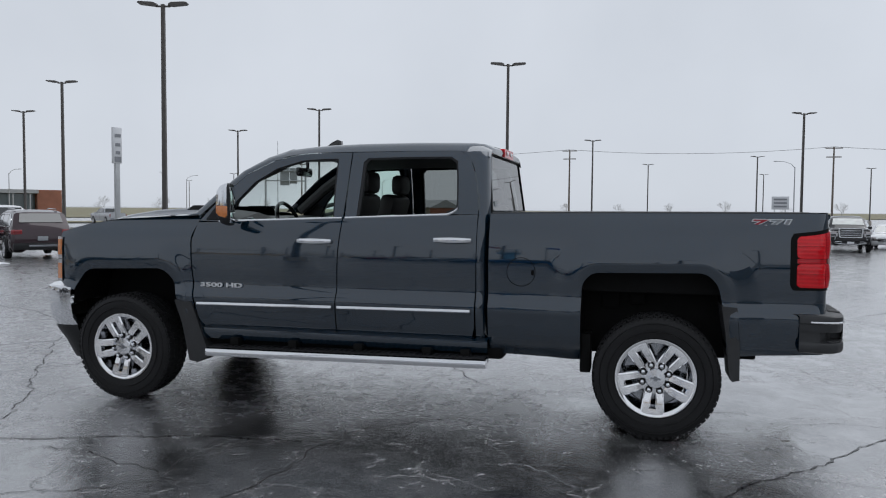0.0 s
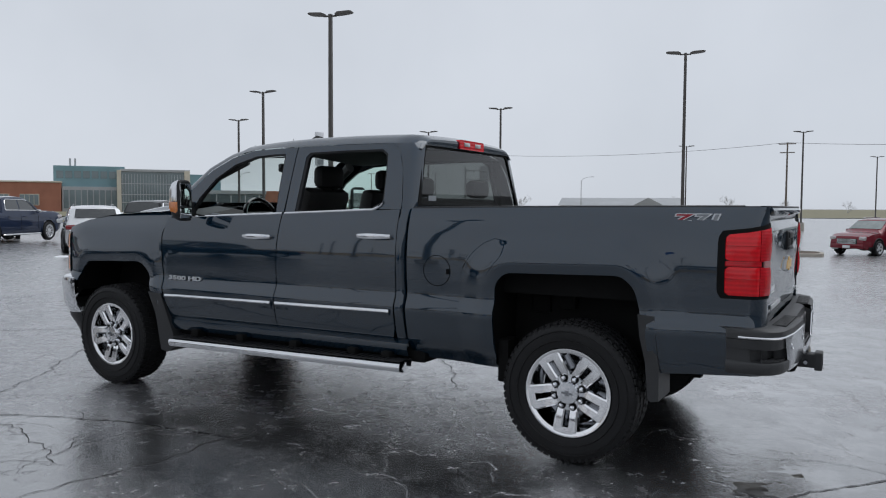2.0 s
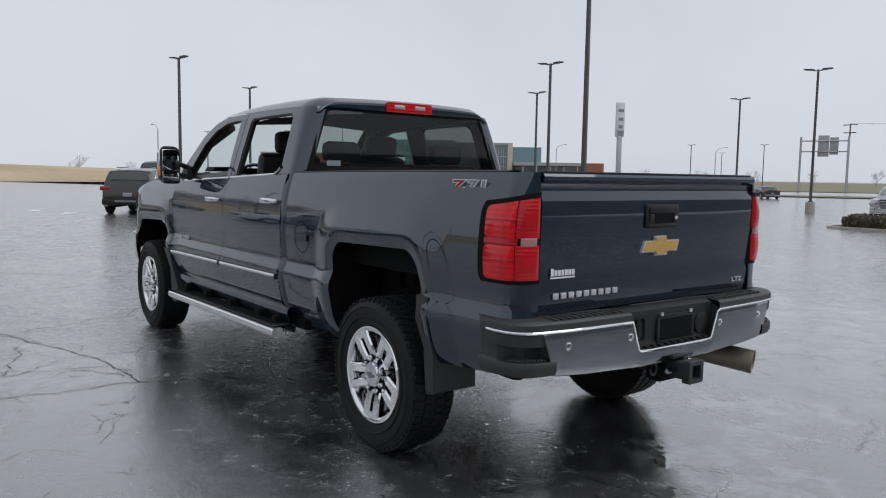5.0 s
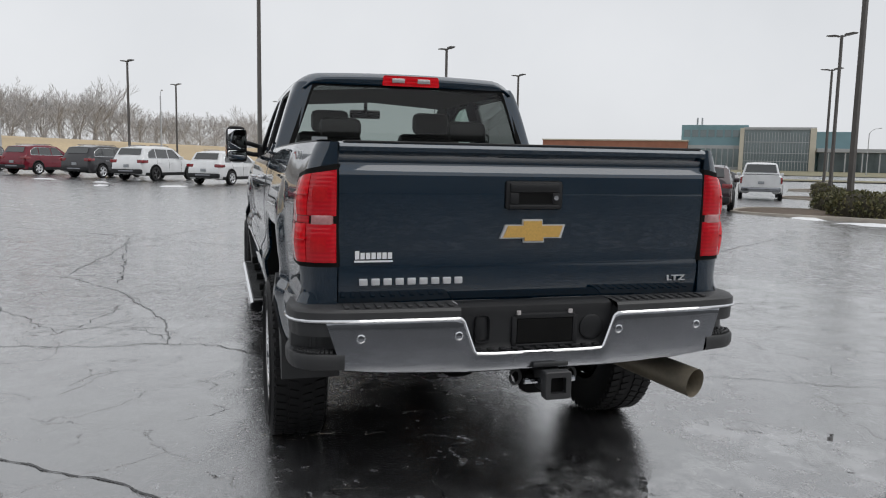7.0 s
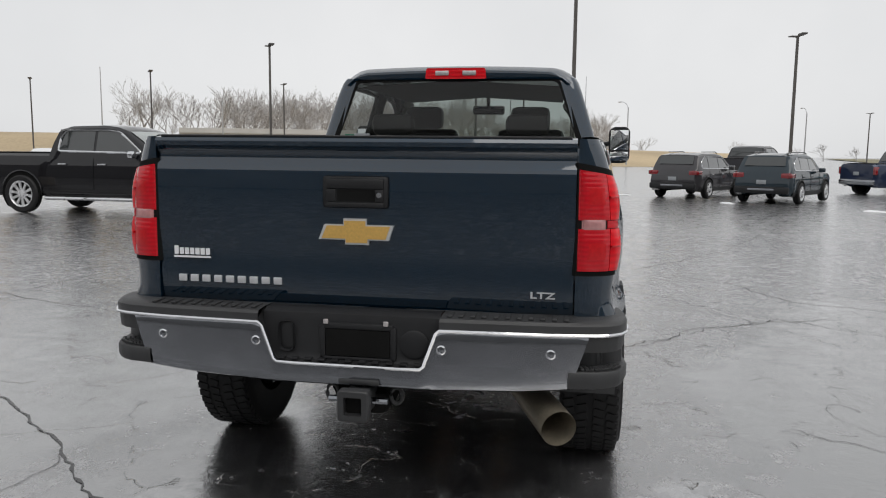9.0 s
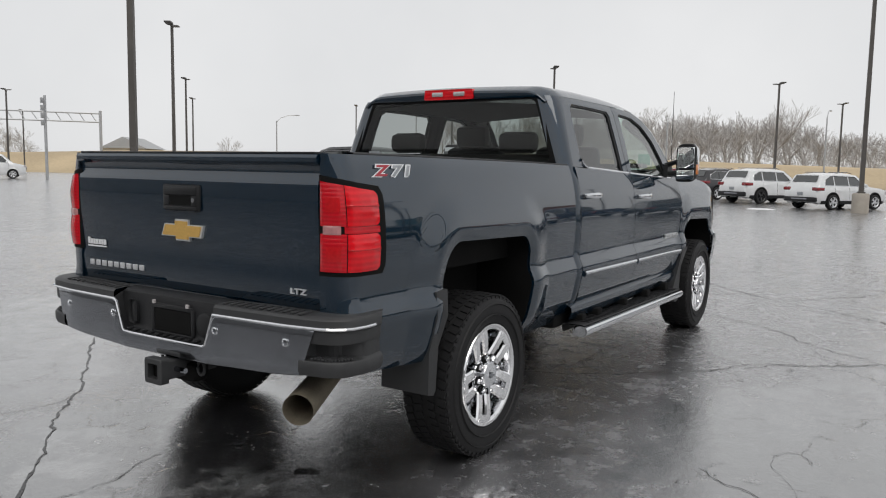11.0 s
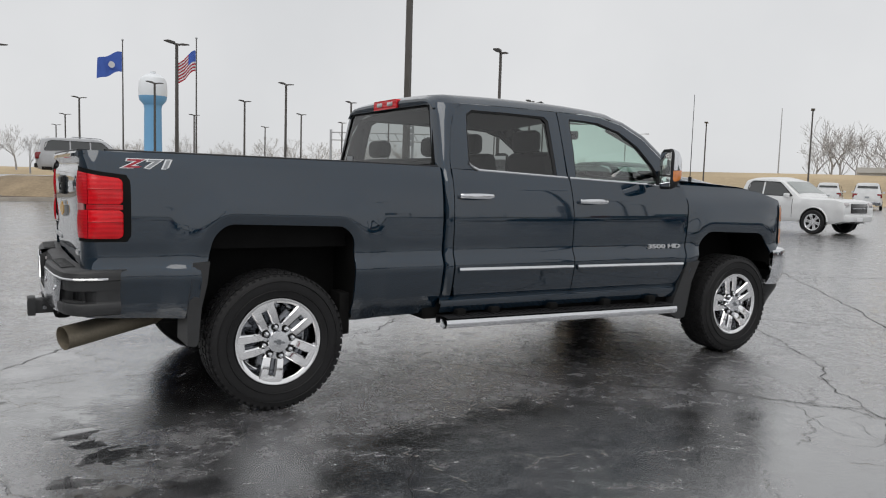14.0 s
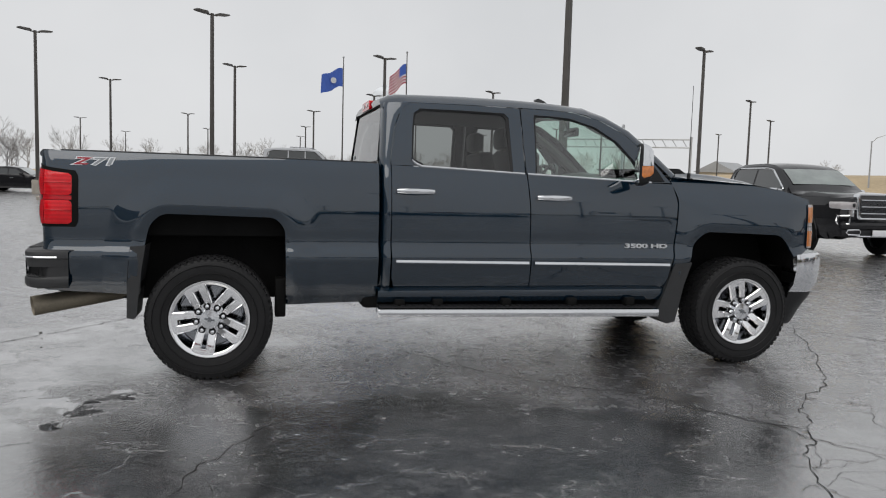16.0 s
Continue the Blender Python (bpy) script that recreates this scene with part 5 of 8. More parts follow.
    part("plate_recess", bm, M["black"], T, "black plastic number plate recess")
    bm = boxes(((1.118, 0.030, 0.73), (0.004, 0.235, 0.095), 0))
    part("plate_opening", bm, M["under"], T)
    for y in (-0.085, 0.135):
        bm = boxes(((1.124, y, 0.806), (0.01, 0.018, 0.018), 0.003))
        part("plate_lamp", bm, M["clear_lens"], T)
    # hitch
    bm = bmesh.new()
    prism(bm, rounded([(0.002, 0.492), (0.088, 0.492), (0.088, 0.578), (0.002, 0.578)], 0.012, 3), "x", 0.93, 1.20)
    hitch = part("tow_hitch", bm, M["trim_grey"], T, "black square tow hitch receiver")
    bm = bmesh.new()
    o, q = rounded([(-0.010, 0.480), (0.100, 0.480), (0.100, 0.590), (-0.010, 0.590)], 0.012, 3), rounded([(0.013, 0.503), (0.077, 0.503), (0.077, 0.567), (0.013, 0.567)], 0.006, 3)
    grid(bm, [[(1.195, a, c) for a, c in o], [(1.232, a, c) for a, c in o], [(1.236, 0.045 + (a - 0.045) * 0.94, 0.535 + (c - 0.535) * 0.94) for a, c in o], [(1.236, a, c) for a, c in q], [(1.13, a, c) for a, c in q]], True)
    part("collar", bm, M["trim_grey"], hitch)
    part("socket", boxes(((1.20, 0.045, 0.535), (0.01, 0.072, 0.072), 0)), M["under"], hitch)
    bm = bmesh.new()
    prism(bm, [(-0.115, 0.615), (0.205, 0.615), (0.150, 0.500), (0.125, 0.478), (-0.035, 0.478), (-0.060, 0.500)], "x", 1.045, 1.060)
    part("hitch_plate", bm, M["under"], hitch)
    for yy in (-0.075, 0.165):
        bm = bmesh.new()
        tube(bm, [(1.08, yy + 0.022 * math.cos(a), 0.535 + 0.030 * math.sin(a)) for a in [2 * math.pi * k / 12 for k in range(13)]], 0.007, 6, False)
        part("chain_loop", bm, M["trim_grey"], hitch)
    part("gusset", boxes(((1.09, 0.045, 0.600), (0.14, 0.15, 0.020), 0.006)), M["trim_grey"], hitch)
    part("chain_plate", boxes(((1.05, 0.045, 0.505), (0.10, 0.18, 0.09), 0.03)), M["under"], hitch)
    part("cross_bar", boxes(((0.95, 0.0, 0.64), (0.10, 1.1, 0.09), 0.02)), M["under"], hitch)
    bm = bmesh.new()
    tube(bm, [(1.15, -0.065, 0.535), (1.15, 0.15, 0.535)], 0.012, 8)
    part("hitch_pin", bm, M["dull_chrome"], hitch)
    # exhaust
    bm = bmesh.new()
    a, b = Vector((0.50, 0.485, 0.540)), Vector((1.10, 0.745, 0.462))
    d = (b - a)
    tube(bm, [a, a + d * 0.5, b], [0.055, 0.060, 0.064], 28, False)
    tube(bm, [b, b - d * 0.05, a + d * 0.4], [0.0638, 0.058, 0.055], 28, False)
    tip = part("exhaust_tip", bm, M["steel"], T, "wide dull steel exhaust pipe")
    bm = bmesh.new()
    tube(bm, [a - d * 0.25, a + d * 0.10], 0.046, 20)
    part("inlet_pipe", bm, M["rust"], tip, "rust brown inlet pipe")
    # chassis
    bm = boxes(((-2.15, 0, 0.505), (2.3, 1.74, 0.13), 0.03))
    part("underbody", bm, M["under"], T)
    for side in (-1, 1):
        bm = boxes(((-1.9, side * 0.48, 0.62), (5.4, 0.08, 0.16), 0.01))
        part("frame_rail", bm, M["under"], T)
        bm = boxes(((0.0, side * 0.53, 0.50), (1.30, 0.07, 0.045), 0.01), ((0.02, side * 0.53, 0.545), (1.0, 0.07, 0.03), 0.01))
        part("leaf_spring", bm, M["under"], T)
        bm = bmesh.new()
        tube(bm, [(0.16, side * 0.62, 0.40), (0.05, side * 0.50, 0.80)], 0.035, 10)
        part("shock_absorber", bm, M["under"], T)
    bm = bmesh.new()
    tube(bm, [(0, -0.82, 0.405), (0, 0.82, 0.405)], 0.055, 12)
    lathe(bm, [(0.001, -0.17), (0.10, -0.15), (0.165, -0.05), (0.165, 0.05), (0.10, 0.15), (0.001, 0.17)], 20, "x", (0.02, 0, 0.405))
    part("rear_axle", bm, M["under"], T)
    bm = bmesh.new()
    tube(bm, [(-3.904, -0.82, 0.405), (-3.904, 0.82, 0.405)], 0.05, 12)
    part("front_axle", bm, M["under"], T)
    bm = boxes(((-3.7, 0, 0.62), (1.1, 0.9, 0.36), 0.05), ((-2.6, 0, 0.55), (1.2, 0.6, 0.24), 0.05), ((-2.5, 0.45, 0.385), (0.85, 0.34, 0.13), 0.05), ((-0.75, -0.25, 0.60), (0.7, 0.5, 0.3), 0.05))
    part("drivetrain", bm, M["under"], T)
    bm = bmesh.new()
    tube(bm, [(-2.2, 0, 0.52), (-0.1, 0, 0.44)], 0.045, 10)
    tube(bm, [(-2.3, 0.30, 0.50), (-0.4, 0.36, 0.52), (0.05, 0.38, 0.66), (0.45, 0.44, 0.60)], 0.05, 10)
    part("drive_shaft", bm, M["rust"], T)
    for c, sz in (((-0.45, 0.80, 0.52), (0.07, 0.16, 0.26)), ((-0.45, -0.80, 0.52), (0.07, 0.16, 0.26)), ((-0.30, -0.60, 0.86), (0.12, 0.10, 0.12)), ((-0.12, -0.62, 0.88), (0.10, 0.10, 0.09))):
        part("splash_guard", boxes((c, sz, 0.01)), M["under"], T)
    for x in (0.0, -3.904):
        build_wheel(T, Matrix.Translation((x, -0.862, 0.401)) @ Matrix.Rotation(0.1 * (x < -1) + 0.07, 4, "Y"))
        build_wheel(T, Matrix.Translation((x, 0.862, 0.401)) @ Matrix.Rotation(math.pi, 4, "Z") @ Matrix.Rotation(0.2 + 0.2 * (x < -1), 4, "Y"))
    return T


build_truck()


# ---- cracks and patches in the asphalt ----
M["crack"] = mat("crack_dirt", (0.010, 0.010, 0.010), 0.75, 0, var=0.4, scale=30)
M["seal"] = mat("crack_sealer", (0.012, 0.012, 0.013), 0.28, 0, var=0.3, scale=14)
M["snow"] = mat("old_snow", (0.72, 0.73, 0.75), 0.7, 0, var=0.15, scale=6, bump=0.5, bscale=40)


def crack(pts, width, seed, forks=0, material="crack", wander=0.03):
    rnd = random.Random(seed)
    line = []
    for a, b in zip(pts, pts[1:]):
        a, b = Vector((*a, 0)), Vector((*b, 0))
        n = max(2, int((b - a).length / 0.05))
        side = Vector((-(b - a).y, (b - a).x, 0)).normalized()
        ph = rnd.random() * 9
        for i in range(n):
            t = i / n
            off = wander * math.sin(math.pi * t) * (math.sin(7 * t + ph) + 0.6 * math.sin(23 * t + 2 * ph)) + rnd.uniform(-1, 1) * wander * 0.22
            line.append(a.lerp(b, t) + side * off)
    line.append(Vector((*pts[-1], 0)))
    bm = bmesh.new()

    def ribbon(ln, w0):
        rows = []
        for i, p in enumerate(ln):
            d = (ln[min(i + 1, len(ln) - 1)] - ln[max(i - 1, 0)]).normalized()
            s = Vector((-d.y, d.x, 0))
            fade = min(1, (len(ln) - 1 - i) / 5 + 0.15, i / 3 + 0.3)
            w = w0 * rnd.uniform(0.35, 1.3) * fade
            rows.append([p + s * w + Vector((0, 0, 0.003)), p - s * w + Vector((0, 0, 0.003))])
        grid(bm, rows)

    width *= 0.48
    ribbon(line, width)
    for _ in range(forks):
        p = line[rnd.randrange(len(line))]
        ang, ln = rnd.uniform(0, 6.28), [p.copy()]
        for _ in range(rnd.randint(8, 22)):
            ang += rnd.uniform(-0.5, 0.5)
            ln.append(ln[-1] + Vector((math.cos(ang), math.sin(ang), 0)) * 0.05)
        ribbon(ln, width * 0.35)
    tagged(part("pavement_crack", bm, M[material], smooth=False), "dark jagged crack in the wet asphalt", "crack", "asphalt cracks", "structure")


CRACKS = [
    ([(-0.4, -2.9), (0.12, -2.19), (0.52, -1.63), (0.85, -1.32), (1.09, -1.0), (1.39, -0.62), (2.2, 0.3)], 0.016, 3, "seal"),
    ([(-3.0, -5.2), (-2.26, -3.06), (-2.05, -2.4), (-2.0, -1.61), (-1.86, -1.24), (-1.2, -0.7)], 0.009, 3, "crack"),
    ([(-2.0, -1.61), (-2.7, -1.66), (-3.26, -1.82), (-4.34, -2.21), (-5.33, -2.82), (-5.82, -3.63)], 0.017, 5, "seal"),
    ([(-4.9, -2.31), (-5.9, -2.35), (-7.12, -2.51), (-9.6, -2.7)], 0.014, 5, "crack"),
    ([(-3.51, -3.43), (-4.06, -3.06), (-4.55, -2.87), (-4.59, -2.28)], 0.007, 5, "crack"),
    ([(-3.93, -3.38), (-3.2, -2.82), (-2.49, -2.44), (-3.16, -2.19), (-3.69, -2.09)], 0.007, 6, "crack"),
    ([(-2.72, -2.36), (-2.65, -2.1), (-2.48, -1.8), (-2.1, -1.62)], 0.006, 4, "crack"),
    ([(-2.57, -2.71), (-2.63, -2.3), (-2.9, -1.9)], 0.006, 4, "crack"),
    ([(-6.4, 1.3), (-5.6, 0.1), (-5.19, -0.44), (-4.59, -1.22), (-4.36, -1.64), (-4.2, -2.1)], 0.009, 10, "crack"),
    ([(-2.82, -4.75), (-3.17, -4.65), (-3.92, -4.61), (-3.23, -3.71)], 0.008, 5, "crack"),
    ([(-6.55, 6.32), (-7.98, 8.33), (-9.68, 10.45)], 0.016, 6, "crack"),
    ([(-1.99, 1.12), (-2.38, 1.52), (-2.83, 1.88), (-3.17, 2.42), (-3.4, 3.1)], 0.008, 5, "crack"),
    ([(-5.87, 1.43), (-5.25, 2.38), (-4.17, 2.83), (-3.91, 3.5), (-3.3, 4.6)], 0.010, 8, "crack"),
    ([(-0.42, 1.9), (-0.18, 2.25), (0.1, 2.9)], 0.006, 3, "crack"),
    ([(-1.36, 0.25), (-2.11, 1.33), (-2.74, 1.73), (-3.08, 2.33), (-3.3, 2.51), (-2.95, 2.95), (-2.8, 3.19), (-2.5, 4.2)], 0.008, 16, "crack"),
    ([(-3.3, 2.51), (-3.63, 2.05), (-4.26, 1.51), (-5.6, -0.6)], 0.008, 10, "crack"),
    ([(-13.48, -7.16), (-10.41, -3.51), (-8.35, -1.18), (-5.9, 1.36)], 0.014, 8, "crack"),
    ([(2.35, 5.67), (3.4, 4.7)], 0.008, 2, "crack"),
    ([(-12, -1.0), (-9, -2.6), (-5.6, -2.9)], 0.011, 8, "crack"),
    ([(-11, 4.0), (-8.2, 2.9), (-5.9, 1.4)], 0.011, 8, "crack"),
    ([(-14, 7.5), (-9, 6.2), (-4, 6.8), (1, 9.0)], 0.014, 6, "seal"),
    ([(-10, -4.5), (-6, -5.5), (-2, -7.5)], 0.012, 8, "crack"),
    ([(3.0, 6.0), (6.0, 9.0), (11, 10.5)], 0.013, 6, "crack"),
    ([(2.5, -3), (4.5, -7), (9, -10)], 0.012, 6, "crack"),
    ([(-20, -3), (-14, -6), (-7.5, -13)], 0.02, 5, "seal"),
    ([(-10.3, -12), (-10.45, -4), (-10.25, 3), (-10.5, 12)], 0.012, 4, "seal"),
]
for k, (pts, w, forks, mt) in enumerate(CRACKS):
    crack(pts, w, k, forks, mt, 0.014 if mt == "seal" else 0.03)


def snow_patch(x, y, r, seed, h=0.04):
    rnd = random.Random(seed)
    bm = bmesh.new()
    n, e = 22, rnd.uniform(1.2, 2.6)
    ring = [r * rnd.uniform(0.55, 1.1) for _ in range(n)]
    a0 = rnd.uniform(0, 3)
    rows = []
    for s, z in ((1.0, 0.002), (0.8, h * 0.6), (0.45, h), (0.02, h * 0.9)):
        rows.append([(math.cos(2 * math.pi * i / n) * ring[i] * s * e, math.sin(2 * math.pi * i / n) * ring[i] * s, z * rnd.uniform(0.7, 1.2)) for i in range(n)])
    grid(bm, rows, True)
    bm.transform(Matrix.Translation((x, y, gz(x, y) + 0.003)) @ Matrix.Rotation(a0, 4, "Z"))
    tagged(part("snow_patch", bm, M["snow"]), "patch of old melting snow on wet asphalt", "snow", "snow patches")


for k, (x, y, r) in enumerate([(-29.6, -3.2, 0.25), (-33.5, -6.5, 0.28), (-37, -9.5, 0.28), (-41, -13.0, 0.3), (-26.0, 1.5, 0.2), (-20.3, 5.0, 0.16), (-18.0, 8.3, 0.15), (-12.9, 15.6, 0.7), (-14.8, 15.2, 0.5), (-11.5, 17.5, 0.5), (-28.5, 33, 0.9), (-16.3, 10.6, 0.15), (-30, -6, 0.3), (-24, 2.2, 0.2)]):
    snow_patch(x, y, r, k)

# ---- parked vehicles ----
CAR_GLASS = mat("car_window", (0.020, 0.024, 0.025), 0.06, 0, coat=1.0, var=0.2)
CAR_GLASS.node_tree.nodes["Principled BSDF"].inputs["Coat IOR"].default_value = 1.6
# opaque screen: daylight showing through the glass is put into its base colour
CAR_SCREEN = mat("car_windscreen_lit", (0.15, 0.18, 0.17), 0.06, 0, coat=1.0, var=0.4, scale=2.0)
CAR_SCREEN.node_tree.nodes["Principled BSDF"].inputs["Coat IOR"].default_value = 1.9
PAINTS = {}


def car_paint(name, col, metal=0.2):
    if name not in PAINTS:
        PAINTS[name] = paint(name + "_car_paint", col, metal, 0.3)
    return PAINTS[name]


COLS = {"white": (0.70, 0.71, 0.72), "black": (0.010, 0.010, 0.012), "charcoal": (0.045, 0.044, 0.048), "maroon": (0.16, 0.012, 0.022), "red": (0.15, 0.012, 0.024), "navy": (0.018, 0.028, 0.060),
        "blue": (0.018, 0.060, 0.19), "silver": (0.42, 0.43, 0.45), "grey_green": (0.11, 0.13, 0.12), "dark_teal": (0.02, 0.032, 0.042), "plum": (0.040, 0.026, 0.031)}

# side outlines: (x from the nose, height of the top) and the belt
KINDS = {
    "suv": dict(L=4.55, W=0.92, belt=1.00, zb=0.24, r=0.345, ax=(0.92, 3.60), top=[(0, 0.72), (0.08, 0.86), (0.5, 0.98), (1.15, 1.05), (1.95, 1.58), (2.5, 1.66), (3.5, 1.655), (4.1, 1.58), (4.45, 1.04), (4.55, 0.80)], cab=(1.25, 4.38), side=[(1.62, 1.07), (2.10, 1.50), (3.62, 1.53), (4.02, 1.34), (4.05, 1.10)], pil=(2.55, 3.45)),
    "bigsuv": dict(L=5.2, W=1.0, belt=1.15, zb=0.30, r=0.40, ax=(0.98, 4.0), top=[(0, 0.85), (0.08, 1.02), (0.5, 1.15), (1.45, 1.20), (2.15, 1.80), (2.7, 1.90), (4.4, 1.89), (4.95, 1.82), (5.12, 1.20), (5.2, 0.9)], cab=(1.5, 5.08), side=[(1.75, 1.22), (2.3, 1.72), (4.5, 1.75), (4.78, 1.62), (4.85, 1.25)], pil=(2.8, 3.7)),
    "sedan": dict(L=4.8, W=0.91, belt=0.92, zb=0.20, r=0.335, ax=(0.95, 3.75), top=[(0, 0.60), (0.1, 0.72), (0.6, 0.84), (1.35, 0.92), (2.15, 1.38), (2.7, 1.45), (3.3, 1.41), (4.2, 1.02), (4.7, 1.0), (4.8, 0.75)], cab=(1.35, 4.2), side=[(1.75, 0.98), (2.25, 1.32), (3.2, 1.34), (3.85, 1.05), (3.8, 0.99)], pil=(2.65, 3.4)),
    "pickup": dict(L=5.75, W=1.0, belt=1.20, zb=0.36, r=0.415, ax=(1.0, 4.62), top=[(0, 1.12), (0.04, 1.22), (0.25, 1.28), (0.8, 1.31), (1.45, 1.34), (1.8, 1.60), (2.15, 1.82), (2.4, 1.90), (2.7, 1.935), (3.5, 1.915), (3.78, 1.84), (3.88, 1.60), (3.95, 1.32), (4.0, 1.32), (5.6, 1.32), (5.75, 1.29)], cab=(1.5, 3.95), side=[(1.72, 1.33), (2.28, 1.77), (2.6, 1.815), (3.58, 1.81), (3.70, 1.66), (3.74, 1.36)], pil=(2.85,)),
    "midpickup": dict(L=5.3, W=0.93, belt=1.08, zb=0.34, r=0.375, ax=(0.92, 4.18), top=[(0, 0.92), (0.05, 1.04), (0.3, 1.10), (1.4, 1.15), (2.1, 1.66), (2.5, 1.76), (3.15, 1.74), (3.45, 1.66), (3.60, 1.18), (3.65, 1.18), (5.2, 1.18), (5.3, 1.15)], cab=(1.45, 3.6), side=[(1.68, 1.16), (2.2, 1.60), (3.2, 1.63), (3.32, 1.50), (3.35, 1.20)], pil=(2.75,)),
    "van": dict(L=5.7, W=1.0, belt=1.25, zb=0.30, r=0.37, ax=(0.95, 4.4), top=[(0, 0.95), (0.08, 1.10), (0.6, 1.22), (0.95, 1.30), (1.7, 1.98), (2.2, 2.06), (5.2, 2.06), (5.55, 2.0), (5.66, 1.3), (5.7, 0.9)], cab=(1.0, 5.6), side=[(1.25, 1.33), (1.75, 1.85), (5.2, 1.88), (5.35, 1.80), (5.38, 1.33)], pil=(2.3, 3.5, 4.4)),
}
WHEELS = {}
M["wheel_silver"] = mat("silver_wheel_paint", (0.62, 0.63, 0.65), 0.28, 0.5, var=0.08, scale=9)


def car_wheel_meshes(r, style):
    if (r, style) in WHEELS:
        return WHEELS[(r, style)]
    bm = bmesh.new()
    lathe(bm, [(r * 0.66, 0.08), (r * 0.75, 0.105), (r * 0.93, 0.10), (r, 0.07), (r, -0.07), (r * 0.93, -0.10), (r * 0.75, -0.105), (r * 0.66, -0.09)], 28)
    tyre = finish(bm, "tyre", M["rubber"])
    bm = bmesh.new()
    lathe(bm, [(r * 0.66, 0.08), (r * 0.70, -0.06), (r * 0.71, -0.095), (r * 0.68, -0.10), (r * 0.62, -0.08), (r * 0.60, 0.0)], 28)
    n = {"ten": 10, "six": 6}.get(style, 5)
    for k in range(n):
        rot = Matrix.Rotation(2 * math.pi * k / n + 0.2, 4, "Y")
        w = 0.034 if n == 10 else 0.055
        sec = [[rot @ Vector(p) for p in ((q, y0, -w * ww), (q, y0 - 0.02, -w * ww * 0.8), (q, y0 - 0.02, w * ww * 0.8), (q, y0, w * ww))] for q, y0, ww in ((r * 0.05, -0.05, 1.0), (r * 0.35, -0.062, 0.8), (r * 0.66, -0.070, 1.1))]
        grid(bm, sec)
    lathe(bm, [(r * 0.20, -0.05), (r * 0.18, -0.085), (0.001, -0.09)], 14)
    rim = finish(bm, "rim", M["wheel_silver"] if style != "dark" else M["gloss_black"])
    bm = bmesh.new()
    lathe(bm, [(r * 0.62, 0.0), (0.001, 0.0)], 20)
    well = finish(bm, "wheel_well", M["under"])
    WHEELS[(r, style)] = (tyre, rim, well)
    return WHEELS[(r, style)]


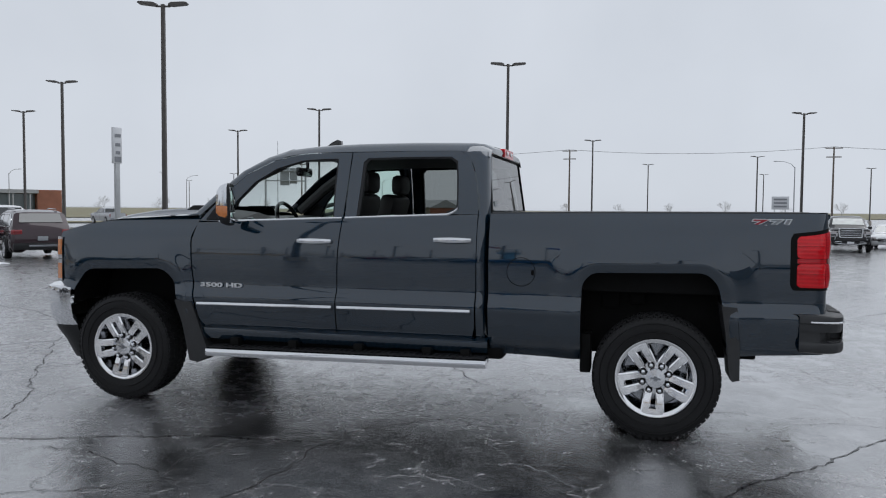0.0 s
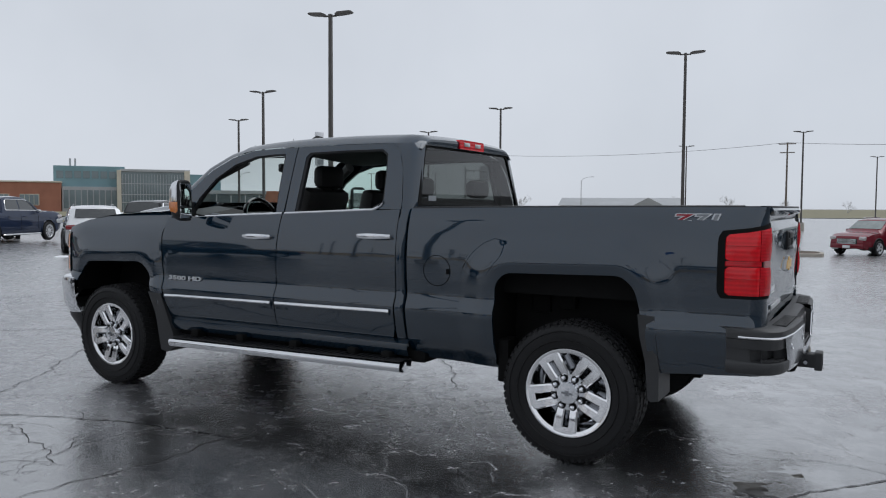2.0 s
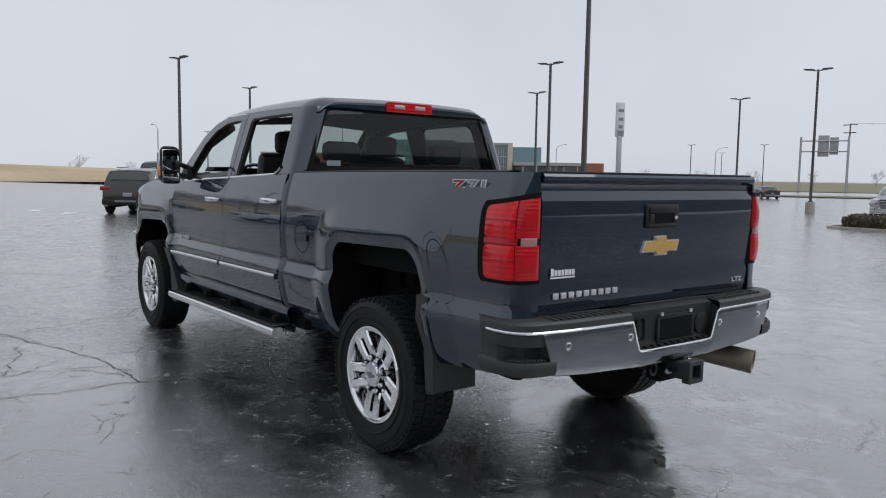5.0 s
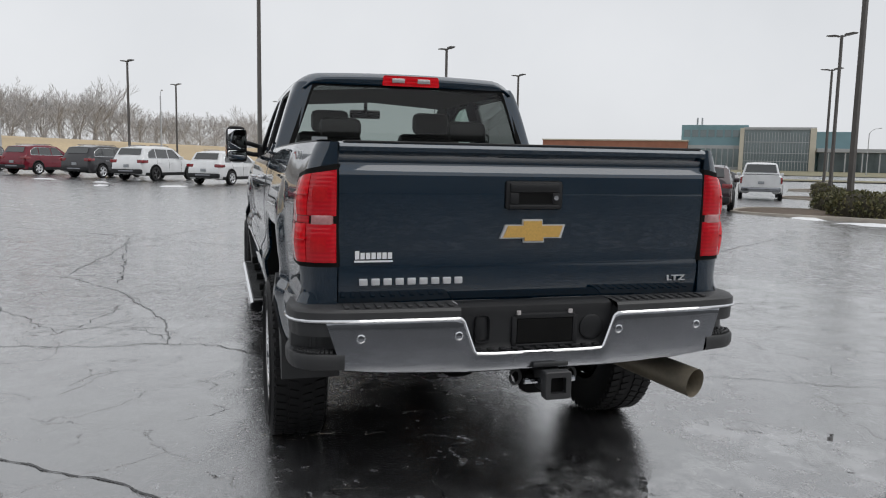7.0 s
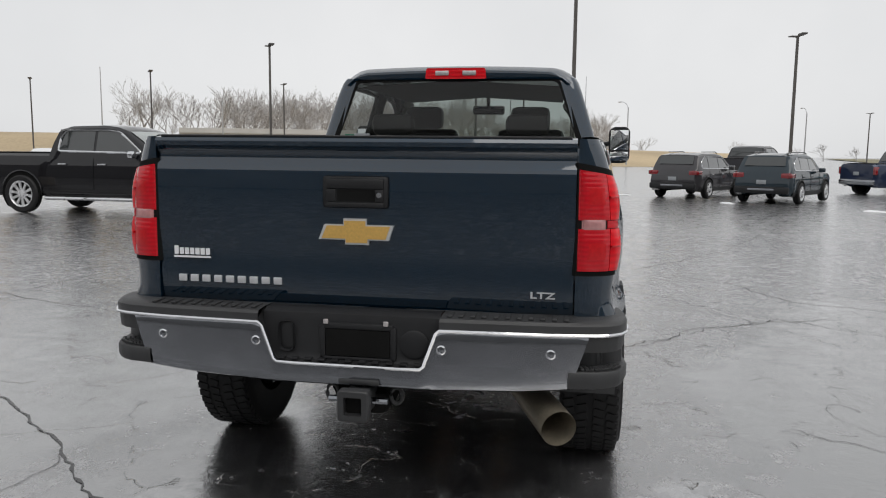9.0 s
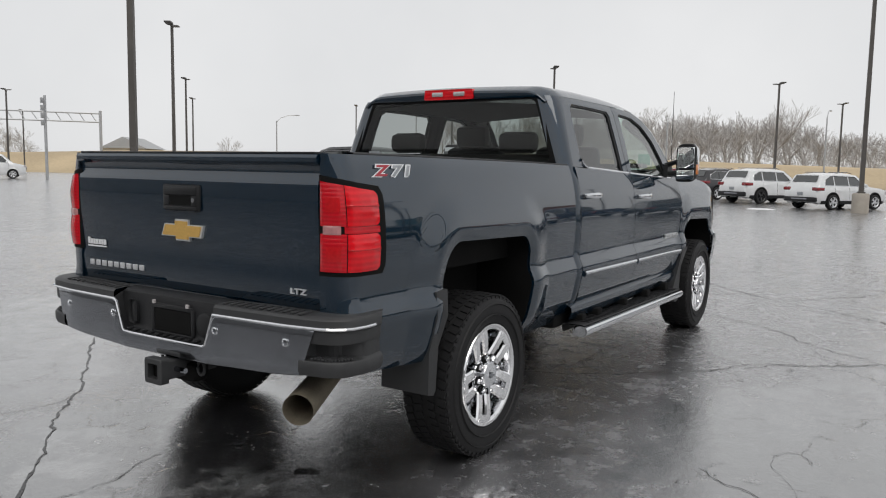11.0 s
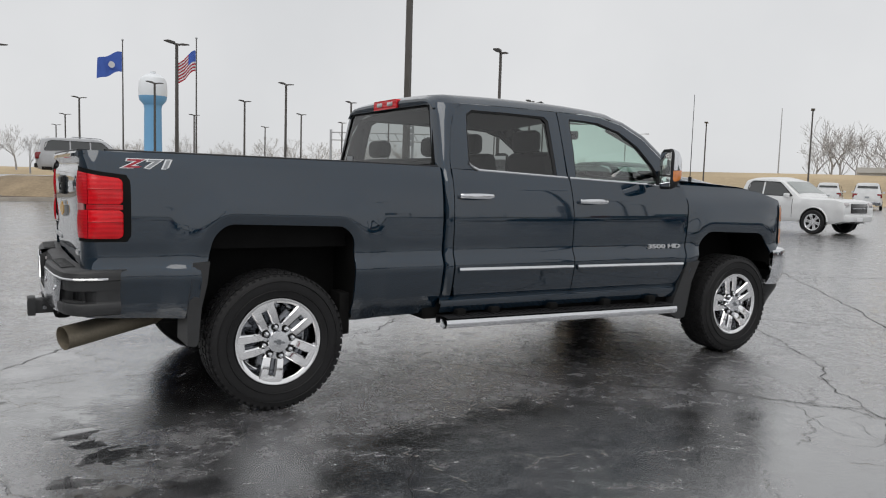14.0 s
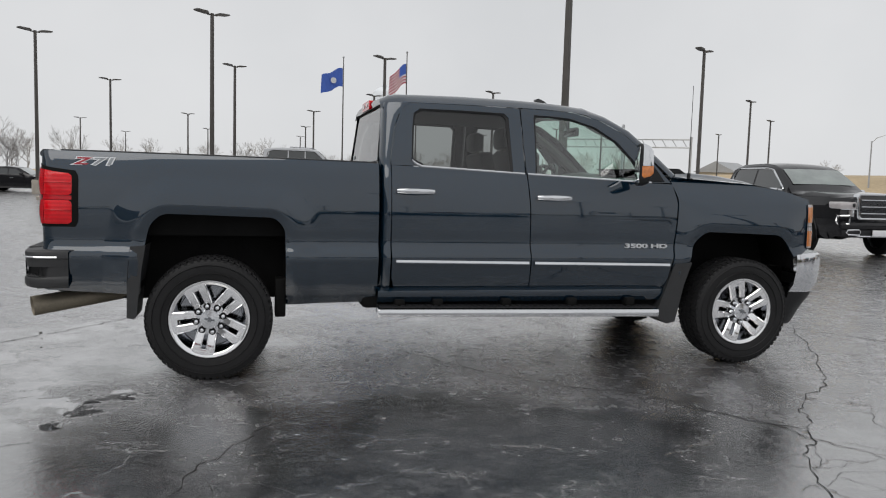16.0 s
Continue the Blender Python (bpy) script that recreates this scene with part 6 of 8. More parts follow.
def build_car(kind, colour, x, y, heading, label, name="", wheel="five", front=False):
    """A parked vehicle whose middle stands at x, y and whose nose points along heading (degrees from +x)."""
    K = KINDS[kind]
    L, W, belt, zb = K["L"], K["W"], K["belt"], K["zb"]
    tx, tz = [p[0] for p in K["top"]], [p[1] for p in K["top"]]
    P = car_paint(colour, COLS[colour])
    cat = {"suv": "car", "bigsuv": "car", "sedan": "car", "pickup": "pickup truck", "midpickup": "pickup truck", "van": "van"}[kind]
    nm = {"suv": "parked_suv", "bigsuv": "parked_suv", "sedan": "parked_sedan", "pickup": "parked_pickup", "midpickup": "parked_pickup", "van": "parked_van"}[kind]
    ob = empty(nm, label, cat, "parked vehicles", m=Matrix.Translation((x, y, gz(x, y))) @ Matrix.Rotation(radians(heading), 4, "Z") @ Matrix.Translation((L / 2, 0, 0)))
    # local: nose at x = 0, tail at x = -L

    def width(s):
        return W * (1 - (0.07 if 'pickup' in kind else 0.15) * max(0, (0.55 - s) / 0.55) ** 2 - 0.10 * max(0, (s - L + 0.4) / 0.4) ** 2)

    def roof_y(s, z):
        t = (z - belt) / 0.70
        return width(s) * (0.955 - 0.20 * max(0, t))

    stations = sorted(set([0.0, 0.03, 0.1, 0.2, 0.35] + [0.5 + 0.2 * i for i in range(int((L - 0.7) / 0.2))] + [L - 0.35, L - 0.2, L - 0.1, L - 0.03, L] + tx))
    rows = []
    for s in stations:
        top, w = interp(s, tx, tz), width(s)
        bl = min(belt, top - 0.02)
        zl = zb + 0.10 * max(0, (0.3 - s) / 0.3) + 0.10 * max(0, (s - L + 0.3) / 0.3)
        half = [(w * 0.6, zl), (w * 0.93, zl + 0.02), (w * 0.985, zl + 0.12), (w, zl + 0.30), (w * 0.99, bl - 0.16), (w * 0.965, bl)]
        if top > belt + 0.12:
            half += [(roof_y(s, belt + 0.4 * (top - belt)), belt + 0.4 * (top - belt)), (roof_y(s, top - 0.07), top - 0.07), (roof_y(s, top) * 0.93, top - 0.015), (w * 0.35, top + 0.012), (0, top + 0.015)]
        else:
            half += [(w * 0.93, bl + (top - bl) * 0.5), (w * 0.88, top - 0.008), (w * 0.7, top + 0.004), (w * 0.35, top + 0.012), (0, top + 0.014)]
        rows.append([(-s, yy, zz) for yy, zz in half] + [(-s, -yy, zz) for yy, zz in half[-2::-1]])
    bm = bmesh.new()
    vv = grid(bm, rows)
    bm.faces.new(vv[0]), bm.faces.new(vv[-1][::-1])
    bmesh.ops.recalc_face_normals(bm, faces=bm.faces)
    part("body", bm, P, ob, angle=30)
    if kind in ("pickup", "midpickup"):
        bm = bmesh.new()
        box(bm, (-(K["cab"][1] + L) / 2 - 0.02, 0, tz[-2] + 0.012), (L - K["cab"][1] - 0.16, 2 * W * 0.84, 0.012), 0)
        part("bed_cover", bm, M["black"], ob)
    # windows
    for side in (-1, 1):
        poly = K["side"]
        cuts = [poly[0][0]] + list(K["pil"]) + [poly[-1][0] + 0.001]

        def ztop(s):
            return interp(s, [p[0] for p in poly[:-1]] + [max(p[0] for p in poly)], [p[1] for p in poly[:-1]] + [poly[-1][1]])

        hi = max(p[0] for p in poly)
        cuts[-1] = hi
        for a, b in zip(cuts, cuts[1:]):
            a2, b2 = a + (0.03 if a != cuts[0] else 0), b - (0.03 if b != cuts[-1] else 0)
            bm = bmesh.new()
            ss = [a2 + (b2 - a2) * i / 6 for i in range(7)]
            zl = [poly[0][1] + (poly[-1][1] - poly[0][1]) * (s - cuts[0]) / (hi - cuts[0]) for s in ss]
            grid(bm, [[(-s, side * (roof_y(s, z) + 0.006), z) for s, z in zip(ss, zl)], [(-s, side * (roof_y(s, (z + max(ztop(s), z)) / 2) + 0.008), (z + max(ztop(s), z)) / 2) for s, z in zip(ss, zl)], [(-s, side * (roof_y(s, max(ztop(s), z)) + 0.004), max(ztop(s), z)) for s, z in zip(ss, zl)]])
            part("side_window", bm, CAR_GLASS, ob)
        # bright trim round the windows
        bm = bmesh.new()
        ring = [(p[0], p[1]) for p in poly]
        ring = rounded(ring, 0.07, 3)
        tube(bm, [(-s, side * (roof_y(s, z) + 0.010), z) for s, z in resample(ring + ring[:1], 0.15)], 0.022 if wheel == "ten" else 0.014, 5, False)
        part("window_trim", bm, M["chrome"] if wheel == "ten" or kind == "suv" else M["gloss_black"], ob)
        # mirror
        s0 = poly[0][0] + 0.12
        bm = boxes(((-s0, side * (W + 0.10), belt + 0.10), (0.12, 0.20, 0.15), 0.03))
        part("wing_mirror", bm, M["chrome"] if wheel == "ten" else P, ob)
        for hx in [K["pil"][0] - 0.22] + ([K["pil"][1] - 0.22] if len(K["pil"]) > 1 else [poly[-1][0] - 0.15]):
            bm = boxes(((-hx, side * (width(hx) + 0.008), belt - 0.12), (0.20, 0.03, 0.03), 0.008))
            part("door_handle", bm, M["chrome"] if colour in ("black", "charcoal", "maroon") else P, ob)
        # door gaps
        for s in (poly[0][0] - 0.02,) + tuple(K["pil"]):
            bm = bmesh.new()
            tube(bm, [(-s, side * (width(s) * (0.985 if z < 0.5 else 1.0 if z < belt - 0.1 else 0.966) + 0.001), z) for z in (zb + 0.16, zb + 0.32, belt - 0.16, belt)], 0.006, 4, False)
            part("door_gap", bm, M["under"], ob)
        # sill cladding
        bm = bmesh.new()
        grid(bm, [[(-s, side * (width(s) * q + 0.006), z) for q, z in ((0.93, zb + 0.015), (0.985, zb + 0.10), (0.992, zb + 0.17))] for s in [0.25 + (L - 0.5) * i / 14 for i in range(15)]])
        part("sill_cladding", bm, M["black"] if kind in ("suv", "bigsuv") else P, ob)
        if kind == "pickup" and wheel == "ten":
            bm = bmesh.new()
            tube(bm, [(-K["ax"][0] - 0.62, side * (W + 0.03), zb - 0.02), (-K["ax"][0] - 0.70, side * (W + 0.06), zb - 0.02), (-K["cab"][1] + 0.02, side * (W + 0.06), zb - 0.02), (-K["cab"][1] - 0.06, side * (W + 0.02), zb - 0.02)], 0.042, 8)
            part("running_board", bm, M["chrome"], ob, "chrome running board")
        # wheels
        for s in K["ax"]:
            r = K["r"]
            # lip round the wheel opening
            bm = bmesh.new()
            tube(bm, [(-s + (r + 0.075) * math.cos(a), side * (width(s) + 0.002), r + 0.02 + (r + 0.075) * math.sin(a)) for a in [radians(-12 + 204 * k / 16) for k in range(17)]], 0.024, 6, False)
            part("wheel_lip", bm, M["black"] if kind == "suv" else P, ob)
            bm = bmesh.new()
            lathe(bm, [(0.001, 0.0), (r + 0.055, 0.0), (r + 0.055, -0.02)], 28)
            bm.transform(Matrix.Translation((-s, side * (width(s) + 0.007), r + 0.02)))
            for v in bm.verts:
                v.co.z = max(v.co.z, 0.12)
            part("wheel_arch", bm, M["under"], ob)
            wh = new("wheel")
            wh.parent = ob
            wh.matrix_local = Matrix.Translation((-s, side * (width(s) - 0.045), r)) @ Matrix.Rotation(0 if side == -1 else math.pi, 4, "Z")
            for pn, me in zip(("tyre", "rim", "wheel_well"), car_wheel_meshes(r, wheel)):
                o = new(pn, me)
                o.parent = wh
        # tail lamp
        bm = bmesh.new()
        zt = belt - (0.02 if kind in ("suv", "bigsuv") else 0.04)
        hh = 0.17 if kind == "suv" else 0.34
        if kind == "sedan":
            zt, hh = 0.95, 0.18
        dep = 0.42 if kind == "suv" else 0.12
        ys = W * 0.90
        box(bm, (-L + 0.13, side * (ys - 0.10), zt - hh / 2 + 0.04), (0.22, 0.30, hh), 0.03)
        box(bm, (-L + dep / 2, side * (width(L - 0.2) - 0.03), zt - hh / 2 + 0.04), (dep + 0.05, 0.10, hh * 0.9), 0.03)
        part("tail_lamp", bm, M["dark_red"], ob, "red tail lamp")
        # headlamp
        bm = bmesh.new()
        zf = tz[1] - 0.08
        if kind == "pickup":
            box(bm, (-0.11, side * W * 0.78, 1.060), (0.34, W * 0.38, 0.15), 0.03)
            box(bm, (0.0, side * W * 0.67, 0.935), (0.10, 0.09, 0.18), 0.02)
        else:
            box(bm, (-0.15, side * W * 0.74, zf if "pickup" not in kind else zf - 0.03), (0.30, W * 0.30, 0.17), 0.03)
        lamp = part("headlamp", bm, M["clear_lens"], ob, "clear headlamp")
        if kind == "pickup":
            for k in range(3):
                bm = boxes(((0.064 - 0.02 * k, side * W * (0.66 + 0.10 * k), 1.065), (0.02, 0.062, 0.085), 0.01))
                part("lamp_unit", bm, M["gloss_black"], lamp)
            bm = boxes(((0.066, side * W * 0.77, 0.985), (0.02, W * 0.36, 0.018), 0.006), ((0.056, side * W * 0.67, 0.90), (0.02, 0.03, 0.13), 0.006))
            part("lamp_strip", bm, M["chrome"], lamp)
    # windscreen and rear glass, laid just over the body
    c0 = K["cab"][0] + 0.10
    c1 = next(a[0] for a, b in zip(K["top"], K["top"][1:]) if a[0] > c0 + 0.1 and b[1] - a[1] < 0.45 * (b[0] - a[0]))

    def pane(sa, sb, lift, nmn):
        bm2 = bmesh.new()
        rr = []
        for i in range(5):
            s = sa + (sb - sa) * i / 4
            z = interp(s, tx, tz)
            w = roof_y(s, z) * 0.90
            rr.append([(-s, w * u, z + 0.016 + lift - 0.012 * u * u) for u in (-1, -0.5, 0, 0.5, 1)])
        grid(bm2, rr)
        part(nmn, bm2, CAR_SCREEN, ob)

    pane(c0, c1 - 0.06, 0.006, "windscreen")
    rear_pts = [p for p in K["top"] if p[0] <= K["cab"][1] + 0.02 and p[0] > 2.8]
    bm = bmesh.new()
    sa, sb = rear_pts[-2][0] if kind in ("pickup", "midpickup") else rear_pts[-1][0], K["cab"][1] - 0.03
    if kind in ("suv", "bigsuv", "van"):
        sa = [p[0] for p in K["top"]][-3] + 0.03
        sb = sa + 0.68 * ([p[0] for p in K["top"]][-2] - 0.04 - sa)
    if kind in ("pickup", "midpickup"):
        sa, sb = [p[0] for p in K["top"] if p[1] > 1.6][-1] + 0.01, K["cab"][1] - 0.02
    rr = []
    for i in range(4):
        s = sa + (sb - sa) * i / 3
        z = interp(s, tx, tz)
        w = roof_y(s, z) * (0.80 if kind == "suv" else 0.88)
        rr.append([(-s - 0.022, w * u, z + 0.014) for u in (-1, -0.4, 0.4, 1)])
    grid(bm, rr)
    part("rear_window", bm, CAR_GLASS, ob)
    # bumpers, plates, grille
    bm = boxes(((-L + 0.02, 0, zb + 0.22), (0.16, W * 1.86, 0.22), 0.05))
    part("rear_bumper", bm, M["black"] if kind in ("suv", "bigsuv") else M["dull_chrome"], ob)
    if kind in ("suv", "bigsuv"):
        bm = boxes(((-L - 0.055, 0, zb + 0.24), (0.03, W * 0.9, 0.07), 0.015))
        part("bumper_trim", bm, M["dull_chrome"], ob)
        bm = bmesh.new()
        for side in (-1, 1):
            tube(bm, [(-2.2, side * W * 0.66, interp(2.2, tx, tz) + 0.03), (-2.4, side * W * 0.66, interp(2.4, tx, tz) + 0.06), (-3.6, side * W * 0.66, interp(3.6, tx, tz) + 0.05)], 0.018, 5)
        part("roof_rail", bm, M["dull_chrome"], ob)
    bm = boxes(((-L - 0.012, 0, belt - 0.28), (0.02, 0.30, 0.14), 0.004))
    part("rear_plate", bm, M["grey_deco"], ob)
    if kind == "pickup":
        bm = boxes(((-0.05, 0, 0.665), (0.20, W * 1.80, 0.15), 0.05))
        part("front_bumper", bm, P, ob)
        bm = boxes(((-0.10, 0, 0.515), (0.22, W * 1.76, 0.18), 0.06))
        part("lower_fascia", bm, M["black"], ob)
        bm = boxes(((0.0, 0, 0.455), (0.06, W * 1.0, 0.035), 0.012))
        part("skid_trim", bm, M["chrome"], ob)
        for side in (-1, 1):
            bm = bmesh.new()
            tube(bm, [(0.015, side * (0.60 + 0.15 * u), 0.53 + 0.055 * v) for u, v in ((-1, -1), (0.8, -0.8), (1, 0), (0.8, 0.8), (-1, 1), (-1.15, 0), (-1, -1))], 0.018, 6, False)
            part("fog_lamp_ring", bm, M["chrome"], ob)
            bm = bmesh.new()
            tube(bm, [(0.055 - 0.09 * (q > 0.9), side * W * q, z) for q, z in ((0.74, 0.86), (0.94, 0.85), (0.97, 0.76), (0.92, 0.69), (0.74, 0.70), (0.74, 0.86))], 0.022, 6, False)
            part("corner_trim", bm, M["chrome"], ob)
    else:
        bm = boxes(((-0.04, 0, zb + 0.20), (0.16, W * 1.72, 0.24), 0.06))
        part("front_bumper", bm, P, ob)
    gh = 0.26 if "pickup" not in kind else 0.30 if kind != "pickup" else 0.46
    bm = boxes(((-0.02, 0, tz[0] - 0.08), (0.10, W * 1.02, gh), 0.03))
    gr = part("grille", bm, M["gloss_black"], ob)
    if kind in ("pickup", "bigsuv"):
        bm = bmesh.new()
        o = rounded([(-W * 0.56, tz[0] - 0.10 - gh / 2), (W * 0.56, tz[0] - 0.10 - gh / 2), (W * 0.60, tz[0] - 0.06 + gh / 2), (-W * 0.60, tz[0] - 0.06 + gh / 2)], 0.06, 3)
        grid(bm, [[(-0.05, a * q, tz[0] - 0.08 + (c - tz[0] + 0.08) * q) for a, c in o] if xx is None else [(xx, a * q, tz[0] - 0.08 + (c - tz[0] + 0.08) * q) for a, c in o] for xx, q in ((None, 1.0), (0.05, 1.0), (0.06, 0.96), (0.05, 0.88), (0.02, 0.87))], True)
        part("grille_surround", bm, M["chrome"], gr)
    if kind == "pickup":
        bm = bmesh.new()
        for i in range(14):
            for sgn in (-1, 1):
                box(bm, (0.038, (i - 6.5) * 0.078, tz[0] - 0.10), (0.012, 0.012, gh * 0.80), 0, Matrix.Rotation(sgn * radians(38), 3, "X"))
        part("grille_mesh", bm, M["dull_chrome"], gr)
    for i in range(5) if kind not in ("pickup", "midpickup") else (0.4, 2, 3.6) if kind == "pickup" else (2,):
        bm = boxes(((0.042, 0, tz[0] - 0.08 + (i - 2) * gh * 0.18), (0.02, W * 0.96, 0.022), 0.006))
        part("grille_bar", bm, M["chrome"], gr)
    bm = boxes(((0.045, 0, zb + 0.16), (0.02, 0.34, 0.12), 0.004))
    part("front_plate", bm, M["white_deco"], ob)
    return ob


CARS = [
    # row of utility vehicles behind the truck's nose, tails towards the truck
    ("suv", "white", -33.2, -1.0, 147, "white compact SUV with wet paint in a row of cars", "five"),
    ("suv", "white", -37.4, -4.4, 147, "white SUV with black wheels in a row of cars", "dark"),
    ("suv", "charcoal", -41.2, -7.3, 147, "charcoal grey SUV with chrome window trim, parked in a row", "five"),
    ("suv", "red", -46.0, -11.3, 147, "dark red SUV with chrome window trim, parked in a row", "five"),
    ("suv", "charcoal", -51.4, -16.4, 342, "charcoal SUV parked nose outwards beside a red SUV", "five"),
    ("suv", "charcoal", -24.4, 4.7, 149, "charcoal compact SUV with red tail lamps, parked in a row", "five"),
    ("suv", "dark_teal", -22.2, 7.0, 149, "grey green compact SUV with red tail lamps in a row", "five"),
    ("suv", "white", -20.8, 11.2, 147, "white small SUV with dark lower cladding, parked in a row", "five"),
    ("suv", "plum", -19.0, 14.6, 143, "dark plum SUV with silver bumper trim, parked in a row", "five"),
    ("pickup", "navy", -31.2, 14.3, 113, "navy blue crew cab pickup with chrome window trim", "ten"),
    ("pickup", "black", -27.4, 19.2, 113, "black crew cab pickup parked behind a white SUV", "ten"),
    ("pickup", "charcoal", -36.5, 9.0, 150, "charcoal pickup with red tail lamps beside other pickups", "five"),
    ("pickup", "white", -37.0, 17.5, 150, "white pickup parked behind a navy pickup", "five"),
    ("pickup", "white", -31.5, 26.5, 143, "white pickup seen from behind near the hedge island", "five"),
    ("sedan", "silver", -40, 27, 150, "silver sedan parked far across the lot", "five"),
    ("suv", "charcoal", -42.5, 12.0, 140, "charcoal SUV parked behind pickups", "five"),
    # beside the truck's passenger side
    ("pickup", "black", -12.4, -9.6, 89, "black crew cab pickup with chrome grille and mirrors", "ten"),
    ("midpickup", "white", -21.6, -11.5, 94, "white midsize pickup with steel wheels", "six"),
    ("pickup", "blue", -5.1, -26.5, 135, "bright blue crew cab pickup with dark grille", "five"),
    ("pickup", "silver", -7.9, -28.9, 135, "silver pickup parked beside a blue pickup", "five"),
    ("pickup", "maroon", -10.6, -31.2, 135, "maroon pickup parked beside a silver pickup", "five"),
    ("bigsuv", "silver", -3.2, -37.5, 178, "large silver SUV with dark windows parked on a low grass mound", "five"),
    ("sedan", "black", 12.8, -43.0, 170, "black sedan parked near bare shrubs", "five"),
    ("suv", "charcoal", 9.0, -46.0, 170, "charcoal SUV parked near bare shrubs", "five"),
    ("suv", "silver", 16.5, -47.0, 170, "silver SUV parked near bare shrubs", "five"),
    ("van", "white", -62.0, -36.0, 210, "white passenger van parked before the grass bank", "six"),
    ("van", "white", -58.5, -30.5, 210, "white passenger van parked before the grass bank", "six"),
    ("van", "white", -30.2, -63.4, 150, "white box van parked far across the lot", "six"),
    ("sedan", "white", -50, -40, 200, "white sedan parked far across the lot", "five"),
    ("suv", "blue", -44.0, -27.0, 210, "blue SUV parked far across the lot", "five"),
    ("suv", "silver", -47.5, -30.5, 210, "silver SUV parked far across the lot", "five"),
    ("midpickup", "white", -55.0, -24.0, 180, "white pickup parked far beside light poles", "five"),
    # rows across the lane on the driver's far side
    ("pickup", "silver", -14.4, 39.5, 285, "silver and black pickup facing the lane behind a hedge", "five"),
    ("sedan", "black", -11.6, 41.0, 285, "black sedan facing the lane behind a hedge", "five"),
    ("suv", "navy", -8.6, 42.2, 200, "navy blue SUV parked behind a hedge", "five"),
    ("suv", "charcoal", -11.0, 46.0, 285, "charcoal SUV parked in the second row", "five"),
    ("suv", "grey_green", -4.5, 43.0, 285, "grey green SUV facing the lane", "five"),
    ("suv", "maroon", 1.4, 36.0, 240, "maroon SUV with chrome grille, parked facing the lane", "five"),
    ("pickup", "dark_teal", 4.6, 37.2, 245, "dark grey pickup parked beside a maroon SUV", "five"),
    ("suv", "silver", 7.2, 41.5, 250, "silver SUV parked behind a dark pickup", "five"),
    ("pickup", "black", 11.2, 42.0, 262, "black pickup in a row of parked cars", "five"),
    ("sedan", "white", 14.5, 45.5, 250, "white sedan in a row of parked cars", "five"),
    ("sedan", "navy", 18.0, 47.0, 250, "dark blue sedan in a row of parked cars", "five"),
    ("suv", "charcoal", 14.0, 52.0, 250, "charcoal SUV in the second row of parked cars", "five"),
    ("suv", "silver", 19.5, 54.0, 250, "silver SUV in the second row of parked cars", "five"),
    ("suv", "white", -16.0, 47.0, 285, "white SUV in the second row of parked cars", "five"),
    ("pickup", "silver", -62, 74, 150, "silver pickup parked far off by the road", "five"),
    ("sedan", "white", -50, 78, 140, "white sedan parked far off by the road", "five"),
    ("sedan", "black", -46, 80, 140, "black sedan parked far off by the road", "five"),
    ("suv", "silver", -56, 84, 140, "silver SUV parked far off by the road", "five"),
]
for kind, colour, x, y, hd, lab, wst in CARS:
    car = build_car(kind, colour, x, y, hd, lab, wheel=wst)
    if "compact" in lab or "small" in lab or colour == "plum":
        car.matrix_world = car.matrix_world @ Matrix.Diagonal((0.93, 0.93, 0.90, 1.0))
    if kind == "bigsuv":
        car.matrix_world = Matrix.Translation((0, 0, 0.95)) @ car.matrix_world


# ---- planting ----
def leaf_mat(name, a, b):
    m = mat(name, a, 0.65, 0, var=0.2, scale=5, bscale=50)
    n, l = m.node_tree.nodes, m.node_tree.links
    geo, mix = n.new("ShaderNodeNewGeometry"), n.new("ShaderNodeMixRGB")
    mix.inputs[1].default_value, mix.inputs[2].default_value = (*a, 1), (*b, 1)
    l.new(geo.outputs["Random Per Island"], mix.inputs[0])
    l.new(mix.outputs[0], n["Principled BSDF"].inputs["Base Color"])
    return m


M["hedge"] = leaf_mat("hedge_leaves", (0.045, 0.052, 0.018), (0.13, 0.115, 0.045))
M["hedge_core"] = mat("hedge_shadow_twigs", (0.035, 0.030, 0.018), 0.9, 0, var=0.4, scale=9, bump=0.6)
M["mulch"] = mat("mulch_bed", (0.10, 0.075, 0.055), 0.95, 0, var=0.5, scale=12, bump=0.8, bscale=30)
# bark is paled: its colour carries the haze of distance
M["bark"] = mat("hazed_bark", (0.36, 0.35, 0.345), 0.9, 0, var=0.3, scale=2)
M["dry_grass"] = mat("dry_tan_grass", (0.40, 0.315, 0.20), 0.95, 0, var=0.30, scale=0.06, bump=0.6, bscale=3.0)
M["mound_grass"] = mat("brown_mound_grass", (0.26, 0.20, 0.13), 0.95, 0, var=0.35, scale=0.8, bump=0.6, bscale=8.0)
bm = bmesh.new()
lathe(bm, [(6.6, -0.02), (5.6, 0.35), (4.4, 0.85), (3.8, 0.945), (0.01, 0.95)], 28, "z", (-3.2, -37.5, 0))
tagged(part("grass_mound", bm, M["mound_grass"]), "low mound of brown winter grass in the lot", "mound", kind="structure")
M["green_grass"] = mat("winter_lawn", (0.19, 0.175, 0.11), 0.95, 0, var=0.3, scale=0.2, bump=0.6, bscale=5)


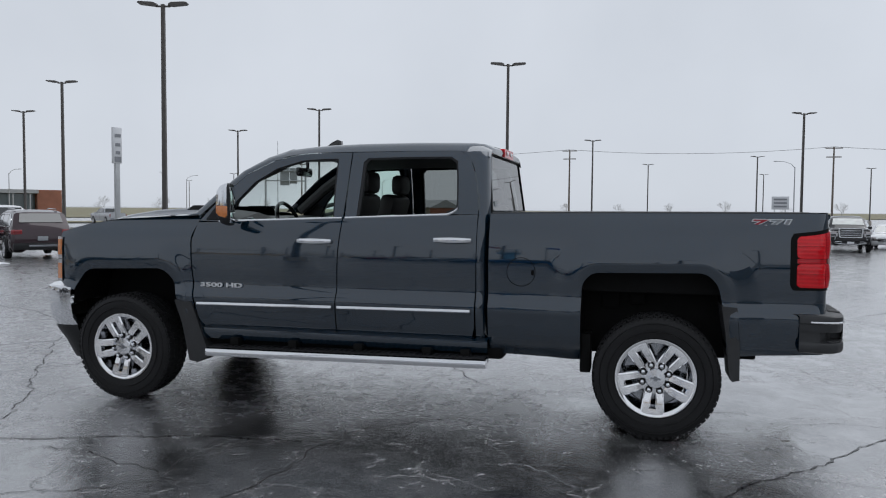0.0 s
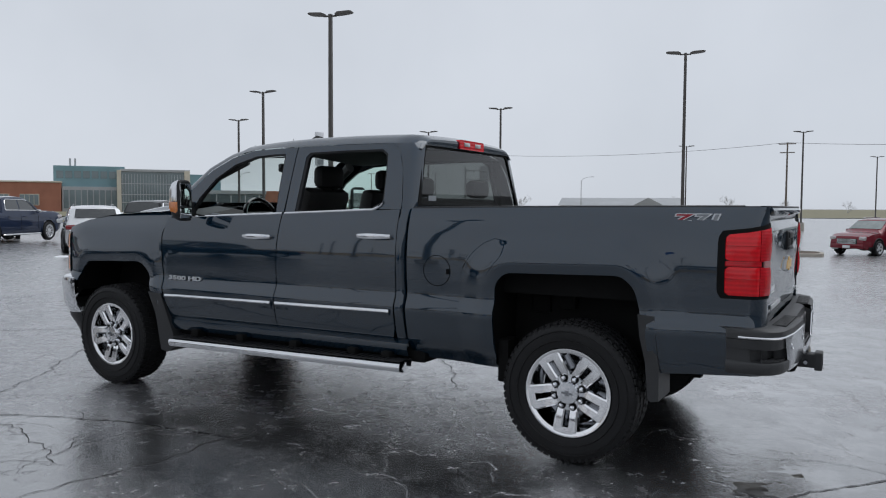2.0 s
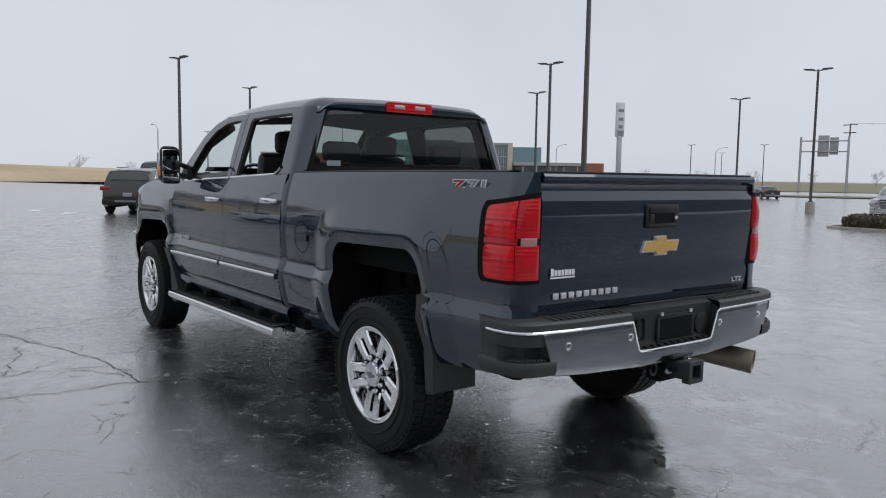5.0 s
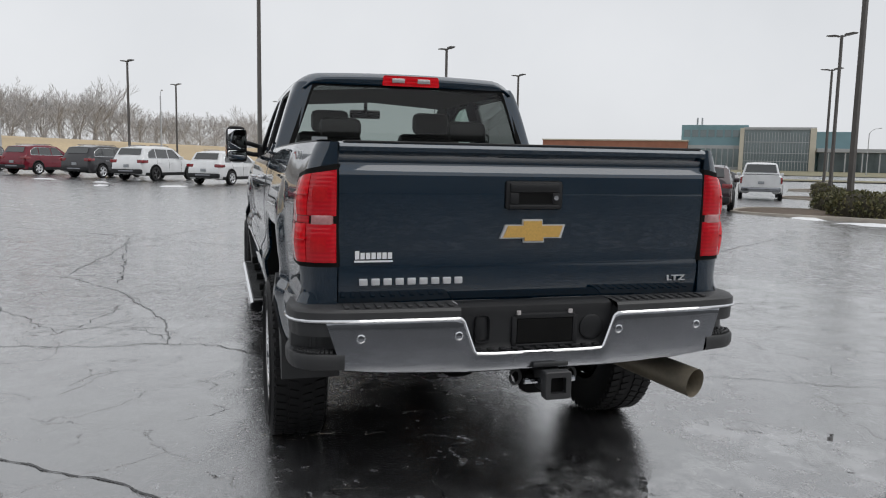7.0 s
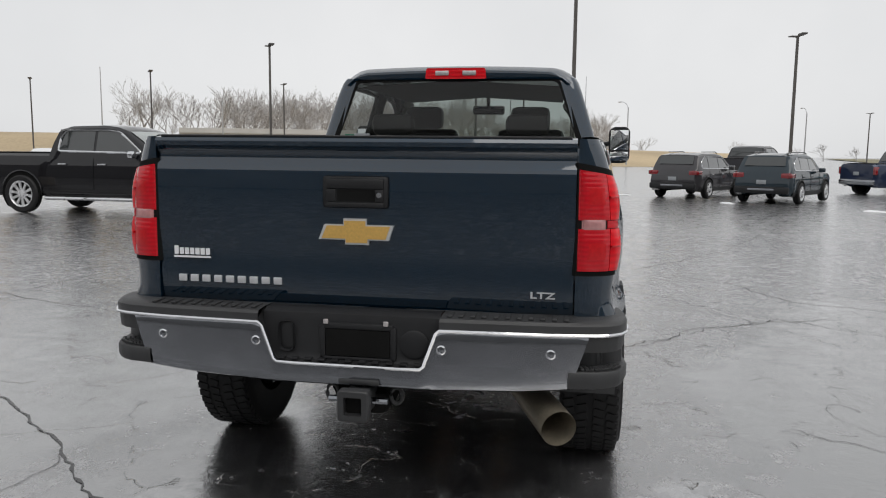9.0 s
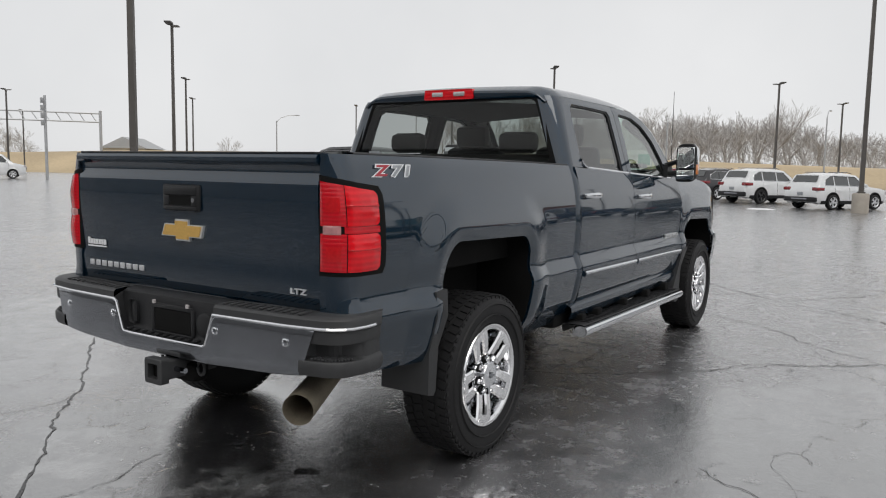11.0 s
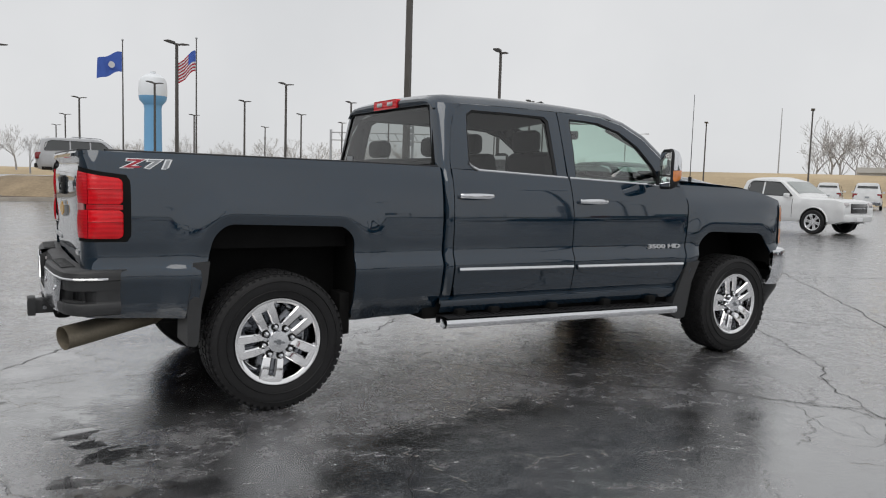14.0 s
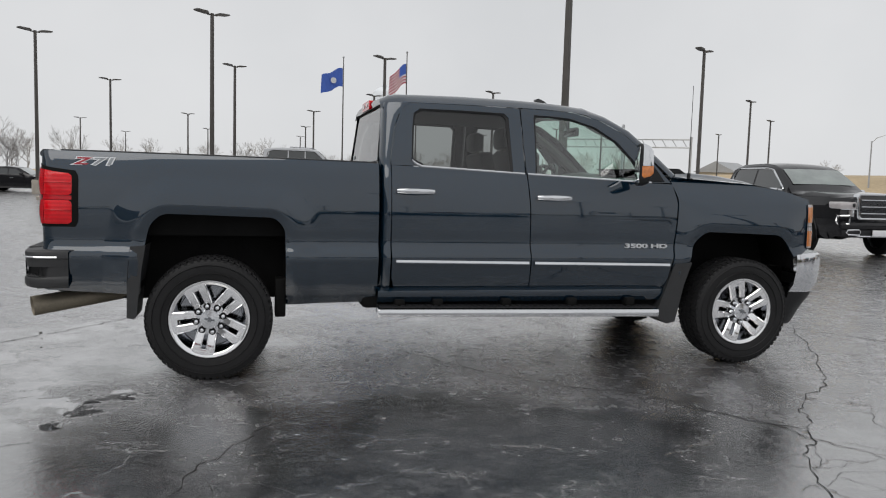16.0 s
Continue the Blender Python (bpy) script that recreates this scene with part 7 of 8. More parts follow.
def hedge(x, y, rx, ry, h, seed, n=1500):
    rnd = random.Random(seed)
    ob = empty("hedge", "low clipped evergreen hedge on a mulch island", "hedge", "hedges", m=Matrix.Translation((x, y, gz(x, y) + 0.12)))
    bm = bmesh.new()
    bmesh.ops.create_icosphere(bm, subdivisions=3, radius=1.0)
    for v in bm.verts:
        k = 0.80 + 0.10 * noise.noise(v.co * 3 + Vector((seed, 0, 0)))
        v.co = Vector((math.copysign(abs(v.co.x) ** 0.7, v.co.x) * rx * k, math.copysign(abs(v.co.y) ** 0.7, v.co.y) * ry * k, max(0, math.copysign(abs(v.co.z) ** 0.7, v.co.z)) * h * k))
    part("twig_core", bm, M["hedge_core"], ob)
    bm = bmesh.new()
    for _ in range(n):
        a, e = rnd.uniform(0, 6.283), math.asin(rnd.uniform(0, 1))
        d = Vector((math.cos(a) * math.cos(e), math.sin(a) * math.cos(e), math.sin(e)))
        k = (0.80 + 0.10 * noise.noise(d * 3 + Vector((seed, 0, 0)))) * rnd.uniform(0.95, 1.13)
        p = Vector((math.copysign(abs(d.x) ** 0.7, d.x) * rx * k, math.copysign(abs(d.y) ** 0.7, d.y) * ry * k, abs(d.z) ** 0.7 * h * k))
        q = Euler((rnd.uniform(0, 6), rnd.uniform(0, 6), rnd.uniform(0, 6))).to_matrix()
        s = rnd.uniform(0.03, 0.06)
        fill(bm, [p + q @ Vector(c) * s for c in ((-1, -0.5, 0), (0.2, -0.6, 0.1), (1, 0, 0), (0.2, 0.6, 0.1), (-1, 0.5, 0))])
    tagged(part("leaves", bm, M["hedge"], ob, smooth=False), kind="stuff")


def island(x, y, rx, ry, turn):
    ob = empty("planting_island", "kerbed mulch island in the car park", "traffic island", "planting islands", "structure", Matrix.Translation((x, y, gz(x, y))) @ Matrix.Rotation(turn, 4, "Z"))
    out = rounded([(-rx, -ry), (rx, -ry), (rx, ry), (-rx, ry)], min(rx, ry) * 0.8, 6)
    inn = [(a * (rx - 0.16) / rx, b * (ry - 0.16) / ry) for a, b in out]
    bm = bmesh.new()
    grid(bm, [[(a, b, -0.05) for a, b in out], [(a, b, 0.13) for a, b in out], [(a * 0.995, b * 0.995, 0.15) for a, b in out], [(a, b, 0.15) for a, b in inn], [(a, b, 0.08) for a, b in inn]], True)
    part("kerb", bm, M["concrete"], ob)
    bm = bmesh.new()
    fill(bm, [(a, b, 0.12) for a, b in inn])
    part("mulch", bm, M["mulch"], ob)


island(-15.6, 17.6, 3.6, 2.0, radians(40))
hedge(-14.9, 17.5, 1.5, 1.0, 0.85, 1, 2200)
hedge(-17.6, 18.9, 1.0, 0.9, 0.75, 2, 1200)
island(-7.0, 31.2, 6.5, 1.3, radians(4))
for k in range(5):
    hedge(-12.0 + 2.2 * k, 30.9 + 0.12 * k, 1.25, 0.75, 0.62, 10 + k, 1300)
island(-32.0, 31.5, 2.6, 1.6, radians(40))
hedge(-31.4, 31.0, 1.1, 0.9, 0.8, 3, 900)
island(-45.0, 43.0, 2.6, 1.6, radians(40))
hedge(-44.6, 42.4, 1.0, 0.9, 0.7, 4, 600)
island(3.0, -31.6, 6.0, 1.5, 0.0)
M["dark_mulch"] = mat("dark_soil", (0.06, 0.045, 0.035), 0.95, 0, var=0.4, scale=3, bump=0.6)


def bare_tree_meshes(seed, h, spread=0.55, levels=5):
    rnd = random.Random(seed)
    trunk, crown = bmesh.new(), bmesh.new()

    def limb(bm, p, d, ln, r, lev):
        pts, q = [p], p
        for i in range(3):
            d = (d + Vector((rnd.uniform(-1, 1), rnd.uniform(-1, 1), rnd.uniform(-0.3, 0.7))) * 0.16).normalized()
            q = q + d * ln / 3
            pts.append(q)
        tube(bm, pts, [r, r * 0.85, r * 0.7, r * 0.55], 6 if lev == 0 else 4 if lev < 2 else 3, False)
        if lev >= levels:
            return
        kids = 4 if lev == 0 else 3
        for k in range(kids):
            at = pts[3] if k < 2 else pts[rnd.choice((1, 2))]
            nd = (d + Vector((rnd.uniform(-1, 1), rnd.uniform(-1, 1), rnd.uniform(-0.25, 0.5))) * spread * 1.3).normalized()
            limb(crown, at, nd, ln * rnd.uniform(0.62, 0.9), max(0.018, r * 0.48), lev + 1)

    limb(trunk, Vector((0, 0, -0.2)), Vector((0, 0, 1)), h * 0.30, h * 0.022, 0)
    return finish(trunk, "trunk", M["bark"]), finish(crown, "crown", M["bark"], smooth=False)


TREE_KINDS = [bare_tree_meshes(s, 8.2) for s in (3, 7, 11, 19)]
rt = random.Random(5)


def tree(x, y, k, s, z=0.0):
    ob = empty("bare_tree", "leafless grey brown tree in winter, far off, paled for distance haze", "tree", "bare trees", m=Matrix.LocRotScale((x, y, z), Euler((0, 0, rt.uniform(0, 6.28))), (s, s, s * rt.uniform(0.9, 1.1))))
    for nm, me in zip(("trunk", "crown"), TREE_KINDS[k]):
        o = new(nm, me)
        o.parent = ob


# mass of twigs of the wood behind, distance haze put into their colour
M["twigs"] = mat("hazed_winter_twigs", (0.44, 0.435, 0.435), 0.95, 0, var=0.2, scale=0.1)
bm = bmesh.new()
for i in range(34000):
    far = i % 4 == 0
    deg = rt.uniform(241, 264) if far else rt.uniform(177, 206.5)
    d = rt.uniform(172, 205)
    if far:
        crown = interp(deg, [241, 243, 247, 249, 264], [2.5, 7.5, 6.5, 4.0, 4.0])
    else:
        crown = interp(deg, [177, 182, 186, 190, 196, 204, 206.5], [3.5, 4.2, 7.0, 11.0, 12.0, 11.5, 9.0])
    crown *= 1 + 0.12 * math.sin(deg * 2.9) + 0.10 * math.sin(deg * 6.7 + 1) + 0.06 * math.sin(deg * 13.1)
    z = 1.0 + crown * rt.random() ** 0.9 + rt.uniform(0, 0.5)
    a = radians(deg)
    p = Vector((d * math.cos(a), d * math.sin(a), z))
    q = Vector((rt.uniform(-0.4, 0.4), rt.uniform(-0.4, 0.4), rt.uniform(0.1, 0.9)))
    w = Vector((-math.sin(a), math.cos(a), 0)) * rt.uniform(0.03, 0.09)
    bm.faces.new([bm.verts.new(p - w), bm.verts.new(p + w), bm.verts.new(p + q)])
tagged(part("far_wood", bm, M["twigs"], smooth=False), "leafless winter wood beyond the grass bank, haze put into its grey", "wood", kind="stuff")

# tree line on the far side of the grass bank
for a in range(36):
    ang = radians(178 + a * 1.0)
    for ring in range(3 if a < 28 else 1):
        d = 158 + ring * 14 + rt.uniform(-6, 6)
        tree(d * math.cos(ang) + rt.uniform(-2, 2), d * math.sin(ang), rt.randrange(4), rt.uniform(1.25, 1.7) if a > 8 else rt.uniform(0.9, 1.2), 2.0)
for a in range(28):
    ang = radians(241.5 + a * 2.1)
    tree(165 * math.cos(ang), 165 * math.sin(ang) + rt.uniform(-10, 10), rt.randrange(4), rt.uniform(0.8, 1.2), 1.0)
for a in range(26):
    ang = radians(286 + rt.uniform(-1, 1) + (a % 13) * 0.8)
    tree((150 + 12 * (a // 13)) * math.cos(ang), (150 + 12 * (a // 13)) * math.sin(ang), rt.randrange(4), rt.uniform(1.0, 1.4), 0.0)
for a in range(30):
    ang = radians(62 + a * 3.7)
    tree(330 * math.cos(ang), 330 * math.sin(ang), rt.randrange(4), rt.uniform(0.7, 1.0), -1.0)
for x, y, s in ((-20, -150, 0.7), (-28, -146, 0.8), (-5, -148, 0.9), (2, -145, 0.75), (-14, -152, 0.6), (-96, -108, 0.8), (-150, 12, 0.6), (-160, 30, 0.5), (-170, 50, 0.55)):
    tree(x, y, rt.randrange(4), s, 0.5)

# grass bank round the lot
bm = bmesh.new()
rows = []
for i in range(67):
    deg = 166 + i * 2.5
    inner = interp(deg, [166, 190, 212, 225, 240, 262, 290, 331], [104, 92, 84, 92, 122, 165, 165, 150])
    a = radians(deg)
    top = interp(deg, [166, 200, 235, 262, 331], [1.6, 3.4, 3.6, 1.5, 0.8])
    rows.append([(r * math.cos(a), r * math.sin(a), z) for r, z in ((inner - 8, 0.02), (inner, 0.35), (inner + 10, top * 0.75), (inner + 22, top), (inner + 60, top), (inner + 500, top - 1.0))])
grid(bm, rows)
tagged(part("grass_bank", bm, M["dry_grass"]), "bank of dry tan grass beyond the lot", "grass", kind="structure")
bm = bmesh.new()
grid(bm, [[(x, y, gz(x, y) + h) for x, y, h in ((-88, 40, 0.0), (-80, 52, 0.12), (-60, 84, 0.12), (-35, 100, 0.12), (-34, 101, 0.0))], [(x, y, gz(x, y) + h) for x, y, h in ((-96, 44, 0.0), (-88, 58, 0.12), (-66, 92, 0.12), (-38, 112, 0.12), (-36, 113, 0.0))]])
grid(bm, [[(x, y, gz(x, y) + h) for x, y, h in ((-130, 60, 0.1), (-105, 100, 0.1), (-60, 150, 0.1), (40, 190, 0.1))], [(x, y, gz(x, y) + h) for x, y, h in ((-700, 200, 0.6), (-600, 500, 0.6), (-300, 800, 0.6), (400, 900, 0.6))]])
tagged(part("grass_verge", bm, M["green_grass"]), "strip of winter grass beside the road", "grass", kind="structure")

# ---- buildings ----
M["brick"] = mat("red_brick", (0.30, 0.13, 0.085), 0.9, 0, var=0.2, scale=0.4, bscale=6)
M["teal_panel"] = mat("teal_metal_panel", (0.17, 0.28, 0.31), 0.45, 0.2, var=0.12, scale=0.2)
M["curtain"] = mat("curtain_wall_glass", (0.14, 0.18, 0.19), 0.12, 0.1, coat=0.6, var=0.25, scale=0.3)
M["cream"] = mat("cream_stone", (0.52, 0.48, 0.40), 0.8, 0, var=0.1, scale=0.5)
M["grey_metal"] = mat("grey_metal_roof", (0.36, 0.37, 0.38), 0.5, 0.3, var=0.12, scale=0.4)
M["galv"] = mat("galvanised_steel", (0.42, 0.43, 0.44), 0.5, 0.6, var=0.12, scale=3)

school = empty("office_building", "long two storey building in brick, teal panels and glass", "building", m=Matrix.Translation((-204.8, 106.4, -1.0)) @ Matrix.Rotation(math.atan2(171.2 - 106.4, -155.3 + 204.8), 4, "Z"))
# local x runs along the front, -y faces the car park


def block(name, x0, x1, d0, d1, z1, material, z0=0.0):
    bm = boxes((((x0 + x1) / 2, (d0 + d1) / 2, (z0 + z1) / 2), (x1 - x0, d1 - d0, z1 - z0), 0.05))
    return part(name, bm, material, school, smooth=False)


block("brick_wing", -18, 24, 0, 30, 8.2, M["brick"])
block("brick_roof_edge", -18.2, 24.2, -0.2, 30.2, 8.6, M["cream"], 8.2)
block("teal_storey", 22, 40, 4, 34, 13.0, M["teal_panel"])
block("link_wing", 24.2, 38.5, 0.6, 20, 7.2, M["grey_metal"])
block("glass_hall", 39, 55.5, -1.0, 25, 11.5, M["curtain"])
block("cream_pier", 37.9, 39, -1.6, 6, 11.9, M["cream"])
block("cream_pier", 55.5, 57.0, -1.8, 6, 11.9, M["cream"])
block("hall_roof_edge", 38.8, 57.0, -1.4, 25.4, 12.2, M["grey_metal"], 11.5)
block("teal_storey", 57, 66, 3, 30, 11.2, M["teal_panel"])
block("entrance_canopy", 57.2, 78, -4, 12, 6.6, M["grey_metal"], 5.6)
block("entrance_glass", 58, 78, 1, 12, 5.5, M["curtain"])
block("brick_end", 78, 84, -2, 14, 6.6, M["brick"])
for i in range(22):
    bm = boxes(((39.4 + 0.75 * i, -1.08, 5.5), (0.10, 0.16, 10.6), 0))
    part("mullion", bm, M["galv"], school, smooth=False)
for z in (3.0, 5.2, 8.2):
    bm = boxes(((47.2, -1.06, z), (16.4, 0.12, 0.16), 0))
    part("transom", bm, M["galv"], school, smooth=False)
for x in (-15, -7.5, 0.5, 8, 15):
    win = part("window", boxes(((x + 1.5, -0.06, 3.6), (4.6, 0.12, 3.0), 0.02)), M["cream"], school, smooth=False)
    for i in range(4):
        part("pane", boxes(((x - 0.25 + 1.12 * i, -0.13, 3.6), (1.0, 0.06, 2.7), 0)), M["curtain"], win, smooth=False)
for i in range(7):
    part("window", boxes(((23.6 + 2.2 * i, 3.94, 10.6), (1.7, 0.12, 2.0), 0)), M["curtain"], school, smooth=False)
for i in range(9):
    part("window", boxes(((25.2 + 1.5 * i, 0.54, 3.8), (1.2, 0.12, 5.0), 0)), M["curtain"], school, smooth=False)
for x in (60, 64, 68, 72, 76):
    part("canopy_post", boxes(((x, -3.6, 2.8), (0.3, 0.3, 5.6), 0)), M["galv"], school, smooth=False)
for x in (26.0, 27.3):
    bm = bmesh.new()
    tube(bm, [(x, 8, 12.9), (x, 8, 15.2)], 0.25, 8)
    part("flue", bm, M["galv"], school)

store = empty("low_shop_building", "low grey roofed shop building with brick gable", "building", m=Matrix.Translation((-68, 183, -1.0)) @ Matrix.Rotation(radians(12), 4, "Z"))
bm = boxes(((13, 6, 1.4), (30, 12, 2.8), 0.05))
part("wall", bm, M["cream"], store, smooth=False)
bm = bmesh.new()
prism(bm, [(-1, 2.8), (13, 2.8), (6, 4.8)], "x", -2.5, 28.5)
part("roof", bm, M["grey_metal"], store, smooth=False)
bm = bmesh.new()
prism(bm, [(-4, 3.1), (4, 3.1), (0, 5.2)], "y", -3.0, 4)
bm.transform(Matrix.Translation((20, 0, -0.4)))
part("gable", bm, M["grey_metal"], store, smooth=False)
bm = boxes(((20, -1.4, 1.3), (8, 3, 2.6), 0.02))
part("porch", bm, M["brick"], store, smooth=False)
for i in range(5):
    part("window", boxes(((-0.5 + 3.5 * i, -0.05, 1.5), (2.0, 0.1, 1.3), 0)), M["curtain"], store, smooth=False)


def house(x, y, turn, w, d, h, wallm, roofm, lab, z=0.0):
    ob = empty("far_house", lab, "house", m=Matrix.Translation((x, y, z)) @ Matrix.Rotation(radians(turn), 4, "Z"))
    part("wall", boxes(((0, 0, h / 2), (w, d, h), 0)), wallm, ob, smooth=False)
    bm2 = bmesh.new()
    prism(bm2, [(-d / 2 - 0.5, h), (d / 2 + 0.5, h), (0, h + d * 0.28)], "x", -w / 2 - 0.4, w / 2 + 0.4)
    part("roof", bm2, roofm, ob, smooth=False)
    for i in range(4):
        part("window", boxes(((-w * 0.36 + w * 0.24 * i, -d / 2 - 0.03, h * 0.5), (w * 0.1, 0.1, h * 0.35), 0)), M["curtain"], ob, smooth=False)


house(-83.6, -118.6, 35, 10, 7, 3.0, M["cream"], M["grey_metal"], "low house with grey roof beyond the lot", 1.0)

M["pale_concrete"] = mat("pale_concrete", (0.44, 0.44, 0.43), 0.85, 0, var=0.12, scale=0.5)
# road bridge below the tree line
bridge = empty("road_bridge", "grey concrete road bridge on round columns", "bridge", m=Matrix.Translation((-103, -43, 0)) @ Matrix.Rotation(math.atan2(-35.3 + 49.9, -105.5 + 99.0), 4, "Z"))
part("deck", boxes(((0, 0, 3.3), (26, 9, 0.9), 0.05)), M["pale_concrete"], bridge, smooth=False)
part("parapet", boxes(((0, 4.6, 4.1), (26, 0.3, 0.7), 0.03)), M["pale_concrete"], bridge, smooth=False)
part("parapet", boxes(((0, -4.6, 4.1), (26, 0.3, 0.7), 0.03)), M["pale_concrete"], bridge, smooth=False)
for x in (-10, -3.5, 3.5, 10):
    for yy in (-3.2, 0, 3.2):
        bm = bmesh.new()
        lathe(bm, [(0.45, 0), (0.45, 2.6)], 12, "z", (x, yy, 0))
        part("column", bm, M["pale_concrete"], bridge)
    part("cap_beam", boxes(((x, 0, 2.7), (1.0, 8.4, 0.5), 0.03)), M["pale_concrete"], bridge, smooth=False)

# ---- signs, flags, tower, lines ----
M["sign_white"] = mat("sign_panel", (0.62, 0.63, 0.65), 0.5, 0, var=0.06, scale=1)
M["sign_grey"] = mat("sign_lettering", (0.22, 0.23, 0.25), 0.5, 0, var=0.1)
M["sign_green"] = mat("road_sign_green", (0.012, 0.20, 0.13), 0.5, 0, var=0.08)
sign = empty("pylon_sign", "tall white dealership pylon sign on a steel post", "sign", m=Matrix.Translation((-45.4, 53.8, -0.7)) @ Matrix.Rotation(radians(64), 4, "Z"))
part("post", boxes(((0, 0, 3.1), (0.42, 0.35, 6.2), 0.04)), M["galv"], sign)
part("panel", boxes(((0, 0, 7.55), (0.80, 0.40, 3.2), 0.06)), M["sign_white"], sign)
for z, w in ((8.4, 0.55), (7.6, 0.45), (6.9, 0.4)):
    for s in (-1, 1):
        part("text_bar", boxes(((0, s * 0.21, z), (w, 0.03, 0.28), 0)), M["sign_grey"], sign, smooth=False)
for s in (-1, 1):
    part("lower_panel", boxes(((0.0, s * 0.21, 6.3), (0.6, 0.04, 0.5), 0.01)), M["sign_grey"], sign, smooth=False)
part("footing", boxes(((0, 0, 0.2), (1.6, 1.2, 0.5), 0.05)), M["concrete"], sign)

board = empty("road_gantry", "steel road sign gantry seen from behind", "sign gantry", m=Matrix.Translation((-75.5, 150, -1)) @ Matrix.Rotation(radians(20), 4, "Z"))
for x in (-4.3, 4.3):
    bm = bmesh.new()
    tube(bm, [(x, 0, 0), (x, 0, 11.2)], 0.22, 8)
    part("post", bm, M["galv"], board)
for z in (8.3, 10.4):
    bm = bmesh.new()
    tube(bm, [(-4.3, 0, z), (4.3, 0, z)], 0.15, 6)
    part("beam", bm, M["galv"], board)
for x, w in ((0.3, 2.0), (2.2, 1.6)):
    part("sign_back", boxes(((x - 0.5, 0.3, 9.4), (w, 0.08, 4.2 if w > 1.8 else 3.4), 0.02)), M["grey_metal"], board)
gantry = empty("road_gantry", "long steel road sign gantry over the highway", "sign gantry", m=Matrix.Translation((-55, -105, 0)) @ Matrix.Rotation(radians(-35), 4, "Z"))
for x in (-11, 11):
    bm = bmesh.new()
    tube(bm, [(x, 0, 0), (x, 0, 8.8)], 0.2, 8)
    part("post", bm, M["galv"], gantry)
for z in (7.2, 8.4):
    bm = bmesh.new()
    tube(bm, [(-11, 0, z), (11, 0, z)], 0.13, 6)
    part("beam", bm, M["galv"], gantry)
for i in range(14):
    bm = bmesh.new()
    tube(bm, [(-10.5 + 1.5 * i, 0, 7.2), (-9.75 + 1.5 * i, 0, 8.4)], 0.06, 5)
    part("lattice", bm, M["galv"], gantry)
post = empty("sign_post", "tall pole carrying a stack of small sign panels", "sign", m=Matrix.Translation((-34.1, -61.3, 0)) @ Matrix.Rotation(radians(25), 4, "Z"))
bm = bmesh.new()
tube(bm, [(0, 0, 0), (0, 0, 7.0)], 0.12, 8)
part("post", bm, M["galv"], post)
for i in range(4):
    part("panel", boxes(((0.28, 0, 4.7 + 0.62 * i), (0.55, 0.08, 0.45), 0.01)), M["grey_metal"], post)
gs = empty("road_sign", "green road direction sign on two posts", "sign", m=Matrix.Translation((-87.2, -27.0, 0.4)) @ Matrix.Rotation(radians(-70), 4, "Z"))
for x in (-0.8, 0.8):
    part("post", boxes(((x, 0, 1.2), (0.12, 0.12, 2.4), 0)), M["galv"], gs, smooth=False)
part("panel", boxes(((0, -0.1, 2.5), (1.4, 0.06, 1.3), 0.02)), M["sign_green"], gs)
for z, w in ((2.75, 0.9), (2.35, 0.7)):
    part("text_bar", boxes(((0, -0.145, z), (w, 0.02, 0.16), 0)), M["sign_white"], gs, smooth=False)
bb = empty("roadside_sign", "white roadside board on two posts", "sign", m=Matrix.Translation((27, 160, -0.8)) @ Matrix.Rotation(radians(-10), 4, "Z"))
for x in (-1, 1):
    part("post", boxes(((x, 0, 1.6), (0.15, 0.15, 3.2), 0)), M["galv"], bb, smooth=False)
part("panel", boxes(((0, 0, 4.0), (3.2, 0.2, 2.6), 0.03)), M["sign_white"], bb)
for z in (4.7, 4.0, 3.3):
    part("text_bar", boxes(((0, -0.12, z), (2.4, 0.03, 0.35), 0)), M["sign_grey"], bb, smooth=False)

# water tower
M["tower_blue"] = mat("light_blue_tower_paint", (0.16, 0.38, 0.62), 0.5, 0, var=0.06, scale=0.2)
M["tower_white"] = mat("white_tower_paint", (0.70, 0.73, 0.76), 0.5, 0, var=0.05, scale=0.2)
tower = empty("water_tower", "pale blue water tower with a white tank", "water tower", m=Matrix.Translation((-24.6, -143.5, 0)))
bm = bmesh.new()
lathe(bm, [(r * 0.69, z) for r, z in [(2.35, 0), (2.15, 12.6), (2.3, 13.2)]], 32, "z")
part("shaft", bm, M["tower_blue"], tower)
bm = bmesh.new()
lathe(bm, [(r * 0.69, z) for r, z in [(2.3, 13.2), (3.3, 14.0), (3.55, 14.8)]], 32, "z")
part("tank_base", bm, M["tower_blue"], tower)
bm = bmesh.new()
lathe(bm, [(r * 0.69, z) for r, z in [(3.55, 14.8), (3.6, 15.6), (3.5, 17.2), (3.0, 18.0)]], 32, "z")
part("tank", bm, M["tower_white"], tower)
bm = bmesh.new()
lathe(bm, [(r * 0.69, z) for r, z in [(3.0, 18.0), (1.6, 18.7), (0.7, 18.8), (0.7, 19.2), (0.001, 19.2)]], 32, "z")
part("tank_roof", bm, M["tower_white"], tower)

# flags
M["flag_blue"] = mat("blue_flag_cloth", (0.06, 0.13, 0.48), 0.8, 0, var=0.12, scale=2)
M["flag_red"] = mat("red_flag_cloth", (0.42, 0.03, 0.05), 0.8, 0, var=0.12, scale=2)
M["flag_white"] = mat("white_flag_cloth", (0.70, 0.70, 0.72), 0.8, 0, var=0.06, scale=2)


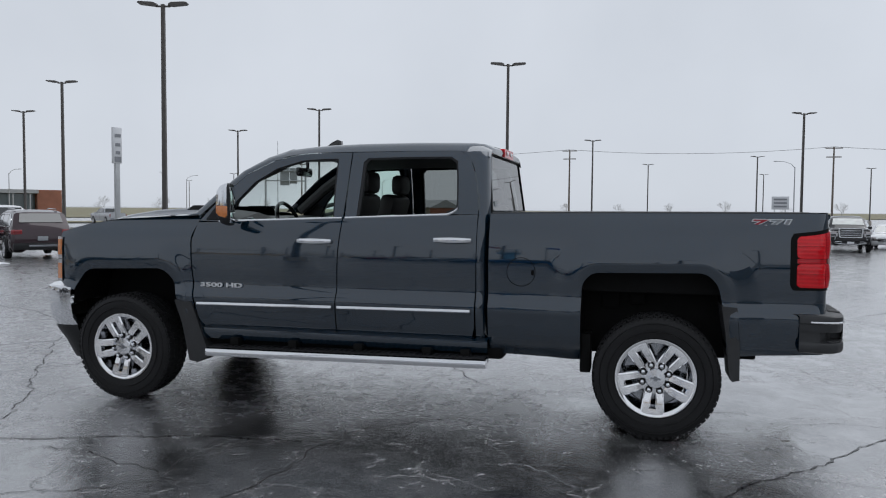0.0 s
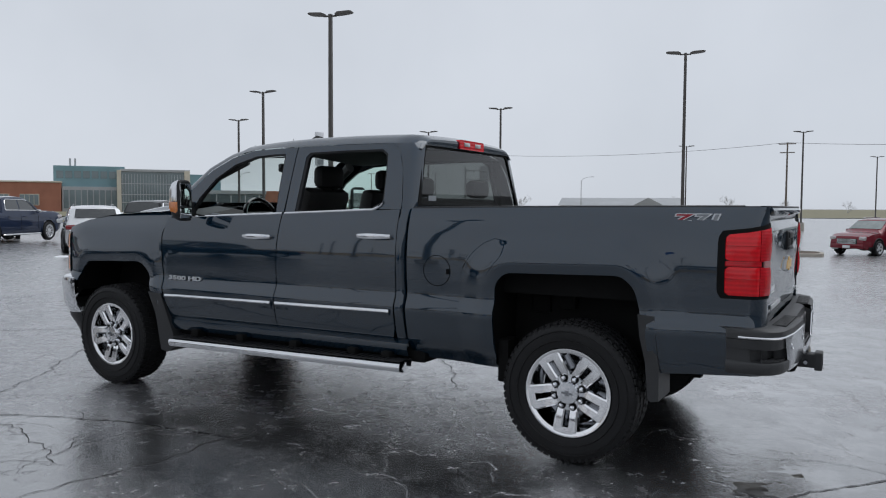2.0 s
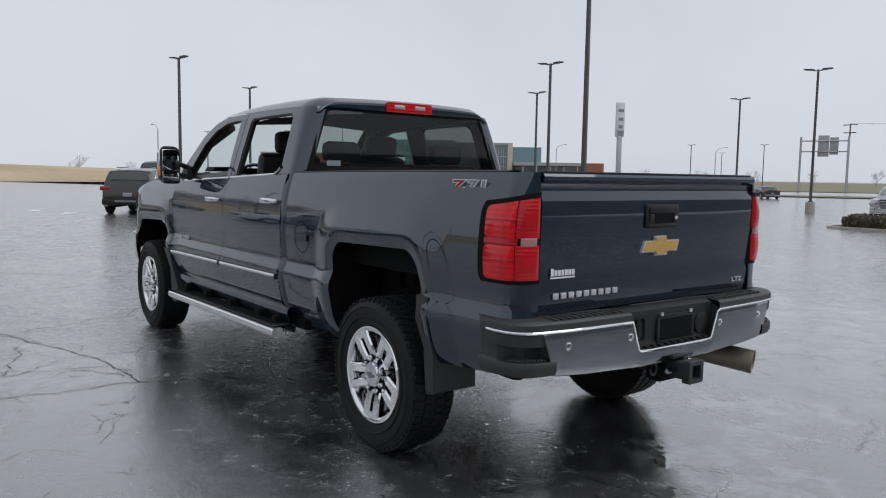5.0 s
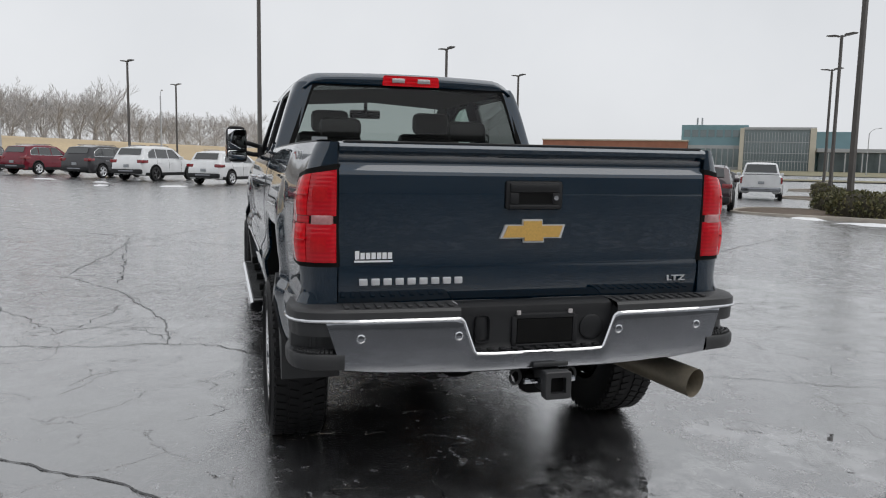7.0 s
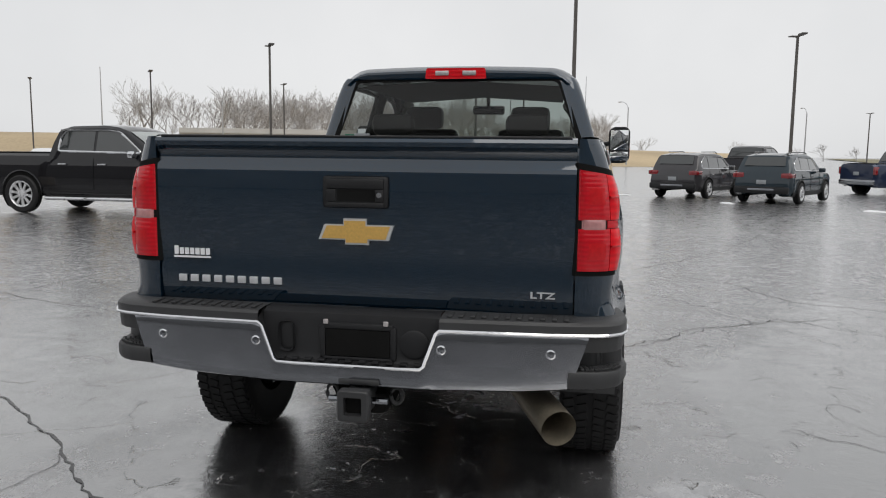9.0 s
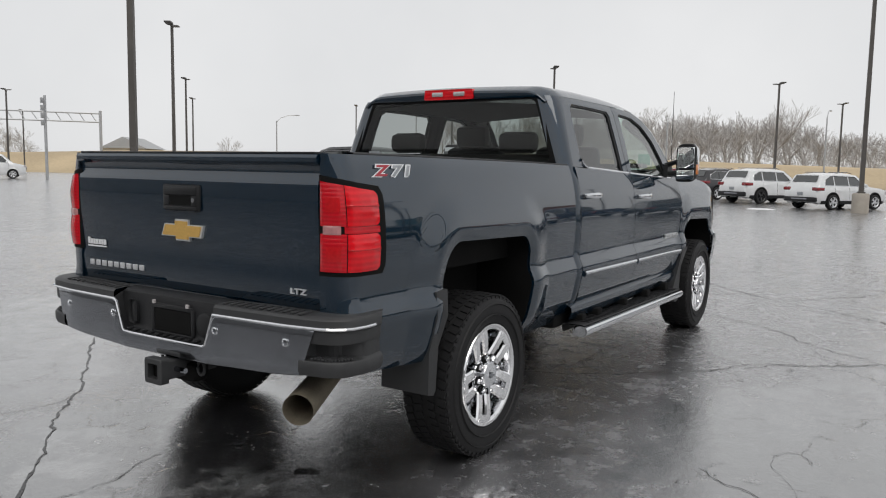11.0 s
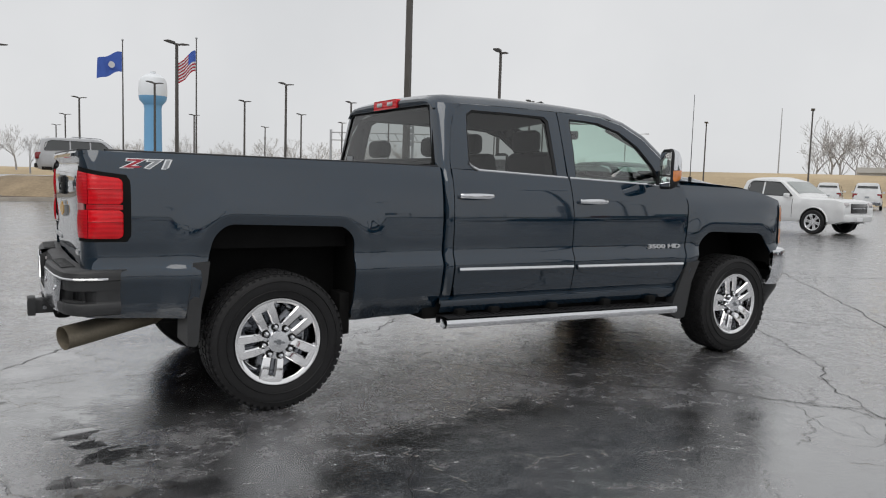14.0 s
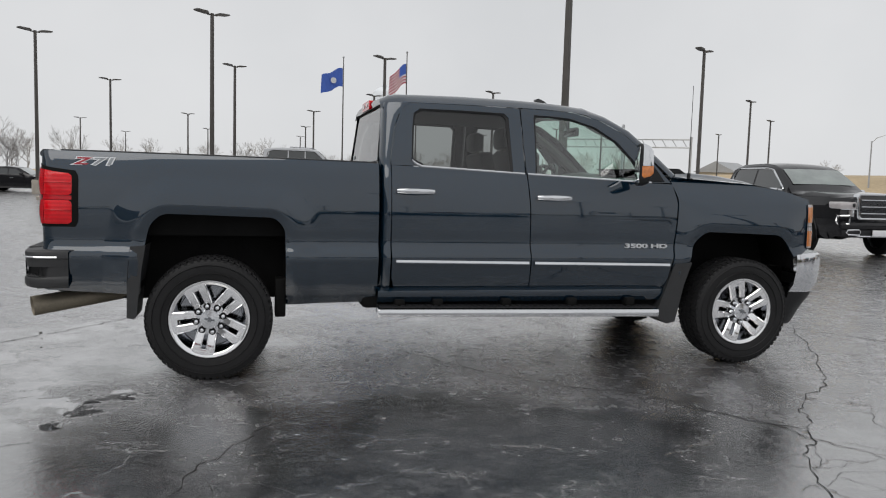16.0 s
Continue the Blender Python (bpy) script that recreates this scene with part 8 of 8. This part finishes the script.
def flag(x, y, h, stripes, turn, ln, hh, lab):
    ob = empty("flagpole", lab, "flagpole", m=Matrix.Translation((x, y, 0)) @ Matrix.Rotation(radians(turn), 4, "Z"))
    bm2 = bmesh.new()
    tube(bm2, [(0, 0, 0), (0, 0, h)], [0.07, 0.035], 10)
    part("pole", bm2, M["pole"], ob)
    bm2 = bmesh.new()
    bmesh.ops.create_icosphere(bm2, subdivisions=2, radius=0.08)
    bm2.transform(Matrix.Translation((0, 0, h + 0.06)))
    part("finial", bm2, M["galv"], ob)
    bm2 = bmesh.new()
    nr, nc = 13, 18
    vs = [[bm2.verts.new((0.05 + ln * u * 0.86, 0.12 * math.sin(9 * u + 2 * v) * u, h - 0.75 - hh * v - ln * (0.35 if not stripes else 0.75) * u ** 1.3 + 0.07 * math.sin(8 * u))) for u in [j / nc for j in range(nc + 1)]] for v in [i / nr for i in range(nr + 1)]]
    for i in range(nr):
        for j in range(nc):
            f = bm2.faces.new((vs[i][j], vs[i][j + 1], vs[i + 1][j + 1], vs[i + 1][j]))
            if stripes:
                f.material_index = 2 if (i < 7 and j < 7) else (i % 2)
    part("cloth", bm2, [M["flag_red"], M["flag_white"], M["flag_blue"]] if stripes else M["flag_blue"], ob)
    if not stripes:
        bm2 = bmesh.new()
        for s in (-1, 1):
            fill(bm2, [(ln * 0.42 + 0.22 * math.cos(a), s * 0.16, h - 0.75 - hh * 0.5 - 0.28 + 0.22 * math.sin(a)) for a in [6.283 * k / 14 for k in range(14)]])
        part("seal", bm2, M["sign_white"], ob)


flag(-6.7, -52.4, 10.15, False, 12, 1.9, 1.35, "blue flag hanging from a tall flagpole")
flag(-10.7, -48.3, 10.15, True, 12, 1.45, 1.35, "striped red and white flag hanging from a tall flagpole")


# utility poles with wires
M["wood_pole"] = mat("weathered_pole_wood", (0.16, 0.135, 0.115), 0.85, 0, var=0.2, scale=1)
UTIL = [(-16.6, 180.8, 15.8), (40, 176, 15.5), (95, 172, 15.2), (-90, 190, 15.5)]
for x, y, h in UTIL:
    ob = empty("utility_pole", "weathered wooden utility pole with crossarms", "utility pole", "utility poles", m=Matrix.Translation((x, y, -0.7)))
    bm = bmesh.new()
    tube(bm, [(0, 0, 0), (0, 0, h + 0.7)], [0.24, 0.16], 8)
    part("shaft", bm, M["wood_pole"], ob)
    for z, w in ((h - 0.1, 3.4), (h - 2.0, 3.0)):
        part("crossarm", boxes(((0, 0, z + 0.5), (w, 0.18, 0.22), 0)), M["wood_pole"], ob, smooth=False)
for (xa, ya, za), (xb, yb, zb_) in zip([UTIL[3], UTIL[0], UTIL[1]], [UTIL[0], UTIL[1], UTIL[2]]):
    bm = bmesh.new()
    tube(bm, [(xa + (xb - xa) * t, ya + (yb - ya) * t, za + (zb_ - za) * t - 4 * 1.2 * t * (1 - t)) for t in [i / 12 for i in range(13)]], 0.035, 4, False)
    tagged(part("power_line", bm, M["under"]), "thin sagging power line between poles", "power line", "power lines")


# street lamps with curved arms
def street_lamp(x, y, h, turn, colour="galv"):
    ob = empty("street_lamp", "grey steel street lamp with a long arm", "street lamp", "street lamps", m=Matrix.Translation((x, y, 0)) @ Matrix.Rotation(radians(turn), 4, "Z"))
    bm2 = bmesh.new()
    tube(bm2, [(0, 0, -0.5), (0, 0, h * 0.9)], [0.11, 0.07], 8)
    part("shaft", bm2, M[colour], ob)
    bm2 = bmesh.new()
    tube(bm2, [(0, 0, h * 0.88), (0.5, 0, h * 0.95), (1.4, 0, h * 0.99), (2.4, 0, h)], 0.045, 6)
    part("arm", bm2, M[colour], ob)
    part("lamp_head", boxes(((2.65, 0, h), (0.6, 0.22, 0.12), 0.03)), M[colour], ob)


for x, y, h, tn in ((-73.5, -20.3, 7.0, 200), (-90, -8, 8.5, 180), (-95, 6, 8.0, 200), (-108, 30, 8.0, 180), (-84, -42, 8.0, 150), (22, 118, 9.0, 160), (52, 125, 9, 170), (-100, 150, 8.5, 0), (-60, 170, 8.5, 10), (-120, 120, 8.5, 0), (-70, -70, 8.0, 140)):
    street_lamp(x, y, h, tn)
bm = bmesh.new()
tube(bm, [(-93, -64, 0.5), (-93, -64, 12.5)], [0.12, 0.05], 8)
tagged(part("radio_mast", bm, M["galv"]), "thin pale mast rising beyond the lot", "mast")
